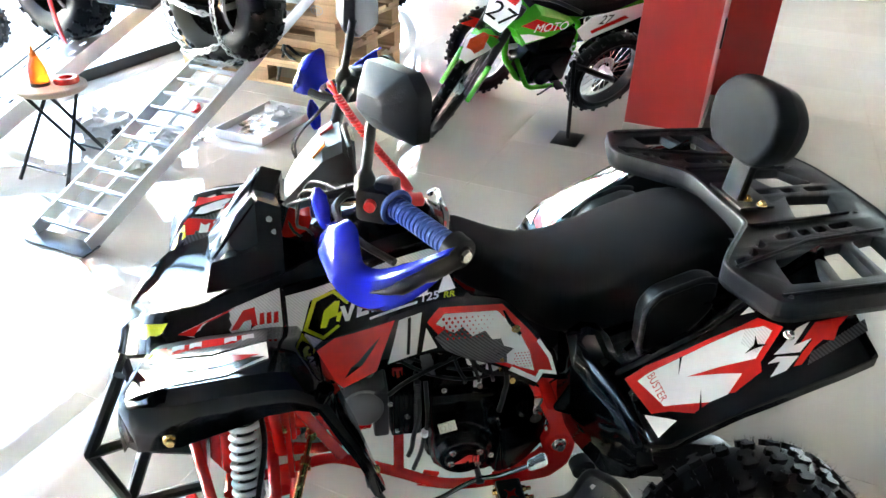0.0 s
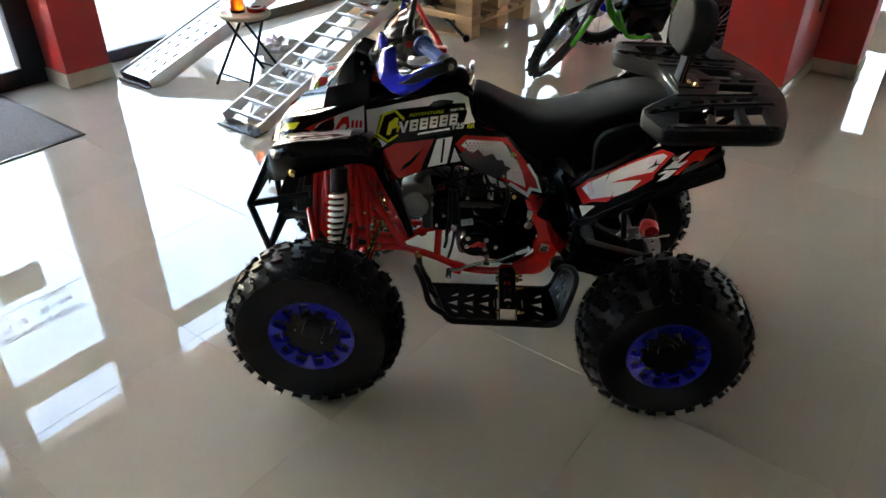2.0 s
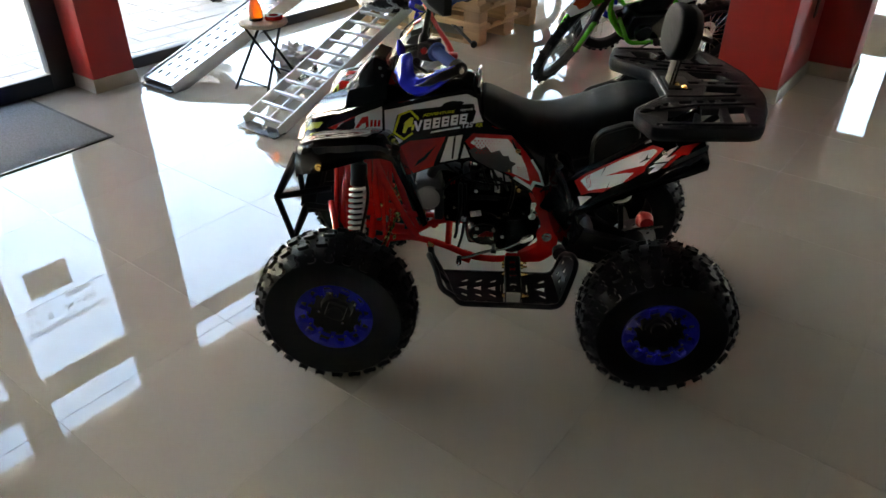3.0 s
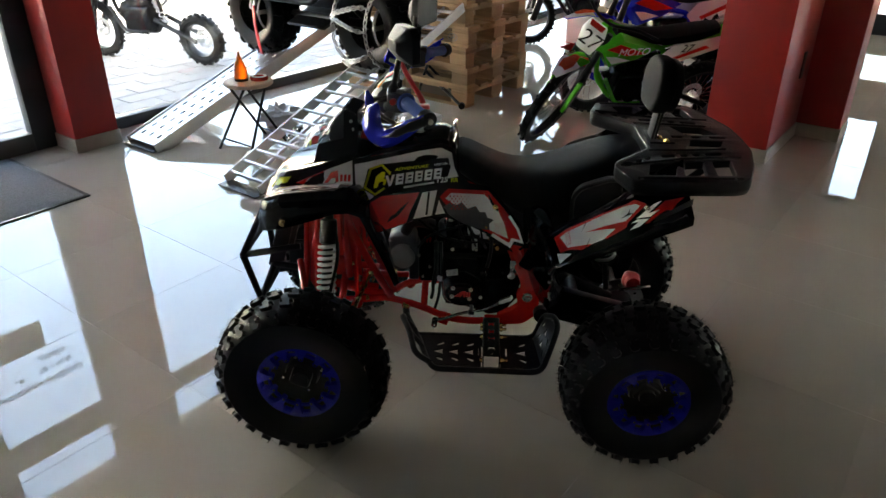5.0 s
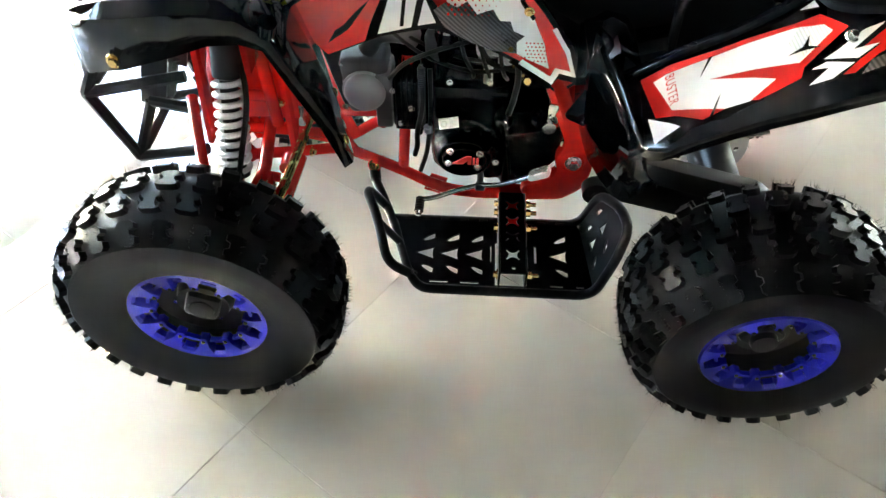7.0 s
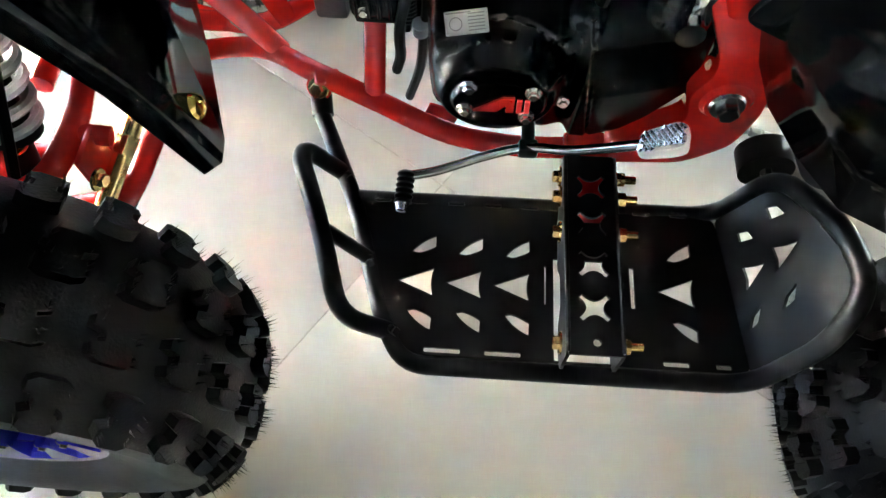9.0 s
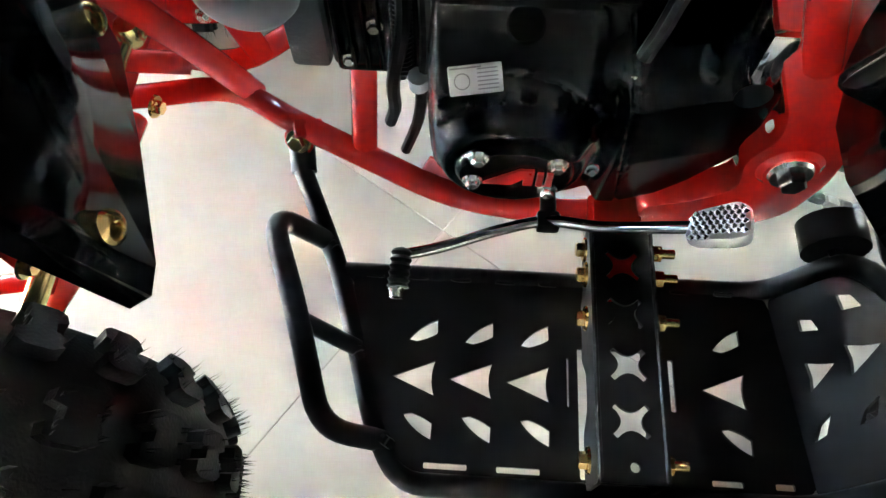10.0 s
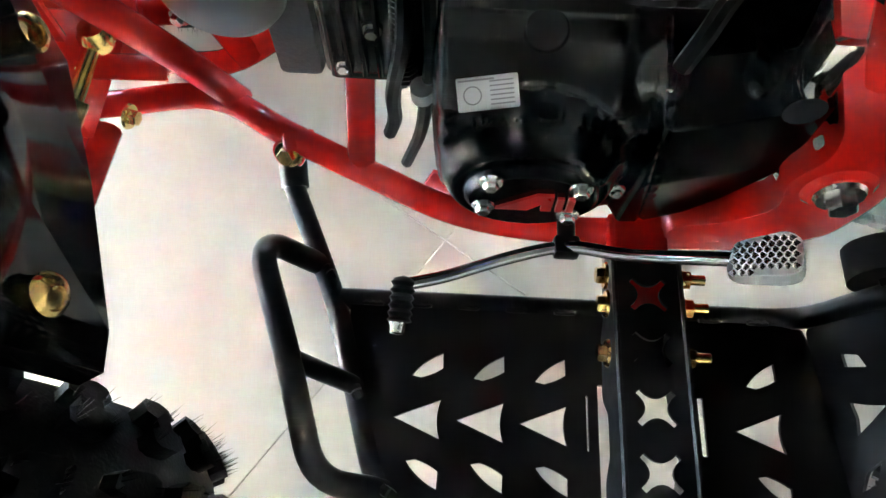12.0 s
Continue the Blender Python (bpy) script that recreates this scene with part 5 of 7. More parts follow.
# -- foot platforms --
def arc(a, b, bow, n=5):
    """Points from a towards b, bowed to one side."""
    mx, my = (a[0] + b[0]) / 2, (a[1] + b[1]) / 2
    px, py = mx - (b[1] - a[1]) * bow, my + (b[0] - a[0]) * bow
    return [((1 - t) ** 2 * a[0] + 2 * t * (1 - t) * px + t * t * b[0], (1 - t) ** 2 * a[1] + 2 * t * (1 - t) * py + t * t * b[1]) for t in [i / n for i in range(n)]]


def fin(x, y, up=True):
    """A curved three-cornered slot; (x, y) is its forward tip."""
    a, b, c = (x, y), (x + 0.0218, y + 0.0178), (x + 0.0222, y + 0.0060)
    loop = arc(a, b, 0.15) + [b, c] + arc(c, (x + 0.002, y - 0.0022), 0.12)[1:]
    return loop if up else [(px, 2 * y - pz) for px, pz in loop]


def arrow(x, y, k=1.0):
    """A barbed arrow slot with a hollow base; (x, y) is its tip."""
    a, b, c = (x, y), (x + 0.0330 * k, y + 0.0138 * k), (x + 0.0330 * k, y - 0.0138 * k)
    return [a] + arc(c, b, 0.20)[:1] + arc(c, b, 0.17)[1:] + [b]


def star(cx, cy, hx=0.0130, hy=0.0120):
    """A four-armed slot with hollow sides."""
    e = 0.0028
    tips = [(cx + hx - e, cy + hy), (cx + hx, cy + hy - e), (cx + hx, cy - hy + e), (cx + hx - e, cy - hy), (cx - hx + e, cy - hy), (cx - hx, cy - hy + e), (cx - hx, cy + hy - e), (cx - hx + e, cy + hy)]
    out = []
    for i in range(8):
        a, b = tips[i], tips[(i + 1) % 8]
        out += arc(a, b, -0.62 if i in (1, 5) else -0.55, 6) if i % 2 else [a]
    return out


for side in (-1, 1):
    s = lambda *p: (p[0], p[1] * -side, p[2])
    PZ = 0.250
    frame_pts = fillet([s(-0.247, -0.086, 0.270), s(-0.200, -0.185, PZ), s(-0.160, -0.310, PZ), s(-0.138, -0.348, PZ), s(0.165, -0.348, PZ), s(0.190, -0.342, 0.345), s(0.206, -0.312, 0.386), s(0.198, -0.262, 0.384), s(0.178, -0.186, 0.340), s(0.152, -0.178, PZ), s(-0.198, -0.180, PZ)], 0.03, 5)
    plat = part("foot_platform", tube(frame_pts, 0.0085, 12), BLACKMET, quad, "black steel foot platform with cut-out arrows")
    part("platform_hoop", tube(fillet([s(-0.214, -0.155, 0.254), s(-0.252, -0.160, 0.312), s(-0.218, -0.245, 0.308), s(-0.196, -0.318, 0.280), s(-0.152, -0.318, PZ)], 0.030, 6), 0.0088, 12), BLACKMET, plat, "black tubular toe hoop")
    part("platform_hoop", tube([s(-0.215, -0.245, 0.302), s(-0.180, -0.248, 0.256)], 0.007, 10), BLACKMET, plat)
    part("hoop_mount", rod(s(-0.2465, -0.073, 0.274), s(-0.243, -0.094, 0.266), 0.0112, 14), BLACKMET, plat)
    outline = [(-0.192, -0.183), (0.150, -0.183), (0.168, -0.340), (-0.134, -0.340), (-0.154, -0.312)]
    holes = []
    for i in range(3):
        x = 0.0445 * i
        holes += [fin(x - 0.139, -0.238), arrow(x - 0.150, -0.2685), fin(x - 0.139, -0.298, False)]
    holes += [fin(0.102, -0.233), arrow(0.091, -0.2655), fin(0.102, -0.296, False)]
    holes += [[(x0, -0.3325), (x1, -0.3325), (x1, -0.3370), (x0, -0.3370)] for x0, x1 in ((-0.121, -0.089), (-0.067, -0.035), (0.091, 0.114), (0.137, 0.151))]
    holes += [[(-0.0055, -0.238), (0.0500, -0.238), (0.0500, -0.338), (-0.0055, -0.338)], [(0.0655, -0.243), (0.0695, -0.243), (0.0695, -0.284), (0.0655, -0.284)], [(-0.0140, -0.246), (-0.0125, -0.246), (-0.0125, -0.285), (-0.0140, -0.285)]]
    bm = plate([rounded(outline, 0.012)] + [rounded(h, 0.0008, 1) if len(h) == 4 else h for h in holes], 0.003)
    put(bm, Matrix.Translation((0, 0, PZ + 0.004)))
    part("platform_plate", bm if side < 0 else flip(bm), BLACKMET, plat, "black perforated steel plate", 25)
    # heel guard, bent up behind
    e0, e1 = Vector((0.152, -0.184, PZ + 0.004)), Vector((0.168, -0.343, PZ + 0.004))
    t0, t1 = Vector((0.190, -0.210, 0.385)), Vector((0.211, -0.318, 0.378))
    uu, vv = (e1 - e0), ((t0 + t1) / 2 - (e0 + e1) / 2)
    hl = [[(0, 0), (1, 0), (0.97, 0.72), (0.84, 1.02), (0.68, 1.06), (0.20, 0.86), (-0.01, 0.62)], [(0.15, 0.49), (0.18, 0.58), (0.25, 0.63), (0.23, 0.5)], [(0.18, 0.19), (0.21, 0.29), (0.27, 0.32), (0.24, 0.19)],
          [(0.38, 0.45), (0.41, 0.55), (0.43, 0.67), (0.475, 0.56), (0.52, 0.44), (0.45, 0.46)], [(0.39, 0.16), (0.42, 0.26), (0.44, 0.36), (0.485, 0.26), (0.53, 0.15), (0.46, 0.17)],
          [(0.73, 0.40), (0.67, 0.46), (0.63, 0.57), (0.71, 0.52)], [(0.75, 0.08), (0.68, 0.14), (0.64, 0.25), (0.73, 0.18)], [(0.42, 0.85), (0.42, 0.88), (0.62, 0.985), (0.63, 0.955)]]
    nn = uu.cross(vv).normalized()
    ux, vy = uu.normalized(), nn.cross(uu.normalized())
    bm = plate([rounded([(a * uu.length, b * vv.length) for a, b in h], 0.012 if i == 0 else 0.0008, 3 if i == 0 else 1) for i, h in enumerate(hl)], 0.003)
    put(bm, Matrix(((ux.x, vy.x, nn.x, e0.x), (ux.y, vy.y, nn.y, e0.y), (ux.z, vy.z, nn.z, e0.z), (0, 0, 0, 1))))
    part("heel_plate", bm if side < 0 else flip(bm), BLACKMET, plat, "black perforated heel guard", 25)
    # cross bracket with its folded edges and cut-outs
    zb = 0.299
    brk = plate([[(0.001, -0.150), (0.0445, -0.150), (0.0455, -0.346), (0.0, -0.346)], star(0.023, -0.184), star(0.023, -0.2235), star(0.023, -0.263), star(0.023, -0.304), ring2(0.0035, 10, 0.024, -0.335)], 0.003)
    put(brk, Matrix.Translation((0, 0, zb)))
    walls = []
    for x, k in ((0.0, -1), (0.0460, 1)):
        edge_ = [(-0.150, 0.0), (-0.346, 0.0), (-0.346, -0.046), (-0.305, -0.046), (-0.290, -0.030), (-0.262, -0.030), (-0.248, -0.046), (-0.205, -0.046), (-0.190, -0.032), (-0.150, -0.032)]
        walls.append(put(plate([rounded(edge_, 0.004, 2)], 0.003), Matrix(((0, 0, 1, x), (1, 0, 0, 0), (0, 1, 0, zb), (0, 0, 0, 1)))))
        seam = [(x, -0.152 - 0.192 * i / 26, zb + 0.0012 + 0.0011 * (i % 2)) for i in range(27)]
        walls.append(tube(seam, 0.0019, 6))
    brk = join(brk, *walls)
    bracket = part("platform_bracket", brk if side < 0 else flip(brk), BLACKMET, plat, "black steel cross bracket with star cut-outs", 25)
    core = box(0.038, 0.085, 0.036, at(*s(0.023, -0.155, 0.272)), 0.003)
    part("bracket_core", core, REDFRAME, plat, "red frame stub")
    for x, dx in ((-0.002, -1), (0.048, 1)):
        for y, z in ((-0.164, 0.284), (-0.186, 0.284), (-0.221, 0.279), (-0.327, 0.272)):
            stud = [rod(s(x, y, z), s(x + 0.021, y, z), 0.0040, 10), rod(s(x, y, z), s(x + 0.010, y, z), 0.0072, 6)] if dx > 0 else []
            part("platform_bolt", join(bolt(s(x, y, z), (dx, 0, 0), 0.0092), *stud), GOLD, plat)
    for k in range(9):
        a, b = (-0.180 + 0.036 * k, -0.180 + 0.036 * k + 0.016)
        part("weld_bead", tube([s(a + (b - a) * i / 6, -0.1845 + 0.0008 * (i % 2), PZ + 0.006) for i in range(7)], [0.0016, 0.0026, 0.0019, 0.0026, 0.0019, 0.0026, 0.0016], 6), BLACKMET, plat)
    for (ax_, ay_, az_), (bx_, by_, bz_) in (((-0.212, -0.157, 0.258), (-0.205, -0.166, 0.256)), ((-0.180, -0.248, 0.258), (-0.176, -0.256, 0.256)), ((-0.153, -0.318, 0.258), (-0.146, -0.322, 0.254))):
        part("weld_bead", tube([s(ax_ + (bx_ - ax_) * i / 4, ay_ + (by_ - ay_) * i / 4, az_ + 0.003 * (i % 2)) for i in range(5)], 0.0042, 7), BLACKMET, plat)

# -- engine --
def between(table, x):
    """Straight-line reading of a table of (x, value)."""
    for (a, p), (b, q) in zip(table, table[1:]):
        if x <= b:
            return p + (q - p) * max(0, min(1, (x - a) / (b - a)))
    return table[-1][1]


CASE_LOW = [(-0.134, 0.356), (-0.124, 0.336), (-0.10, 0.321), (-0.06, 0.314), (-0.01, 0.296), (0.018, 0.284), (0.05, 0.288), (0.072, 0.304), (0.10, 0.338), (0.114, 0.372)]
CASE_TOP = [(-0.134, 0.494), (-0.008, 0.492), (0.002, 0.453), (0.09, 0.450), (0.114, 0.442)]
WALL = [(0.30, 0.131), (0.432, 0.1335), (0.462, 0.108), (0.475, 0.099), (0.50, 0.096)]


def case_depth(x, z):
    """How far the crankcase cover stands out at a place on the engine's side."""
    main = between(WALL, z) - 0.012 * ramp01((x + 0.030) / 0.03)
    tail = 0.138 - 0.24 * max(0, x) - 1.1 * max(0, z - 0.426) - 0.10 * max(0, 0.365 - z)
    f = main + (tail - main) * ramp01((x + 0.006) / 0.010)
    d_ = math.hypot((x + 0.070) / 0.062, (z - 0.384) / 0.0535)
    f = max(f, 0.157 - 0.019 * ramp01((d_ - 0.72) / 0.26) - 0.05 * ramp01((d_ - 0.965) / 0.06)) if d_ < 1.03 else f
    f += 0.0032 * math.exp(-((d_ - 0.985) / 0.024) ** 2) - 0.0022 * math.exp(-((d_ - 1.07) / 0.035) ** 2) * (1 if z > 0.40 else 0)
    d_ = math.hypot((x + 0.020) / 0.026, (z - 0.413 - 0.2 * (x + 0.02)) / 0.013)
    f += 0.010 * ramp01(1.15 - d_)
    d_ = math.hypot((x + 0.003) / 0.013, (z - 0.446) / 0.012)
    f += 0.008 * ramp01(1.3 - d_)
    d_ = math.hypot((x - 0.057) / 0.011, (z - 0.444) / 0.009)
    f += 0.007 * ramp01(1.3 - d_)
    f -= 0.003 * max(0, 1 - abs(x - 0.002 - (0.44 - z) * 0.13) / 0.0030)
    low = between(CASE_LOW, x)
    for gap, run in ((z - low, 0.018), (x + 0.1345, 0.012), (0.1145 - x, 0.014)):
        e = max(0.0, min(1.0, gap / run))
        f = 0.05 + (f - 0.05) * math.sqrt(max(0, 1 - (1 - e) ** 2))
    return f


def case_mesh():
    cols, rows_ = 150, 84
    secs_ = []
    for i in range(cols + 1):
        x = -0.1344 + 0.2488 * i / cols
        lo, hi = between(CASE_LOW, x), between(CASE_TOP, x)
        line_ = []
        for j in range(rows_ + 1):
            z = lo + (hi - lo) * j / rows_
            line_.append((x, -case_depth(x, z), z))
        secs_.append(line_ + [(x, -0.02, hi + 0.002), (x, 0.06, hi), (x, 0.06, lo)])
    return loft(secs_)


eng = part("engine", join(
    case_mesh(),
    lathe([(0, 0.010), (0.011, 0.010), (0.0135, 0.007), (0.0135, 0.0), (0.016, -0.002), (0.016, -0.03)], 24, along((-0.070, -0.098, 0.462), (-0.070, -0.19, 0.545))),
    box(0.09, 0.13, 0.06, at(0.045, 0.0, 0.475, 0, 6, 0), 0.012, 3), box(0.12, 0.13, 0.06, at(-0.066, -0.02, 0.512), 0.012), box(0.05, 0.012, 0.004, at(-0.035, -0.088, 0.494, 20, 0, -18), 0.001),
    box(0.165, 0.15, 0.075, at(-0.045, 0.02, 0.317), 0.015, 2), tube(spline([(-0.10, -0.07, 0.486), (-0.04, -0.088, 0.484), (0.02, -0.086, 0.480)], 4), 0.010, 10)), ENGBLACK, quad, "black four-stroke engine block with a round cover", 30)
part("clutch_cover", lathe([(0, 0.005), (0.037, 0.005), (0.040, 0.002), (0.041, -0.004)], 48, at(-0.069, -0.1600, 0.388, 90, 0, 0) @ Matrix.Diagonal((1, 0.72, 1, 1))), ENGBLACK, eng, "round black cover plate")
for x, z in ((-0.094, 0.409), (-0.042, 0.405), (-0.097, 0.381), (-0.045, 0.374)):
    part("cover_screw", bolt((x, -0.165, z), (0, -1, 0), 0.0065), ZINC, eng)
mark = plate([[(-0.030, -0.010), (0.0, 0.012), (0.012, 0.012), (0.012, -0.010), (0.004, -0.010), (0.004, 0.0), (-0.006, -0.010)]], 0.002)
part("cover_mark", put(join(mark, *[box(0.005, 0.018, 0.002, at(0.0175 + 0.008 * k, -0.001, 0)) for k in range(2)]), Matrix(((0.8, 0, 0, -0.066), (0, 0, -1, -0.1665), (0, 0.8, 0, 0.390), (0, 0, 0, 1)))), REDPART, eng, "red raised emblem")
lab_m = Matrix.Translation((-0.0990, -0.1275, 0.4412)) @ Matrix.Rotation(radians(43.5), 4, "X") @ Matrix.Rotation(radians(9), 4, "Z") @ Matrix.Scale(0.66, 4)
sticker = part("gear_sticker", put(plate([rounded([(-0.026, -0.014), (0.026, -0.014), (0.026, 0.014), (-0.026, 0.014)], 0.002)], 0.0008), lab_m), CARD, eng, "small white gear position sticker")
bars = [box(0.020, 0.0012, 0.0004, lab_m @ at(0.012, 0.0095 - 0.0038 * k, 0.0008)) for k in range(6)] + [box(0.03, 0.0016, 0.0004, lab_m @ at(-0.009, 0.0115, 0.0008))]
bars.append(put(plate([ring2(0.008, 20), ring2(0.0068, 20)], 0.0004), lab_m @ at(-0.013, -0.001, 0.0008)))
part("sticker_print", join(*bars), GREYBAR, sticker)
part("cylinder", join(box(0.070, 0.14, 0.10, at(-0.168, -0.008, 0.438), 0.006), box(0.06, 0.13, 0.012, at(-0.170, -0.008, 0.384), 0.003)), ENGBLACK, eng)
part("intake_box", join(box(0.30, 0.09, 0.15, at(-0.07, 0.035, 0.545), 0.02), box(0.20, 0.05, 0.05, at(-0.05, -0.055, 0.535), 0.012)), ENGBLACK, eng)
part("cylinder_head", join(box(0.085, 0.12, 0.115, at(-0.250, -0.01, 0.468, 0, -6, 0), 0.014, 3), box(0.030, 0.135, 0.115, at(-0.2195, -0.008, 0.440), 0.005)), ALUCAST, eng, "cast aluminium cylinder head")
part("head_cover", lathe([(0, 0.026), (0.030, 0.025), (0.038, 0.019), (0.0415, 0.012), (0.0415, 0.008), (0.046, 0.006), (0.046, -0.02)], 40, along((-0.252, -0.066, 0.462), (-0.252, -0.3, 0.462)) @ Matrix.Diagonal((0.90, 0.90, 1, 1))), POLISHED, eng, "round polished valve cover")
for k in range(6):
    part("cylinder_fin", box(0.0035, 0.145, 0.108, at(-0.196 + 0.010 * k, -0.010, 0.446), 0.001, 1), ENGBLACK, eng)
for y, z in ((-0.045, 0.528), (-0.02, 0.530)):
    part("head_stud", rod((-0.250, y, z - 0.01), (-0.250, y, z + 0.012), 0.007, 10), ZINC, eng)
part("head_pipe", join(tube(spline([(-0.245, -0.05, 0.535), (-0.225, -0.06, 0.57), (-0.19, -0.06, 0.575), (-0.16, -0.05, 0.56)], 5), 0.017, 12), lathe([(0, 0.045), (0.020, 0.045), (0.024, 0.036), (0.024, 0)], 20, at(-0.12, -0.068, 0.540))), ALUCAST, eng, "aluminium intake and carburettor")
part("exhaust_pipe", tube(spline([(-0.24, 0.02, 0.44), (-0.30, 0.05, 0.40), (-0.28, 0.10, 0.36), (-0.1, 0.15, 0.40), (0.15, 0.17, 0.55), (0.35, 0.16, 0.62)], 6), 0.016, 12), BLACKMET, eng)
for p, d in (((-0.169, -0.079, 0.433), (0, -1, 0)), ((-0.116, -0.102, 0.449), (0, -1, 0.3)), ((0.001, -0.118, 0.440), (0, -1, 0.3)), ((0.057, -0.102, 0.443), (0, -1, 0.3)), ((-0.290, -0.062, 0.51), (-0.3, -1, 0.3)), ((-0.292, -0.064, 0.42), (-0.3, -1, 0)), ((-0.222, -0.077, 0.455), (0, -1, 0))):
    part("engine_bolt", bolt(p, d, 0.0062), ZINC, eng)
for pts, r in (([(-0.150, -0.07, 0.52), (-0.148, -0.09, 0.45), (-0.158, -0.088, 0.387), (-0.160, -0.078, 0.345), (-0.166, -0.07, 0.315)], 0.0052), ([(-0.135, -0.08, 0.52), (-0.132, -0.098, 0.44), (-0.136, -0.09, 0.39), (-0.142, -0.078, 0.33), (-0.155, -0.07, 0.275)], 0.0048), ([(-0.15, -0.05, 0.52), (-0.145, -0.06, 0.44), (-0.155, -0.06, 0.36)], 0.004),
               ([(0.0, -0.08, 0.60), (0.015, -0.11, 0.54), (0.012, -0.112, 0.49), (0.004, -0.116, 0.456)], 0.0055), ([(-0.06, -0.08, 0.59), (-0.03, -0.095, 0.545), (0.04, -0.095, 0.53), (0.08, -0.09, 0.54)], 0.005)):
    part("hose", tube(spline(pts, 6), r, 8), HOSE, eng)
part("breather_pipe", rod((0.083, -0.088, 0.500), (0.085, -0.104, 0.428), 0.013, 16), CHROME, eng, "bright steel breather pipe")
for x, y, z in ((-0.10, -0.090, 0.500), (-0.03, -0.090, 0.502), (0.035, -0.068, 0.498), (0.080, -0.066, 0.482), (-0.128, -0.066, 0.470), (-0.012, -0.141, 0.366), (0.030, -0.121, 0.350), (0.072, -0.110, 0.372), (0.088, -0.094, 0.402), (-0.202, -0.079, 0.470), (-0.190, -0.079, 0.398)):
    part("engine_bolt", bolt((x, y, z), (0, -1, 0.25), 0.0052), ZINC, eng)
for y0, y1, z0 in ((-0.072, -0.060, 0.560), (-0.086, -0.070, 0.548)):
    part("cable", tube(spline([(-0.22, y1, 0.60), (-0.14, y0, z0), (-0.05, y0 - 0.01, z0 - 0.02), (0.03, y0, z0 - 0.005), (0.09, y1, z0 + 0.02)], 6), 0.0035, 8), HOSE, eng)
part("carburettor", join(box(0.055, 0.05, 0.040, at(-0.030, -0.055, 0.552, 0, 8, 0), 0.006), lathe([(0, -0.030), (0.016, -0.030), (0.019, -0.024), (0.019, 0.012), (0, 0.012)], 20, at(-0.034, -0.068, 0.522)), rod((-0.055, -0.07, 0.556), (-0.008, -0.07, 0.560), 0.011, 14), box(0.030, 0.004, 0.050, at(-0.004, -0.085, 0.548, 12, 0, 0), 0.001)), ALU, eng, "bright aluminium carburettor")
part("starter_motor", lathe([(0, 0.052), (0.016, 0.050), (0.019, 0.040), (0.019, -0.050), (0.014, -0.056), (0, -0.056)], 22, at(-0.112, -0.074, 0.548, 8, 6, 0)), ENGBLACK, eng, "black cylindrical starter motor")
part("starter_cap", lathe([(0, 0.058), (0.012, 0.057), (0.0165, 0.050), (0.0165, 0.036)], 22, at(-0.112, -0.074, 0.552, 8, 6, 0)), CHROME, eng)
for bx, bz in ((0.012, 0.536), (0.022, 0.524), (0.033, 0.508)):
    part("brass_plug", lathe([(0, 0.008), (0.0065, 0.008), (0.008, 0.004), (0.008, -0.01)], 6, along((bx, -0.088, bz), (bx, -0.2, bz + 0.05))), GOLD, eng)
for k in range(3):
    part("cable", tube(spline([(-0.09 + 0.035 * k, -0.07, 0.60), (-0.075 + 0.03 * k, -0.095, 0.555), (-0.06 + 0.026 * k, -0.095, 0.525), (-0.06 + 0.03 * k, -0.075, 0.50)], 5), 0.0034, 8), HOSE, eng)
part("spark_lead", tube(spline([(-0.205, -0.085, 0.50), (-0.175, -0.105, 0.545), (-0.12, -0.10, 0.57), (-0.07, -0.08, 0.575)], 6), 0.0042, 8), HOSE, eng)
part("cable_tie", rod((-0.138, -0.099, 0.398), (-0.138, -0.101, 0.410), 0.0075, 12), ALU, eng)
part("chain_sprocket_tab", join(rod((0.078, -0.10, 0.435), (0.078, -0.125, 0.435), 0.012, 14), box(0.02, 0.02, 0.045, at(0.082, -0.11, 0.46), 0.004)), CHROME, eng)
ribbed = [(0.0065 + 0.0012 * (i % 2)) for i in range(61)]
part("ribbed_hose", tube([Vector((-0.150, -0.078, 0.520)).lerp(Vector((-0.1495, -0.086, 0.398)), i / 60) for i in range(61)], ribbed, 10), HOSE, eng, "black corrugated cable sleeve")
# gear lever
lever = tube(spline([(-0.146, -0.192, 0.314), (-0.118, -0.184, 0.314), (-0.075, -0.172, 0.324), (-0.038, -0.165, 0.330), (0.0, -0.176, 0.345), (0.045, -0.192, 0.380), (0.058, -0.197, 0.391)], 5), 0.0046, 10)
gl = part("gear_lever", lever, DARKCHROME, quad, "chromed heel-and-toe gear lever")
part("lever_clamp", join(rod((-0.038, -0.10, 0.328), (-0.038, -0.168, 0.328), 0.0062), box(0.018, 0.014, 0.014, at(-0.038, -0.164, 0.327), 0.003)), BLACKMET, gl)
part("lever_peg", lathe([(0, 0)] + [(0.0085 + 0.0022 * (k % 2), 0.004 + 0.0042 * k) for k in range(12)] + [(0.0, 0.054)], 16, along((-0.146, -0.186, 0.316), (-0.149, -0.245, 0.302)) @ Matrix.Diagonal((0.8, 0.8, 0.62, 1))), HOSE, gl, "ribbed black rubber peg")
part("peg_tip", lathe([(0, 0.008), (0.005, 0.007), (0.0065, 0)], 12, along((-0.148, -0.2175, 0.3085), (-0.150, -0.28, 0.295))), ZINC, gl)
pad_m = at(0.062, -0.198, 0.396, -12, -28, -8)
PAD = rounded([(-0.020, -0.011), (-0.016, 0.010), (0.012, 0.017), (0.020, 0.010), (0.020, -0.014), (0.010, -0.017), (-0.014, -0.015)], 0.006, 3)
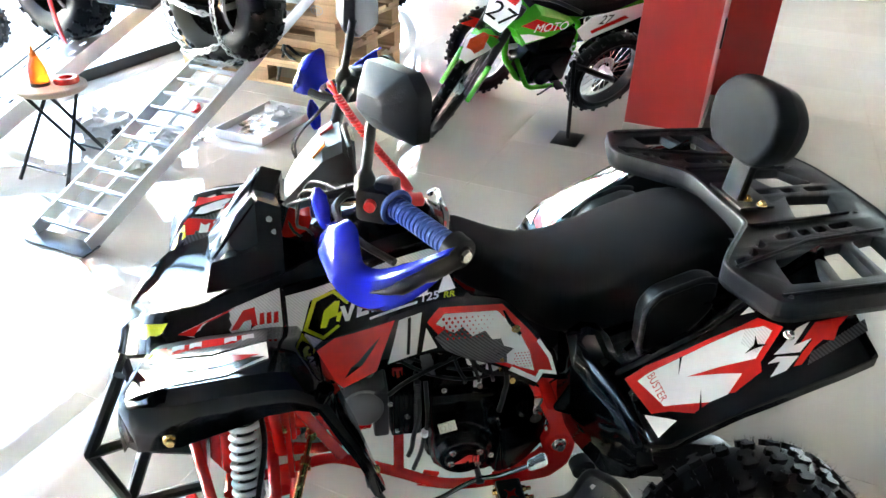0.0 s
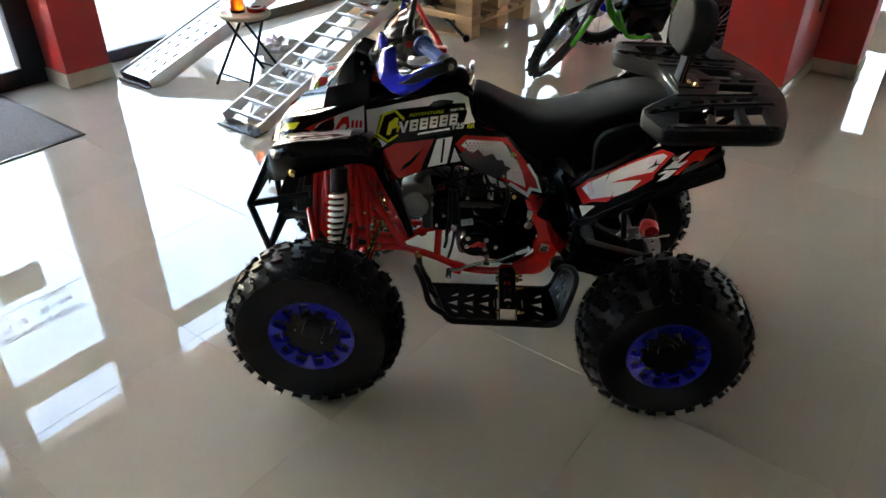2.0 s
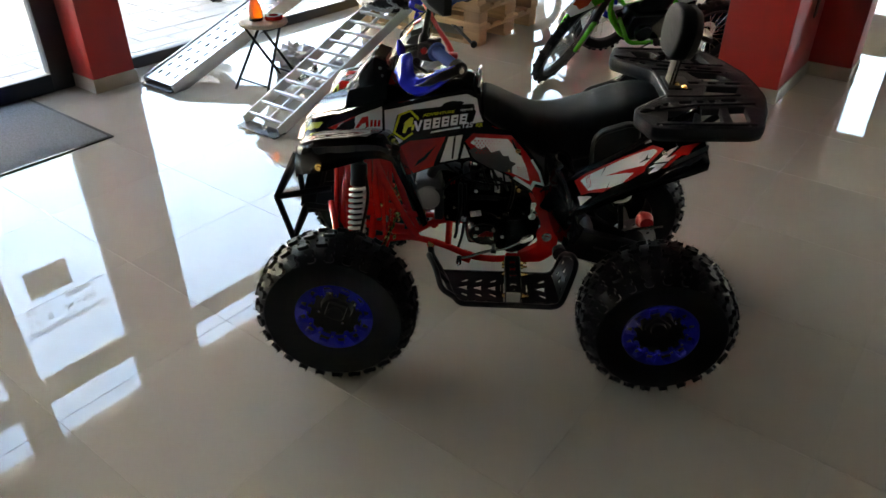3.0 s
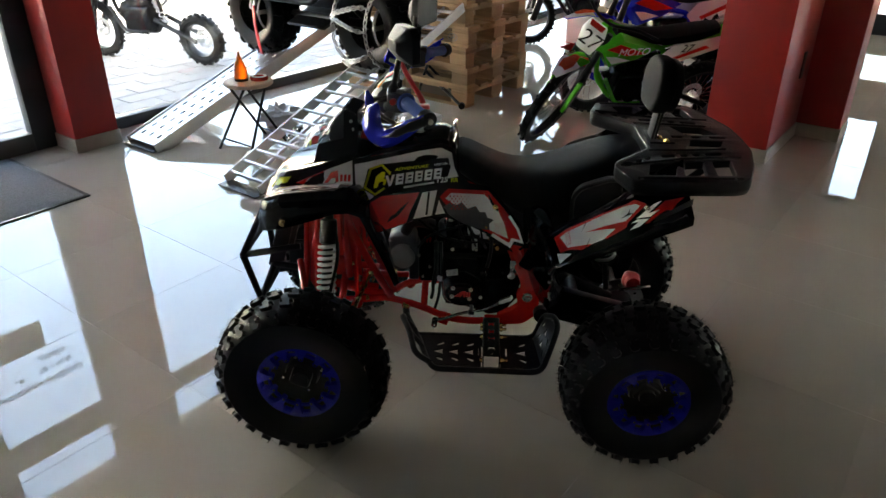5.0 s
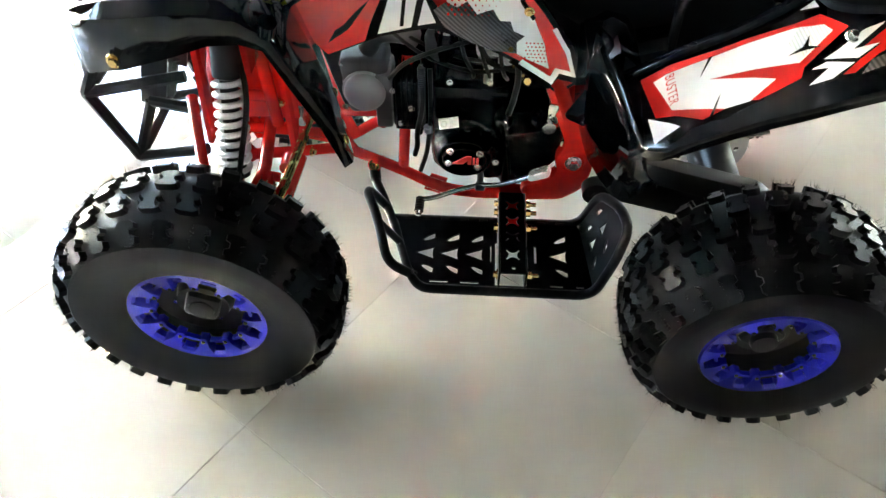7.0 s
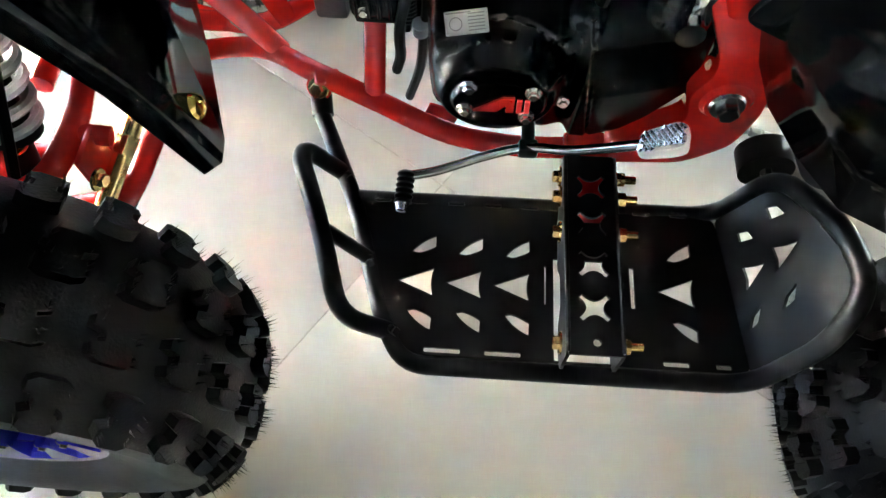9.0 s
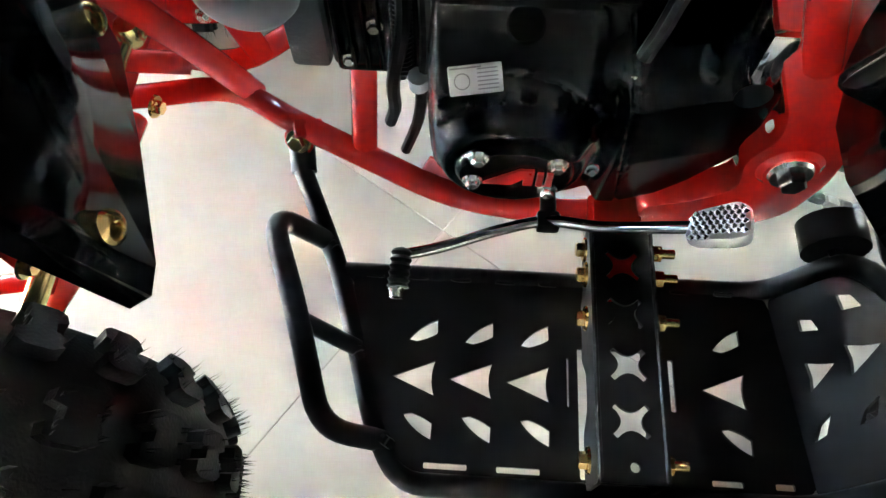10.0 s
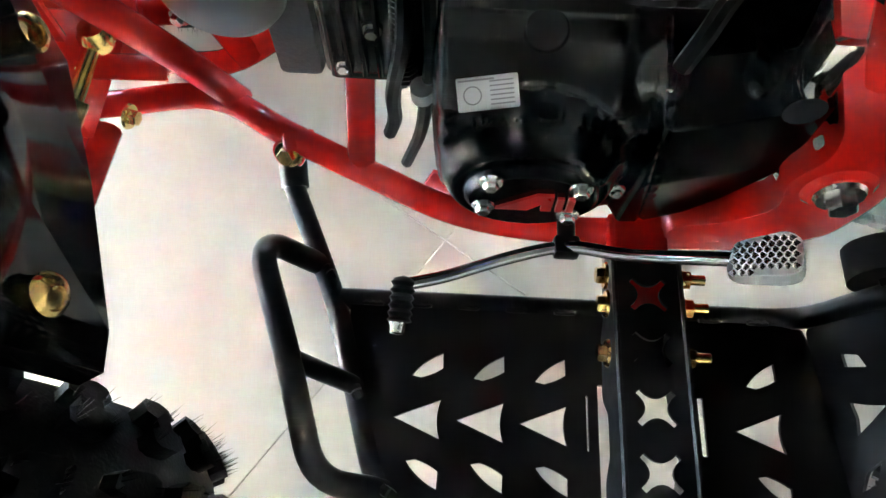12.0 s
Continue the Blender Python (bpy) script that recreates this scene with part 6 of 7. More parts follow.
pad = put(plate([PAD], 0.010, 0.002), pad_m)
studs = []
for i in range(9):
    for j in range(8):
        x, y = -0.0155 + 0.0042 * i + (j % 2) * 0.0021, -0.0135 + 0.0040 * j
        if -0.013 + 0.1 * x < y < 0.011 + 0.2 * x and x < 0.0175:
            studs.append(lathe([(0, 0.0032), (0.0029, 0)], 4, pad_m @ at(x, y, 0.0049)))
heel = part("lever_heel_pad", pad, ALU, gl, "bright metal heel pad with diamond studs")
tagged(part("pad_studs", join(*studs), CHROME, heel), kind="stuff")

# -- rear axle, swingarm and brake --
part("swingarm", join(tube([(0.135, -0.09, 0.365), (0.30, -0.08, 0.30), (0.45, -0.07, 0.235)], 0.024, 10), tube([(0.135, 0.09, 0.365), (0.30, 0.08, 0.30), (0.45, 0.07, 0.235)], 0.024, 10), tube([(0.28, -0.08, 0.31), (0.28, 0.08, 0.31)], 0.022, 10), rod((0.45, -0.10, 0.233), (0.45, 0.10, 0.233), 0.045, 20)), BLACKMET, quad, "black tubular swingarm")
part("rear_axle", rod((0.45, -0.30, 0.233), (0.45, 0.30, 0.233), 0.016, 16), ALU, quad)
cg = put(plate([rounded([(0.155, 0.405), (0.19, 0.438), (0.46, 0.368), (0.52, 0.31), (0.50, 0.25), (0.44, 0.272), (0.20, 0.335)], 0.02), [(0.27, 0.375), (0.36, 0.350), (0.362, 0.342), (0.272, 0.367)]], 0.034, 0.003), Matrix(((1, 0, 0, 0), (0, 0, -1, -0.178), (0, 1, 0, 0), (0, 0, 0, 1))))
part("chain_guard", cg, BLACKMET, quad, "black slotted chain guard")
links = []
for z0, z1 in ((0.395, 0.262), (0.335, 0.205)):
    for k in range(24):
        f = k / 24
        links.append(box(0.013, 0.008, 0.008, at(0.11 + 0.33 * f, -0.118, z0 + (z1 - z0) * f, 0, 22, 0), 0.002))
tagged(part("chain", join(*links), CHAIN, quad), kind="stuff")
part("sprocket", lathe([(0.03, 0.003), (0.062, 0.003), (0.066, 0), (0.062, -0.003), (0.03, -0.003)], 32, along((0.45, -0.118, 0.233), (0.45, -0.3, 0.233)), closed=True), BLACKMET, quad)
part("chain_roller", join(lathe([(0.008, 0.012), (0.024, 0.012), (0.024, -0.012), (0.008, -0.012)], 20, along((0.172, -0.165, 0.33), (0.172, -0.3, 0.33)), closed=True), bolt((0.172, -0.175, 0.33), (0, -1, 0), 0.008)), BLACKMET, quad)
disc_o = plate([ring2(0.085, 40), ring2(0.035, 24)] + [ring2(0.006, 8, 0.062 * math.cos(a), 0.062 * math.sin(a)) for a in [2 * math.pi * k / 12 for k in range(12)]], 0.004)
part("brake_disc", put(disc_o, at(0.45, 0.085, 0.233, 90, 0, 0)), ALU, quad, "drilled steel brake disc")
part("brake_caliper", join(box(0.055, 0.045, 0.055, at(0.480, 0.075, 0.322, 0, 10, 0), 0.018, 3), lathe([(0, 0.02), (0.022, 0.018), (0.026, 0)], 18, along((0.480, 0.05, 0.330), (0.480, -0.2, 0.330)))), REDPART, quad, "red brake caliper")
part("caliper_bolt", join(bolt((0.495, 0.02, 0.325), (0, -1, 0), 0.008), tube([(0.43, 0.01, 0.32), (0.53, 0.015, 0.335)], 0.005, 8)), ZINC, quad)
a, b = Vector((0.342, 0.0, 0.66)), Vector((0.388, 0.0, 0.33))
ax, L = along(a, b), (b - a).length
rs = part("rear_shock", lathe([(0, 0), (0.013, 0), (0.026, 0.02), (0.026, 0.05), (0.016, 0.06), (0.016, L * 0.7), (0.009, L * 0.72), (0.009, L), (0, L)], 16, ax), BLACKMET, quad, "black rear shock with a white spring")
part("spring", tube([ax @ Vector((0.030 * math.cos(2 * math.pi * 7 * i / 126), 0.030 * math.sin(2 * math.pi * 7 * i / 126), 0.075 + 0.15 * i / 126)) for i in range(127)], 0.0055, 8), SPRING, rs)
part("muffler", join(lathe([(0, 0), (0.035, 0), (0.048, 0.02), (0.048, 0.26), (0.03, 0.29), (0, 0.29)], 24, along((0.30, 0.16, 0.60), (0.60, 0.17, 0.68)))), BLACKMET, quad)
part("under_tray", box(0.30, 0.20, 0.03, at(0.26, 0, 0.60, 0, -18, 0), 0.01), BLACKPL, quad)
part("battery_box", box(0.12, 0.14, 0.14, at(0.21, 0.0, 0.52), 0.012), BLACKPL, quad)
part("air_box", box(0.16, 0.15, 0.13, at(0.06, 0.0, 0.58, 0, 10, 0), 0.02), BLACKPL, quad)


# ---- the shop: s runs along the shop front, n out through it ----
def site(s, n, z=0.0):
    return SITE @ Vector((s, n, z))


def sbox(s0, s1, n0, n1, z0, z1, bevel=0.0):
    return box(s1 - s0, n1 - n0, z1 - z0, SITE @ Matrix.Translation(((s0 + s1) / 2, (n0 + n1) / 2, (z0 + z1) / 2)), bevel)


def structure(name, bm, material, label, category):
    return tagged(part(name, bm, material, None, label), label, category, "", "structure")


S0, S1, N0, NW = -4.6, 7.6, -5.2, 3.42
TS, TN, PITCH = -0.073, 0.1016, 0.602
floor = structure("floor", sbox(S0 - 0.2, S1 + 0.2, N0 - 0.2, NW + 0.14, -0.30, -0.0018), GROUT, "polished cream porcelain tile floor laid in the shop", "floor")
# the ceiling is out of view; its dark colour limits the fill light
structure("ceiling", sbox(S0 - 0.2, S1 + 0.2, N0 - 0.2, NW + 0.2, 3.1, 3.3), CEILING, "plain unseen ceiling, toned dark grey to cut bounced light", "ceiling")
structure("wall_back", sbox(S0 - 0.2, S0, N0, NW, -0.3, 3.1), DEEPWALL, "plain grey painted wall", "wall")
structure("wall_side", sbox(S0 - 0.2, S1 + 0.2, N0 - 0.2, N0, -0.3, 3.1), DEEPWALL, "plain grey painted wall", "wall")
# end wall with a narrow glazed door beyond the red columns, and a wide opening added for light
end = [sbox(S1, S1 + 0.2, N0, -4.8, -0.3, 3.1), sbox(S1, S1 + 0.2, -2.3, -0.38, -0.3, 3.1), sbox(S1, S1 + 0.2, 0.08, NW + 0.2, -0.3, 3.1), sbox(S1, S1 + 0.2, -0.38, 0.08, 1.98, 3.1), sbox(S1, S1 + 0.2, -4.8, -2.3, 2.25, 3.1)]
structure("wall_end", join(*end), PLASTER, "white plaster end wall with glazed openings", "wall")


def end_window(name, label, n0, n1, top, rails):
    a, b = n0 + 0.08, n1 - 0.08
    bars_ = [sbox(S1 + 0.05, S1 + 0.12, b, n1, 0, top), sbox(S1 + 0.05, S1 + 0.12, n0 + 0.001, a, 0, top)] + [sbox(S1 + 0.05, S1 + 0.12, a, b, z0, z1) for z0, z1 in rails]
    w = tagged(part(name, join(*bars_), ALUDARK), label, "window", "", "structure")
    for (_, z0), (z1, _) in zip(rails, rails[1:]):
        g = part("pane", sbox(S1 + 0.08, S1 + 0.09, a, b, z0, z1), GLASS, w)
        g.visible_shadow = False


end_window("window_2", "dark framed narrow glazed side entrance", -0.38, 0.08, 1.98, [(0, 0.22), (0.50, 0.95), (1.93, 1.98)])
# added opening, out of view: lets in daylight on the floor's right side
end_window("window_3", "unseen wide window added in the end wall to light the floor from the right", -4.8, -2.3, 2.25, [(0, 0.06), (0.70, 0.80), (2.17, 2.25)])
# shop front: masonry above, glazing below, door beside the red column
structure("wall_front", join(sbox(S0 - 0.2, S1 + 0.2, NW, NW + 0.2, 2.66, 3.1), sbox(S0 - 0.2, -3.0, NW, NW + 0.2, -0.3, 2.66)), PLASTER, "white wall over the shop window", "wall")
FR = (NW - 0.03, NW + 0.05)


def glazing(name, label, category, s0, s1, posts, sill, cuts):
    bms = [sbox(a - w / 2, a + w / 2, *FR, 0, 2.66, 0.004) for a, w in posts]
    edges = [s0] + [v for a, w in posts for v in (a - w / 2, a + w / 2)] + [s1]
    bays = [(a, b) for a, b in zip(edges[::2], edges[1::2]) if b - a > 0.05]
    for a, b in bays:
        bms += [sbox(a, b, FR[0], FR[1], 0, sill, 0.004), sbox(a, b, FR[0], FR[1], *cuts, 0.004), sbox(a, b, FR[0], FR[1], 2.62, 2.66, 0.004)]
    w = tagged(part(name, join(*bms), ALUDARK), label, category, "", "structure")
    for a, b in bays:
        for z0, z1 in ((sill, cuts[0]), (cuts[1], 2.62)):
            g = part("pane", sbox(a, b, NW + 0.005, NW + 0.015, z0, z1), GLASS, w)
            g.visible_shadow = False
    return w


glazing("window_1", "large anthracite framed shop window onto the paved forecourt", "window", 0.50, S1, [(0.56, 0.10), (3.05, 0.07), (5.3, 0.07), (S1 - 0.04, 0.08)], 0.075, (2.07, 2.20))
door = glazing("door_1", "closed glass shop door in a wide anthracite frame", "door", -3.0, 0.30, [(-2.96, 0.08), (-1.7, 0.09), (-0.655, 0.21), (0.215, 0.17)], 0.11, (1.97, 2.14))
# opening hours on the door glass, to be read from outside
sign_m = SITE @ Matrix.Translation((0, NW + 0.018, 0)) @ Matrix(((-1, 0, 0, 0), (0, 0, 1, 0), (0, 1, 0, 0), (0, 0, 0, 1)))
sgn = tagged(part("opening_hours_sign", put(plate([[(0.125, 1.115), (0.413, 1.115), (0.413, 1.325), (0.125, 1.325)]], 0.001), sign_m), GREYBAR), "grey plate and dark opening hours lettering on the door glass", "sign")
for text, x, z, h in (("Godziny otwarcia:", -0.065, 1.565, 0.062), ("pon - pt     8 - 17", 0.0, 1.475, 0.054), ("sobota      9 - 13", 0.015, 1.385, 0.054)):
    part("lettering", put(lettering(text, h * 1.25, bold=0.002), sign_m @ Matrix.Translation((x, z, 0.001))), INK, sgn)

# red columns with tiled plinths
def column(name, s0, s1, n0, n1, label):
    c = structure(name, sbox(s0, s1, n0, n1, 0, 3.1, 0.006), REDWALL, label, "column")
    part("plinth", join(sbox(s0 - 0.008, s1 + 0.008, n0 - 0.008, n1 + 0.004, 0, 0.085, 0.002)), SKIRT, c, "beige tiled plinth")
    return c


column("column_1", 0.267, 0.545, 3.155, NW - 0.031, "glossy red painted column beside the shop door")
column("column_2", 2.655, 3.36, -0.205, 0.175, "red painted column with a beige tiled plinth")
c3 = column("column_3", 3.365, 3.62, -0.465, -0.02, "darker red pier joined to the column")
part("cover_plate", join(sbox(3.10, 3.16, -0.215, -0.205, 0.42, 0.58, 0.003)), BLACKPL, None)
tagged(bpy.data.objects["cover_plate"], "small black plate fixed on the red column", "wall plate", "", "structure")
column("column_4", 6.9, 7.4, 3.0, NW - 0.031, "red painted column at the far end of the shop front")

# outside
ground = structure("ground", join(sbox(-400, 400, NW + 0.14, 400, -0.5, -0.03), sbox(-400, S0 - 0.2, -400, NW + 0.14, -0.5, -0.03), sbox(S1 + 0.2, 400, -400, NW + 0.14, -0.5, -0.03), sbox(S0 - 0.2, S1 + 0.2, -400, N0 - 0.2, -0.5, -0.03)), ASPHALT, "wide grey ground round the shop", "ground")
apron = structure("pavement", sbox(-9, 16, NW + 0.14, NW + 9, -0.029, -0.022), GROUT, "sunlit grey block-paved forecourt", "pavement")
pav = box(0.392, 0.192, 0.05, Matrix(), 0.004, 1)
soften(pav)
pav_me = bpy.data.meshes.new("paving_block")
pav.to_mesh(pav_me)
pav.free()
pav_me.materials.append(PAVE)
for i in range(-2, 12):
    for j in range(20):
        ob = new("paving_block", pav_me)
        ob.parent = apron
        ob.matrix_local = SITE @ Matrix.Translation((i * 0.4 + (j % 2) * 0.2 - 0.3, NW + 0.25 + j * 0.2, -0.040 + random.uniform(-0.0012, 0.0012)))
rest = bmesh.new()
for i in range(-20, 36):
    for j in range(43):
        if -2 <= i < 12 and j < 20:
            continue
        s_, n_ = i * 0.4 + (j % 2) * 0.2 - 0.3, NW + 0.25 + j * 0.2
        vs = [rest.verts.new(site(s_ + a * 0.196, n_ + b * 0.096, -0.0155)) for a, b in ((-1, -1), (1, -1), (1, 1), (-1, 1))]
        rest.faces.new(vs)
tagged(part("paving_blocks_beyond", rest, PAVE, apron), "", "", "", "stuff")
house = structure("backdrop", join(sbox(-30, 40, 26, 30, -0.03, 6.5), sbox(-30, 40, 25.6, 30.4, 6.5, 6.9)), FACADE, "pale building across the street", "building")

# doormat
matt = tagged(part("doormat", join(sbox(-1.55, -0.055, 2.49, 3.375, 0.0, 0.009, 0.003)), MAT_F), "grey rubber-edged entrance mat lying before the door", "mat")
part("mat_border", join(sbox(-1.57, -0.035, 2.47, 2.492, 0, 0.007), sbox(-0.057, -0.035, 2.492, 3.375, 0, 0.007)), BLACKPL, matt)


# ---- loading ramps ----
def ramp_frame(foot, slope):
    up = Vector((SITE.to_3x3() @ Vector((1, 0, slope)))).normalized()
    side = SITE.to_3x3() @ Vector((0, -1, 0))
    nrm = side.cross(up).normalized()
    if nrm.z < 0:
        nrm = -nrm
    return Matrix((( up.x, side.x, nrm.x, foot.x), (up.y, side.y, nrm.y, foot.y), (up.z, side.z, nrm.z, foot.z), (0, 0, 0, 1)))


RM1 = ramp_frame(site(0.505, 1.905, 0.012), 0.395)
ramp1 = thing("loading_ramp", RM1, "aluminium ladder-type loading ramp leaning up to the display vehicle", "ramp", "loading ramps")
for y in (-0.142, 0.142):
    part("side_rail", box(1.95, 0.012, 0.062, at(0.985, y, 0.012), 0.003), ALU, ramp1)
for k in range(19):
    part("rung", box(0.013, 0.274, 0.020, at(0.06 + 0.10 * k, 0, 0.028), 0.003), ALU, ramp1)
part("stringer", box(1.86, 0.012, 0.018, at(1.0, 0, 0.010), 0.002), ALU, ramp1)
part("foot_plate", box(0.085, 0.31, 0.006, at(0.0, 0, -0.002, 0, 17, 0), 0.002), BLACKPL, ramp1, "black rubber ramp foot")
RM2 = ramp_frame(site(0.575, 2.94, 0.012), 0.345)
ramp2 = thing("loading_ramp", RM2, "perforated aluminium loading ramp leaning up to the display vehicle", "ramp", "loading ramps")
slots = [[(0.06 + 0.085 * i, y - 0.012), (0.10 + 0.085 * i, y - 0.012), (0.10 + 0.085 * i, y + 0.012), (0.06 + 0.085 * i, y + 0.012)] for i in range(21) for y in (-0.085, 0.0, 0.085)]
part("deck", put(plate([[(0, -0.14), (1.9, -0.14), (1.9, 0.14), (0, 0.14)]] + slots, 0.006), at(0, 0, 0.03)), ALU, ramp2, "", 25)
for y in (-0.147, 0.147):
    part("side_rail", box(1.92, 0.010, 0.085, at(0.95, y, 0.0), 0.003), ALU, ramp2)
part("foot_plate", box(0.06, 0.30, 0.008, at(-0.01, 0, 0.002, 0, 15, 0), 0.002), BLACKPL, ramp2, "black rubber ramp foot")

# ---- display vehicle on the ramps, with snow chains ----
dq = thing("display_quad", SITE @ Matrix.Translation((1.62, 2.43, 0.0)), "black utility quad on the ramps, one tyre in snow chains", "quad bike")


def fat_tyre(c, r, w, chain, parent):
    k = r / 0.233
    base = tyre_mesh(w / k / 2, 0.235, 0.05, 18, 9, w / k / 2 * 0.8)
    put(base, Matrix.Translation(c) @ Matrix.Rotation(radians(90), 4, "Z") @ Matrix.Scale(k, 4))
    wh = part("wheel", put(lathe([(0.115 * k, w * 0.42), (0.10 * k, w * 0.30), (0.05 * k, w * 0.25), (0.03 * k, w * 0.4), (0, w * 0.4)], 32), Matrix.Translation(c) @ Matrix.Rotation(radians(-90), 4, "X") @ Matrix.Rotation(radians(180), 4, "X")), BLACKMET, parent, "wheel with a knobbly tyre")
    part("tyre", base, RUBBER, wh, "black knobbly tyre", 32)
    spokes = []
    for i in range(6):
        a = i * math.pi / 3
        spokes.append(box(0.10 * k, 0.012, 0.028, Matrix.Translation(c) @ Matrix.Rotation(radians(90), 4, "X").inverted() @ Matrix.Rotation(a, 4, "Z") @ Matrix.Translation((0.065 * k, 0, -w * 0.40)) @ Matrix.Rotation(radians(90), 4, "X"), 0.004))
    part("rim", join(*spokes, put(lathe([(0.120 * k, w * 0.44), (0.112 * k, w * 0.47), (0.104 * k, w * 0.42)], 32), Matrix.Translation(c) @ Matrix.Rotation(radians(90), 4, "X"))), ALU, wh, "silver cast rim")
    if chain:
        links = []

        def run(pts):
            for i, (p, q) in enumerate(zip(pts, pts[1:])):
                d_ = q - p
                m = Matrix.Translation((p + q) / 2) @ d_.to_track_quat("X", "Z").to_matrix().to_4x4() @ Matrix.Rotation(radians(90 * (i % 2)), 4, "X")
                lp = [m @ Vector((0.021 * math.cos(t), 0.011 * math.sin(t), 0)) for t in [2 * math.pi * j / 10 for j in range(10)]]
                links.append(tube(lp, 0.0042, 5, True))
        rr, ww = r * 1.02, w * 0.54
        for i in range(12):
            a0, a1 = 2 * math.pi * i / 12, 2 * math.pi * (i + (0.5 if i % 2 else -0.5)) / 12
            pts = []
            for j in range(15):
                f = j / 14
                a = a0 + (a1 - a0) * f
                y = -ww + 2 * ww * f
                ro = rr - 0.035 * k * abs(2 * f - 1) ** 4
                pts.append(Vector(c) + Vector((ro * math.sin(a), y, ro * math.cos(a))))
            run(pts)
        for y in (-ww, ww):
            run([Vector(c) + Vector((rr * 0.84 * math.sin(a), y, rr * 0.84 * math.cos(a))) for a in [2 * math.pi * j / 44 for j in range(45)]])
        tagged(part("snow_chain", join(*links), CHAIN, wh, "galvanised steel snow chain"), kind="stuff")
    return wh


fat_tyre((0.0, -0.53, 0.715), 0.29, 0.24, True, dq)
fat_tyre((0.0, 0.50, 0.705), 0.29, 0.24, False, dq)
part("axle_beam", join(tube([(0.02, -0.45, 0.70), (0.02, 0.42, 0.70)], 0.028, 12), tube([(0.05, -0.40, 0.72), (0.15, -0.12, 0.80), (0.15, 0.12, 0.80), (0.05, 0.40, 0.72)], 0.02, 10)), BLACKMET, dq)
part("skid_plate", box(0.55, 0.34, 0.02, at(0.16, 0.0, 0.76, 0, -22, 0), 0.006), BLACKPL, dq)
part("body_shell", join(box(1.2, 0.55, 0.30, at(0.45, 0, 1.10, 0, -20, 0), 0.06, 3), box(0.6, 0.95, 0.05, at(0.05, 0, 1.12, 0, -12, 0), 0.02, 2)), BLACKPL, dq)
part("winch_hook", tube(spline([(-0.22, 0.33, 0.83), (-0.24, 0.33, 0.79), (-0.23, 0.35, 0.755), (-0.21, 0.33, 0.78), (-0.22, 0.33, 0.83)], 6), 0.010, 8), ALU, dq, "steel shackle")
part("winch_strap", loft([[(-0.225, 0.315, 0.77), (-0.225, 0.345, 0.77)], [(-0.23, 0.312, 0.66), (-0.228, 0.343, 0.66)], [(-0.222, 0.305, 0.53), (-0.220, 0.337, 0.53)], [(-0.21, 0.30, 0.46), (-0.208, 0.333, 0.46)]], cap=False, ring=False), REDPART, dq, "red webbing strap")
solid(bpy.data.objects["winch_strap"], 0.003)
part("bumper_bar", join(tube(fillet([(-0.20, -0.30, 0.95), (-0.27, -0.28, 0.84), (-0.27, 0.28, 0.84), (-0.20, 0.30, 0.95)], 0.05), 0.016), tube([(-0.22, 0.33, 0.83), (-0.20, 0.30, 0.95)], 0.012)), BLACKMET, dq)

# ---- folding stool and the things on it ----
st = thing("folding_stool", Matrix.Translation((-1.47, 2.20, 0)), "small folding stool with a round board seat and crossed black legs", "stool")
A, B, C, D = Vector((-0.17, -0.075, 0)), Vector((0.065, -0.215, 0)), Vector((0.045, 0.145, 0)), Vector((0.135, 0.075, 0))
C, D = Vector((0.03, 0.24, 0)), Vector((0.20, 0.11, 0))
T = 0.385
for foot, top in ((A, Vector((-0.01, 0.14, T))), (B, Vector((0.13, 0.04, T))), (C, Vector((-0.085, -0.02, T))), (D, Vector((0.06, -0.10, T)))):
    part("leg", tube([foot, top], 0.0085, 10), BLACKMET, st)
part("stretcher", tube([A * 0.82 + Vector((-0.01, 0.03, 0.055)), B * 0.9 + Vector((0.0, 0.02, 0.055))], 0.006, 8), BLACKMET, st)
part("stretcher", tube([C + Vector((-0.012, -0.03, 0.05)), D + Vector((-0.012, -0.025, 0.05))], 0.006, 8), BLACKMET, st)
part("seat", lathe([(0, 0.012), (0.140, 0.012), (0.147, 0.006), (0.147, -0.008), (0.14, -0.014), (0, -0.014)], 40, at(0.03, 0.02, T + 0.012)), SEATWOOD, st, "round grey-brown board seat")
bt = thing("bottle", Matrix.Translation((-1.475, 2.205, T + 0.024)), "orange plastic bottle with a tapered neck on the stool", "bottle")
part("body", lathe([(0, 0.0), (0.036, 0), (0.039, 0.005), (0.0385, 0.055), (0.036, 0.078), (0.029, 0.100), (0.019, 0.120), (0.014, 0.130), (0, 0.130)], 28), glass_mat("translucent_orange", (1.0, 0.13, 0.008), 0.5), bt, "orange bottle body")
part("base_band", lathe([(0.0395, 0.001), (0.0405, 0.001), (0.0405, 0.016), (0.0395, 0.016)], 28, closed=True), BLACKPL, bt)
part("nozzle", lathe([(0, 0.172), (0.004, 0.172), (0.005, 0.168), (0.009, 0.145), (0.0145, 0.142), (0.0155, 0.128)], 18), ORANGE, bt, "tapered orange nozzle")
rl = tagged(part("rolled_tape", put(join(lathe([(0.026, 0.0), (0.052, 0.0), (0.054, 0.004), (0.054, 0.018), (0.052, 0.022), (0.026, 0.022)], 32, closed=True)), Matrix.Translation((-1.375, 2.235, T + 0.025))), D_RED), "flat roll of red and white tape lying on the stool", "tape")
part("tape_side", put(plate([ring2(0.046, 28), ring2(0.030, 24)], 0.001), Matrix.Translation((-1.375, 2.235, T + 0.0485))), CARD, rl)


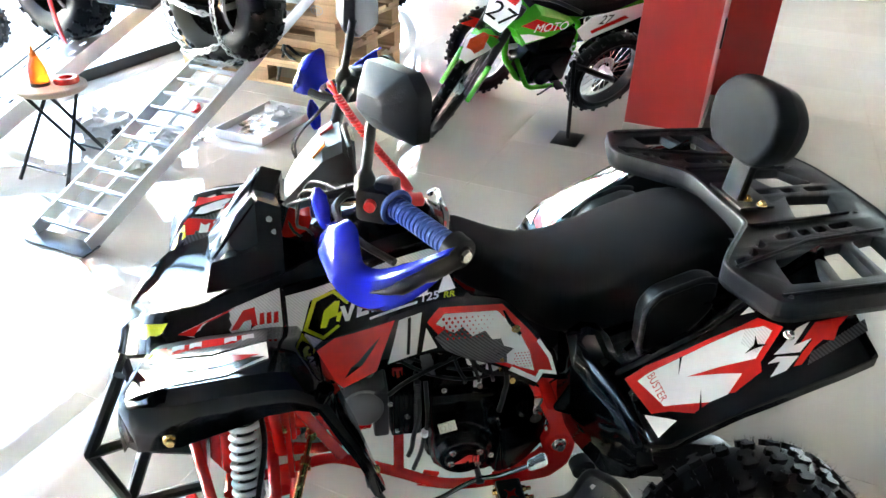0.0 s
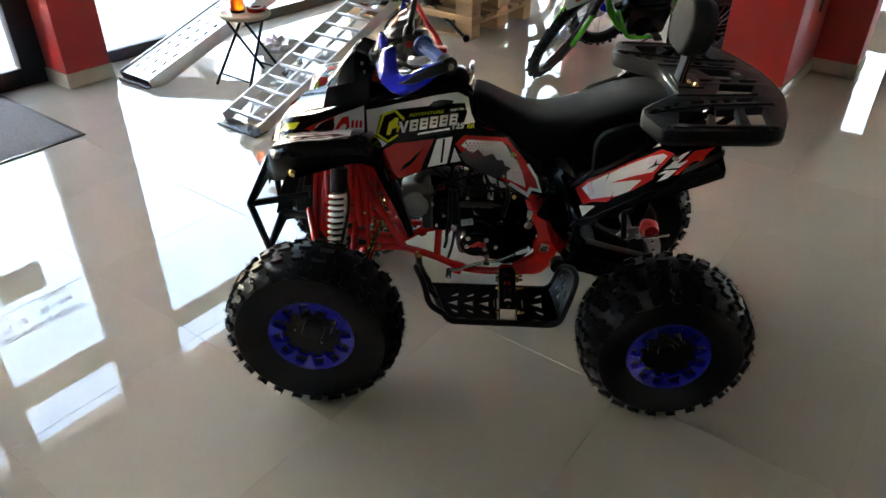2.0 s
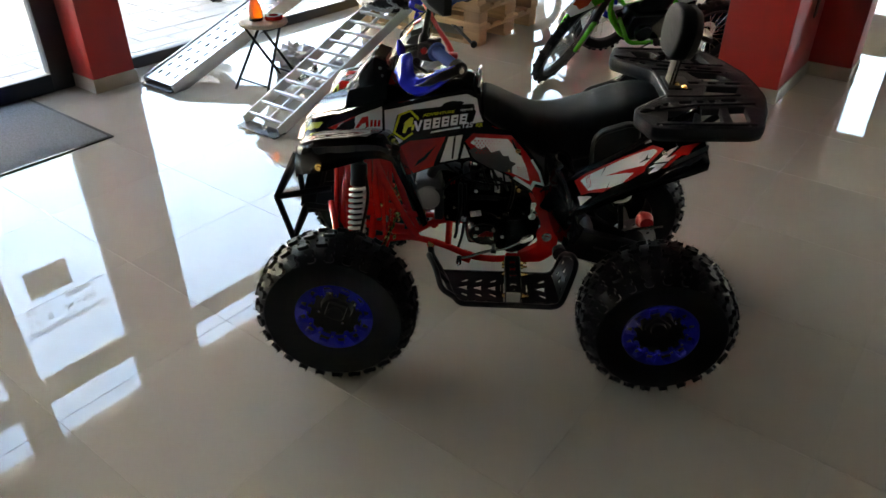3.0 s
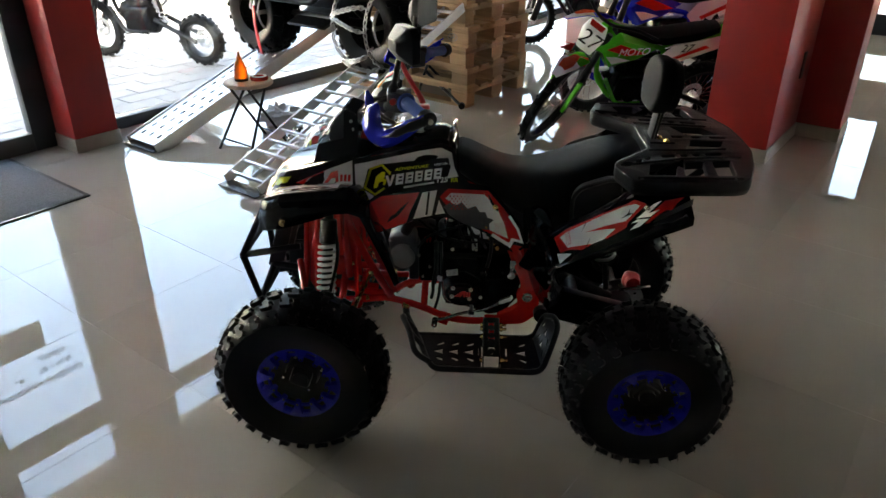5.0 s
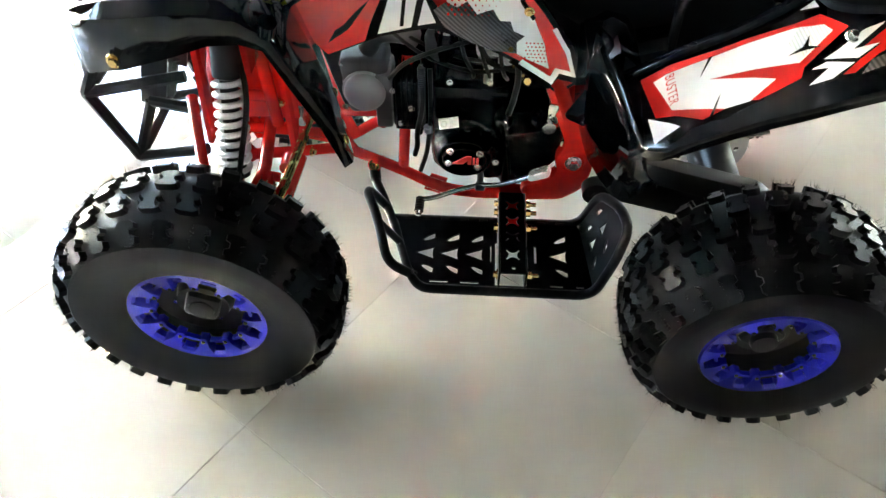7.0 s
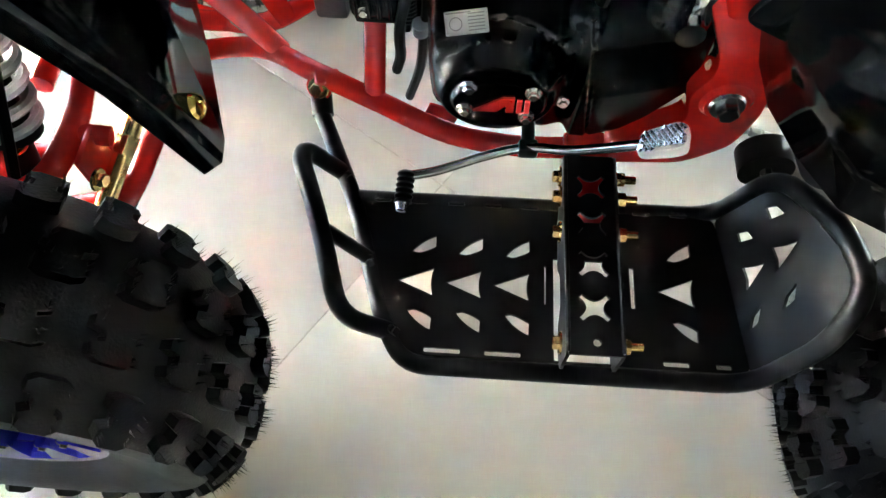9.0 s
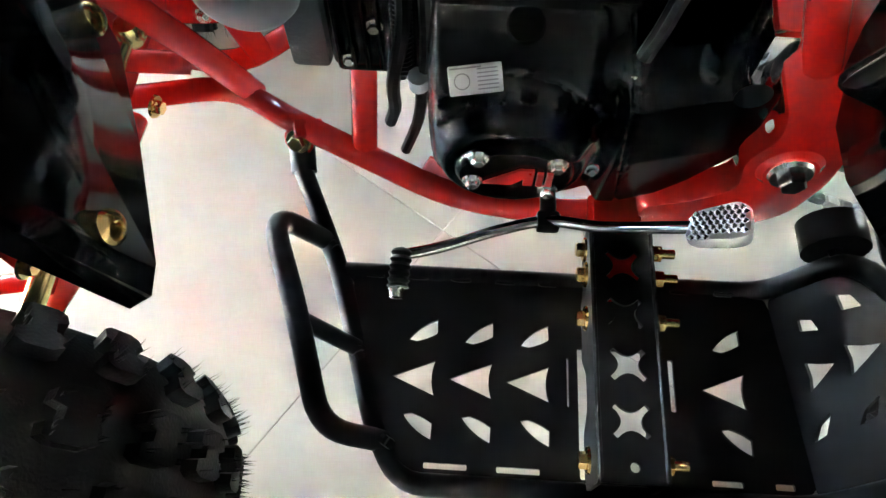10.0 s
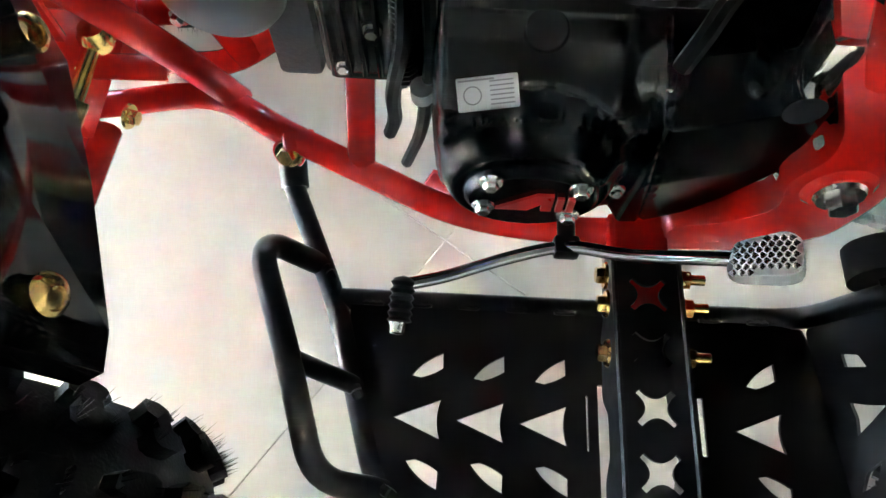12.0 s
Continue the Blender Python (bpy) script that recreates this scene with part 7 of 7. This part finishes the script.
# ---- pallets ----
def pallet_parts(root):
    """A standard 1.2 by 0.8 m pallet: x along its length."""
    rnd = random.Random(7)
    for y in (-0.328, -0.171, 0.0, 0.171, 0.328):
        part("deck_board", box(1.2, 0.145 if abs(y) > 0.2 or y == 0 else 0.10, 0.022, at(0, y, 0.133, 0, 0, rnd.uniform(-0.3, 0.3)), 0.002, 1), WOOD, root)
    for x in (-0.5275, 0, 0.5275):
        part("cross_board", box(0.145, 0.8, 0.022, at(x, 0, 0.111), 0.002, 1), WOOD, root)
        for y in (-0.35, 0, 0.35):
            part("block", box(0.145, 0.10 if y else 0.145, 0.078, at(x, y, 0.061), 0.003, 1), WOOD, root)
    for y in (-0.35, 0, 0.35):
        part("bottom_board", box(1.2, 0.10, 0.022, at(0, y, 0.011), 0.002, 1), WOOD, root)
    return root


PM = SITE @ Matrix.Translation((2.92, 2.46, 0.0)) @ Matrix.Rotation(radians(90), 4, "Z")
pal = pallet_parts(thing("pallet", PM, "worn pine pallet in a tall stack on the shop floor", "pallet", "stacked pallets"))
for k in range(1, 8):
    copy_thing(pal, SITE @ Matrix.Translation((2.92 + random.uniform(-0.015, 0.015), 2.46 + random.uniform(-0.02, 0.02), 0.1445 * k)) @ Matrix.Rotation(radians(90 + random.uniform(-0.8, 0.8)), 4, "Z"))
mk = tagged(part("pallet_mark", put(join(plate([ring2(0.042, 28, 0, 0, 0.027), ring2(0.037, 28, 0, 0, 0.023)], 0.001), *[box(0.006, 0.026, 0.001, at(-0.015 + 0.015 * k, 0, 0)) for k in range(3)]), SITE @ at(2.512, 1.99, 0.495, 90, 0, -90)), GREYBAR), "dark burnt-in oval stamp on a pallet block", "stamp")

# ---- paddock stand and parts on the floor ----
ps = thing("paddock_stand", Matrix.Translation((-0.30, 3.22, 0)), "black tubular paddock stand leaning by the pallets", "stand")
part("stand_frame", join(tube(fillet([(0.13, -0.12, 0.02), (-0.16, 0.20, 0.20), (-0.16, 0.42, 0.20), (0.10, 0.12, 0.02)], 0.05), 0.011), tube([(-0.02, 0.02, 0.11), (-0.03, 0.28, 0.11)], 0.010), tube([(-0.16, 0.20, 0.20), (-0.22, 0.20, 0.01)], 0.010), tube([(-0.16, 0.42, 0.20), (-0.22, 0.42, 0.01)], 0.010)), BLACKMET, ps)
for p in ((0.13, -0.12, 0.025), (0.10, 0.12, 0.025)):
    part("roller", put(lathe([(0, 0.014), (0.024, 0.014), (0.024, -0.014), (0, -0.014)], 18), Matrix.Translation(p) @ Matrix.Rotation(radians(90), 4, "X")), HOSE, ps)
tr = thing("metal_tray", SITE @ Matrix.Translation((1.90, 1.96, 0)), "shallow aluminium tray holding wrapped spare parts on the floor", "tray")
part("tray_pan", join(box(0.50, 0.30, 0.006, at(0, 0, 0.006), 0.001), box(0.50, 0.006, 0.045, at(0, -0.15, 0.025), 0.001), box(0.50, 0.006, 0.045, at(0, 0.15, 0.025), 0.001), box(0.006, 0.30, 0.045, at(-0.25, 0, 0.025), 0.001), box(0.006, 0.30, 0.045, at(0.25, 0, 0.025), 0.001)), ALU, tr)


def lump(r, seed, flat=0.5, n=3):
    bm = bmesh.new()
    bmesh.ops.create_icosphere(bm, subdivisions=n, radius=1)
    for v in bm.verts:
        d_ = v.co.normalized()
        k = 0.62 + 0.55 * noise.noise(d_ * 1.9 + Vector((seed, 0, 0))) + 0.30 * noise.noise(d_ * 5.1 + Vector((0, seed, 0)))
        v.co = Vector((d_.x * r[0], d_.y * r[1], max(d_.z, -0.55) * r[2])) * max(0.3, k)
    lo = min(v.co.z for v in bm.verts)
    for v in bm.verts:
        v.co.z -= lo
    return bm


for i, (s_, n_, z_, r, mt, lb, ct) in enumerate(((1.82, 1.95, 0.010, (0.14, 0.11, 0.06), CLEAR, "crumpled clear plastic bag of parts in the tray", "plastic bag"), (2.03, 1.98, 0.010, (0.10, 0.09, 0.05), CARD, "white wrapped parcel in the tray", "parcel"),
                                               (1.42, 2.62, 0.0, (0.17, 0.12, 0.12), ALU, "crumpled silver foil-wrapped part on the floor", "wrapped part"), (1.28, 2.36, 0.0, (0.15, 0.10, 0.07), CLEAR, "clear plastic wrapped part on the floor", "plastic bag"),
                                               (1.50, 2.28, 0.0, (0.12, 0.09, 0.06), CARD, "small white parcel on the floor", "parcel"), (1.20, 2.20, 0.0, (0.10, 0.08, 0.05), ALU, "small silver bracket wrapped in film on the floor", "wrapped part"),
                                               (1.36, 2.45, 0.0, (0.06, 0.05, 0.06), BLACKPL, "small black plastic part on the floor", "plastic part"), (1.62, 2.14, 0.0, (0.09, 0.07, 0.05), CLEAR, "clear plastic bag under the ramp", "plastic bag"))):
    tagged(part(("wrapped_part", "plastic_bag", "parcel")[i % 3], put(lump(r, i * 3.7), SITE @ Matrix.Translation((s_, n_, z_)) @ Matrix.Rotation(i * 1.3, 4, "Z")), mt, None, "", 25), lb, ct)
tagged(part("red_strap_end", put(join(box(0.10, 0.035, 0.025, at(0, 0, 0.0125), 0.006), box(0.05, 0.03, 0.03, at(0.06, 0.01, 0.015, 0, 0, 30), 0.006)), at(-0.967, 2.93, 0.0, 0, 0, 70)), REDPART), "small red strap buckle lying under the ramp", "strap")


# ---- dirt bikes ----
def dirt_bike(m, label, main, second, seatmat, group, lean=0.0, steer=0.0, size=1.0, grow=(0.0, 0.0), lift=0.0):
    """Front towards +x, ground at z = 0, wheels 1.12 m apart."""
    head = Vector((0.38, 0, 0.80))
    turn = Matrix.Translation(head) @ Matrix.Rotation(radians(steer), 4, Vector((-0.33, 0, 0.94))) @ Matrix.Translation(-head)
    rt = thing("dirt_bike", Matrix.Translation((0, 0, lift)) @ m @ Matrix.Rotation(radians(lean), 4, "X") @ Matrix.Scale(size, 4), label, "motorcycle", group)
    for nm, x, h, r, w, rr in (("front_wheel", 0.56, 0.262, 0.262 + grow[0], 0.065, 0.188 + grow[0]), ("rear_wheel", -0.56, 0.226, 0.226 + grow[1], 0.09, 0.145 + grow[1])):
        spin = Matrix.Translation((x, 0, h)) @ Matrix.Rotation(radians(90), 4, "X")
        wh = part(nm, put(lathe([(rr, w * 0.42), (rr + 0.012, w * 0.40), (rr + 0.006, 0), (rr + 0.012, -w * 0.40), (rr, -w * 0.42), (rr - 0.010, 0)], 40, closed=True), spin), BLACKMET, rt, "spoked wheel")
        prof = [(rr + 0.008, w * 0.36), (rr + 0.03, w * 0.5), (r - 0.02, w * 0.46), (r - 0.010, w * 0.25), (r - 0.008, 0), (r - 0.010, -w * 0.25), (r - 0.02, -w * 0.46), (rr + 0.03, -w * 0.5), (rr + 0.008, -w * 0.36)]
        bl = [put(lathe(prof, 48), spin)]
        for i in range(34):
            a = 2 * math.pi * i / 34
            for y in ((-0.36, 0.36) if i % 2 else (-0.12, 0.14)):
                bl.append(put(knob(a, r - 0.008, y * w, 0.022, w * 0.24, 0.018, 0, -y * 0.9), Matrix.Translation((x, 0, h))))
        part("tyre", join(*bl), RUBBER, wh, "black knobbly tyre", 32)
        part("hub", put(lathe([(0, w * 0.5), (0.025, w * 0.5), (0.032, 0.01), (0.032, -0.01), (0.025, -w * 0.5), (0, -w * 0.5)], 18), spin), ALU, wh)
        sp = []
        for i in range(24):
            a = 2 * math.pi * i / 24
            b = a + (0.5 if i % 2 else -0.5)
            sp.append(tube([Vector((x, (0.02 if i % 4 < 2 else -0.02), h)) + Vector((0.028 * math.cos(b), 0, 0.028 * math.sin(b))), Vector((x, 0, h)) + Vector((rr * math.cos(a), 0, rr * math.sin(a)))], 0.0016, 4))
        tagged(part("spokes", join(*sp), ZINC, wh), kind="stuff")
        part("brake_disc", put(plate([ring2(0.085, 32), ring2(0.05, 24)], 0.004), spin @ Matrix.Translation((0, 0, 0.04))), ALU, wh)
    for y in (-0.075, 0.075):
        fk = part("fork_leg", tube([(0.56, y, 0.262), (0.44, y, 0.60), (0.36, y, 0.84)], [0.026, 0.024, 0.021], 14), BLACKMET, rt)
        part("fork_guard", box(0.060, 0.03, 0.25, at(0.545, y * 1.25, 0.37, 0, -20, 0), 0.010), main, fk)
    part("handlebar", tube(fillet([(0.30, -0.36, 0.98), (0.34, -0.2, 0.97), (0.36, -0.06, 0.90), (0.36, 0.06, 0.90), (0.34, 0.2, 0.97), (0.30, 0.36, 0.98)], 0.05), 0.011, 10), BLACKMET, rt)
    ff = loft([[(0.80, -0.02, 0.66), (0.80, 0, 0.67), (0.80, 0.02, 0.66)], [(0.66, -0.065, 0.685), (0.66, 0, 0.71), (0.66, 0.065, 0.685)], [(0.50, -0.075, 0.66), (0.50, 0, 0.69), (0.50, 0.075, 0.66)], [(0.36, -0.06, 0.60), (0.36, 0, 0.63), (0.36, 0.06, 0.60)]], cap=False, ring=False)
    guard_ = solid(part("front_mudguard", ff, main, rt, "", 50), 0.005)
    film_ = loft([[(0.80, -0.021, 0.664), (0.80, 0, 0.674), (0.80, 0.021, 0.664)], [(0.66, -0.066, 0.688), (0.66, 0, 0.7135), (0.66, 0.066, 0.688)], [(0.60, -0.069, 0.679), (0.60, 0, 0.7065), (0.60, 0.069, 0.679)]], cap=False, ring=False)
    part("mudguard_tip", film_, second, guard_, "", 60)
    film_ = loft([[(0.73, -0.028, 0.692), (0.73, 0, 0.7015), (0.73, 0.028, 0.692)], [(0.66, -0.045, 0.6995), (0.66, 0, 0.7165), (0.66, 0.045, 0.6995)], [(0.55, -0.02, 0.6965), (0.55, 0, 0.7045), (0.55, 0.02, 0.6965)]], cap=False, ring=False)
    part("mudguard_film", film_, FLAME, guard_, "", 60)
    np_ = part("number_plate", put(plate([rounded([(-0.060, -0.10), (0.060, -0.10), (0.090, 0.03), (0.066, 0.11), (-0.066, 0.11), (-0.090, 0.03)], 0.012)], 0.012, 0.003), Matrix.Translation((0.475, 0, 0.82)) @ Matrix(((0, -0.36, 0.93, 0), (1, 0, 0, 0), (0, 0.93, 0.36, 0), (0, 0, 0, 1)))), second, rt, "white race number board")
    part("race_number", put(lettering("27", 0.15, 0.001, 0.2, align="CENTER"), Matrix.Translation((0.4825, 0, 0.79)) @ Matrix(((0, -0.36, 0.93, 0), (1, 0, 0, 0), (0, 0.93, 0.36, 0), (0, 0, 0, 1))) @ Matrix.Translation((0, -0.03, 0.014))), D_BLACK, np_)
    part("plate_flash", put(plate([[(-0.050, 0.066), (0.050, 0.066), (0.058, 0.104), (-0.058, 0.104)]], 0.002), Matrix.Translation((0.475, 0, 0.82)) @ Matrix(((0, -0.36, 0.93, 0), (1, 0, 0, 0), (0, 0.93, 0.36, 0), (0, 0, 0, 1))) @ Matrix.Translation((0, 0, 0.0075))), D_RED, np_)
    part("frame", join(tube(fillet([(0.36, 0, 0.80), (0.30, 0, 0.45), (0.15, 0, 0.27), (-0.12, 0, 0.27), (-0.20, 0, 0.42), (-0.16, 0, 0.66), (0.34, 0, 0.76)], 0.05), 0.018, 10), tube([(-0.16, 0.06, 0.62), (-0.52, 0.06, 0.76)], 0.012), tube([(-0.16, -0.06, 0.62), (-0.52, -0.06, 0.76)], 0.012), tube(fillet([(0.28, -0.10, 0.50), (0.16, -0.12, 0.30), (-0.10, -0.12, 0.29)], 0.05), 0.015), tube(fillet([(0.28, 0.10, 0.50), (0.16, 0.12, 0.30), (-0.10, 0.12, 0.29)], 0.05), 0.015)), main, rt)
    part("swingarm", join(tube([(-0.16, -0.08, 0.40), (-0.56, -0.08, 0.226)], 0.02, 8), tube([(-0.16, 0.08, 0.40), (-0.56, 0.08, 0.226)], 0.02, 8)), BLACKMET, rt)
    eg = part("engine", join(box(0.30, 0.20, 0.22, at(0.02, 0, 0.40), 0.03, 3), box(0.26, 0.14, 0.16, at(0.0, 0, 0.56), 0.03, 3), box(0.11, 0.12, 0.15, at(0.15, 0, 0.45, 0, 60, 0), 0.012), put(lathe([(0, 0.13), (0.06, 0.125), (0.07, 0.10)], 24), along((0.06, 0, 0.37), (0.06, 0.3, 0.37))), put(lathe([(0, 0.13), (0.06, 0.125), (0.07, 0.10)], 24), along((0.06, 0, 0.37), (0.06, -0.3, 0.37)))), ENGBLACK, rt, "black engine")
    part("exhaust", join(tube(spline([(0.20, -0.03, 0.50), (0.27, -0.10, 0.44), (0.12, -0.15, 0.36), (-0.10, -0.15, 0.48), (-0.25, -0.14, 0.60)], 5), 0.017, 10), tube([(-0.25, -0.14, 0.60), (-0.55, -0.13, 0.68)], [0.035, 0.042], 14)), ALU, rt)
    part("rear_shock", join(tube([(-0.10, 0, 0.62), (-0.22, 0, 0.36)], 0.016), tube([Vector((-0.10, 0, 0.62)).lerp(Vector((-0.22, 0, 0.36)), i / 60) + Vector((0.03 * math.cos(i * 0.7), 0.03 * math.sin(i * 0.7), 0)) for i in range(61)], 0.005, 6)), SPRING, rt)
    for ob in rt.children_recursive:
        if ob.parent == rt and (ob.name.startswith(("front_wheel", "fork_leg", "handlebar", "front_mudguard", "number_plate"))):
            ob.matrix_basis = turn
    for y in (-1, 1):
        sh = loft([[(x, y * (w_ + o), z) for x, z in ((0.40 - 0.02 * k, 0.72 + 0.015 * k), (0.30, 0.60 + 0.02 * k), (0.12, 0.68), (0.0, 0.75), (0.25, 0.84 - 0.01 * k))] for k, (w_, o) in enumerate(((0.06, 0), (0.13, 0.0), (0.135, 0.006)))])
        shr = part("shroud", sh, main, rt, "coloured radiator shroud", 30)
        part("shroud_graphic", join(put(plate([[(0.06, 0.72), (0.27, 0.80), (0.36, 0.765), (0.20, 0.71)]], 0.002), Matrix(((1, 0, 0, 0), (0, 0, -1, y * 0.1425), (0, 1, 0, 0), (0, 0, 0, 1))))), D_RED, shr)
        part("shroud_graphic", put(plate([[(0.295, 0.65), (0.35, 0.71), (0.28, 0.705), (0.17, 0.675)]], 0.002), Matrix(((1, 0, 0, 0), (0, 0, -1, y * 0.1425), (0, 1, 0, 0), (0, 0, 0, 1)))), second, shr)
        part("side_board", put(plate([rounded([(-0.56, 0.72), (-0.16, 0.58), (-0.08, 0.66), (-0.16, 0.74), (-0.66, 0.83)], 0.015)], 0.008, 0.002), Matrix(((1, 0, 0, 0), (0, 0, -1, y * 0.095), (0, 1, 0, 0), (0, 0, 0, 1)))), second, rt)
        part("side_stripe", put(plate([[(-0.44, 0.715), (-0.20, 0.63), (-0.18, 0.65), (-0.40, 0.735)]], 0.002), Matrix(((1, 0, 0, 0), (0, 0, -1, y * 0.1005), (0, 1, 0, 0), (0, 0, 0, 1)))), D_RED, rt)
    sc = []
    for x, w_, z0, z1 in ((0.26, 0.04, 0.80, 0.845), (0.10, 0.06, 0.76, 0.82), (-0.10, 0.085, 0.74, 0.80), (-0.32, 0.085, 0.76, 0.825), (-0.50, 0.06, 0.80, 0.85)):
        sc.append([(x, -w_, z0), (x, -w_ * 0.9, z1 - 0.012), (x, -w_ * 0.4, z1), (x, w_ * 0.4, z1), (x, w_ * 0.9, z1 - 0.012), (x, w_, z0)])
    part("seat", loft(sc), seatmat, rt, "long dark seat", 50)
    rf = loft([[(-0.34, -0.08, 0.74), (-0.34, 0, 0.765), (-0.34, 0.08, 0.74)], [(-0.58, -0.075, 0.80), (-0.58, 0, 0.83), (-0.58, 0.075, 0.80)], [(-0.80, -0.05, 0.84), (-0.80, 0, 0.86), (-0.80, 0.05, 0.84)]], cap=False, ring=False)
    solid(part("rear_mudguard", rf, main, rt, "", 50), 0.005)
    part("foot_peg", join(box(0.06, 0.34, 0.014, at(-0.06, 0, 0.30), 0.003), tube(spline([(-0.02, 0.13, 0.30), (0.08, 0.17, 0.29), (0.12, 0.19, 0.30)], 4), 0.006, 8)), BLACKMET, rt)
    return rt


def heading(front, rear, z=0.0):
    """The pose of a bike whose front and rear wheels stand at these places."""
    f, r = Vector((*front, 0)), Vector((*rear, 0))
    d_ = (f - r).normalized()
    c = (f + r) / 2
    return Matrix(((d_.x, -d_.y, 0, c.x), (d_.y, d_.x, 0, c.y), (0, 0, 1, z), (0, 0, 0, 1)))


gb = dirt_bike(heading((0.332, 2.411), (1.403, 2.739), 0.0), "lime green and white dirt bike with red graphics", GREEN, D_WHITE, VINYL, "dirt bikes in the shop", -21.5, 37.6, 0.862, (0.103, 0.074), 0.070)
for y in (-1, 1):
    part("lettering", put(lettering("MOTO", 0.075, 0.0005, 0.2), Matrix(((-1 if y > 0 else 1, 0, 0, 0.27 if y > 0 else 0.03), (0, 0, -1 if y < 0 else 1, y * 0.1445), (0, 1, 0, 0.715), (0, 0, 0, 1)))), D_WHITE, gb)
    part("race_number", put(lettering("27", 0.085, 0.0005, 0.25), Matrix(((-1 if y > 0 else 1, 0, 0, -0.22 if y > 0 else -0.36), (0, 0, -1 if y < 0 else 1, y * 0.101), (0, 1, 0, 0.69), (0, 0, 0, 1)))), D_BLACK, gb)
    part("front_graphic", put(plate([[(0.45, 0.60), (0.60, 0.66), (0.52, 0.68), (0.56, 0.70), (0.44, 0.665)]], 0.002), Matrix(((1, 0, 0, 0), (0, 0, -1, y * 0.078), (0, 1, 0, 0), (0, 0, 0, 1)))), D_RED, gb)
dirt_bike(heading((0.45, 5.50), (1.52, 5.86), 0.0), "dark dirt bike standing far back in the shop", BLACKPL, D_WHITE, VINYL, "dirt bikes in the shop", 0)
dirt_bike(heading((0.75, 3.12), (1.80, 3.48), 0.0), "blue and white dirt bike standing behind the green one", BLUE, D_WHITE, VINYL, "dirt bikes in the shop", 0)
dirt_bike(heading((-3.62, 4.72), (-2.55, 4.42), -0.015), "black and white dirt bike parked on the sunlit forecourt", BLACKPL, D_WHITE, VINYL, "dirt bikes outside", -6)
dirt_bike(heading((-4.05, 4.18), (-5.05, 4.62), -0.015), "dark dirt bike parked on the sunlit forecourt beside another", BLACKPL, D_WHITE, VINYL, "dirt bikes outside", 6)
tagged(part("plastic_cover", put(lump((0.30, 0.24, 0.46), 5.3, n=5), Matrix.Translation((1.66, 3.08, 0.0))), GLOSSBLACK, None, "", 18), "tall crumpled black plastic cover standing by the red column", "plastic cover")
fs = thing("floor_stand", SITE @ Matrix.Translation((2.475, 0.43, 0)), "black steel bike stand with a flat square foot", "stand")
part("foot_plate", box(0.19, 0.14, 0.008, at(0, 0, 0.004), 0.002), BLACKMET, fs)
part("post", rod((0, 0, 0.008), (0.03, 0.02, 0.42), 0.011, 12), BLACKMET, fs)

# ---- floor tiles ----
cell = box(PITCH - 0.0012, PITCH - 0.0012, 0.009, Matrix(), 0.0004, 1)
soften(cell, 20)
tile_me = bpy.data.meshes.new("tile")
cell.to_mesh(tile_me)
cell.free()
tile_me.materials.append(TILE)
spots = []
i0, i1 = math.floor((S0 - TS) / PITCH), math.ceil((S1 - TS) / PITCH)
j0, j1 = math.floor((N0 - TN) / PITCH), math.ceil((NW - TN) / PITCH)
for i in range(i0, i1):
    for j in range(j0, j1):
        spots.append((TS + (i + 0.5) * PITCH, TN + (j + 0.5) * PITCH))
spots.sort(key=lambda p: (p[0] - 1.5) ** 2 + (p[1] - 1.0) ** 2)
for k, (s_, n_) in enumerate(spots[:290]):
    ob = new("tile", tile_me)
    ob.parent = floor
    ob.matrix_local = SITE @ Matrix.Translation((s_, n_, -0.0045)) @ Matrix.Rotation(radians(90) * random.randrange(4), 4, "Z")
rest = []
for s_, n_ in spots[290:]:
    h = PITCH / 2 - 0.0008
    rest.append((s_, n_, h))
bm = bmesh.new()
for s_, n_, h in rest:
    bm.faces.new([bm.verts.new(site(s_ + a * h, n_ + b * h, 0.0)) for a, b in ((-1, -1), (1, -1), (1, 1), (-1, 1))])
tagged(part("tiles_beyond", bm, TILE, floor), kind="stuff")
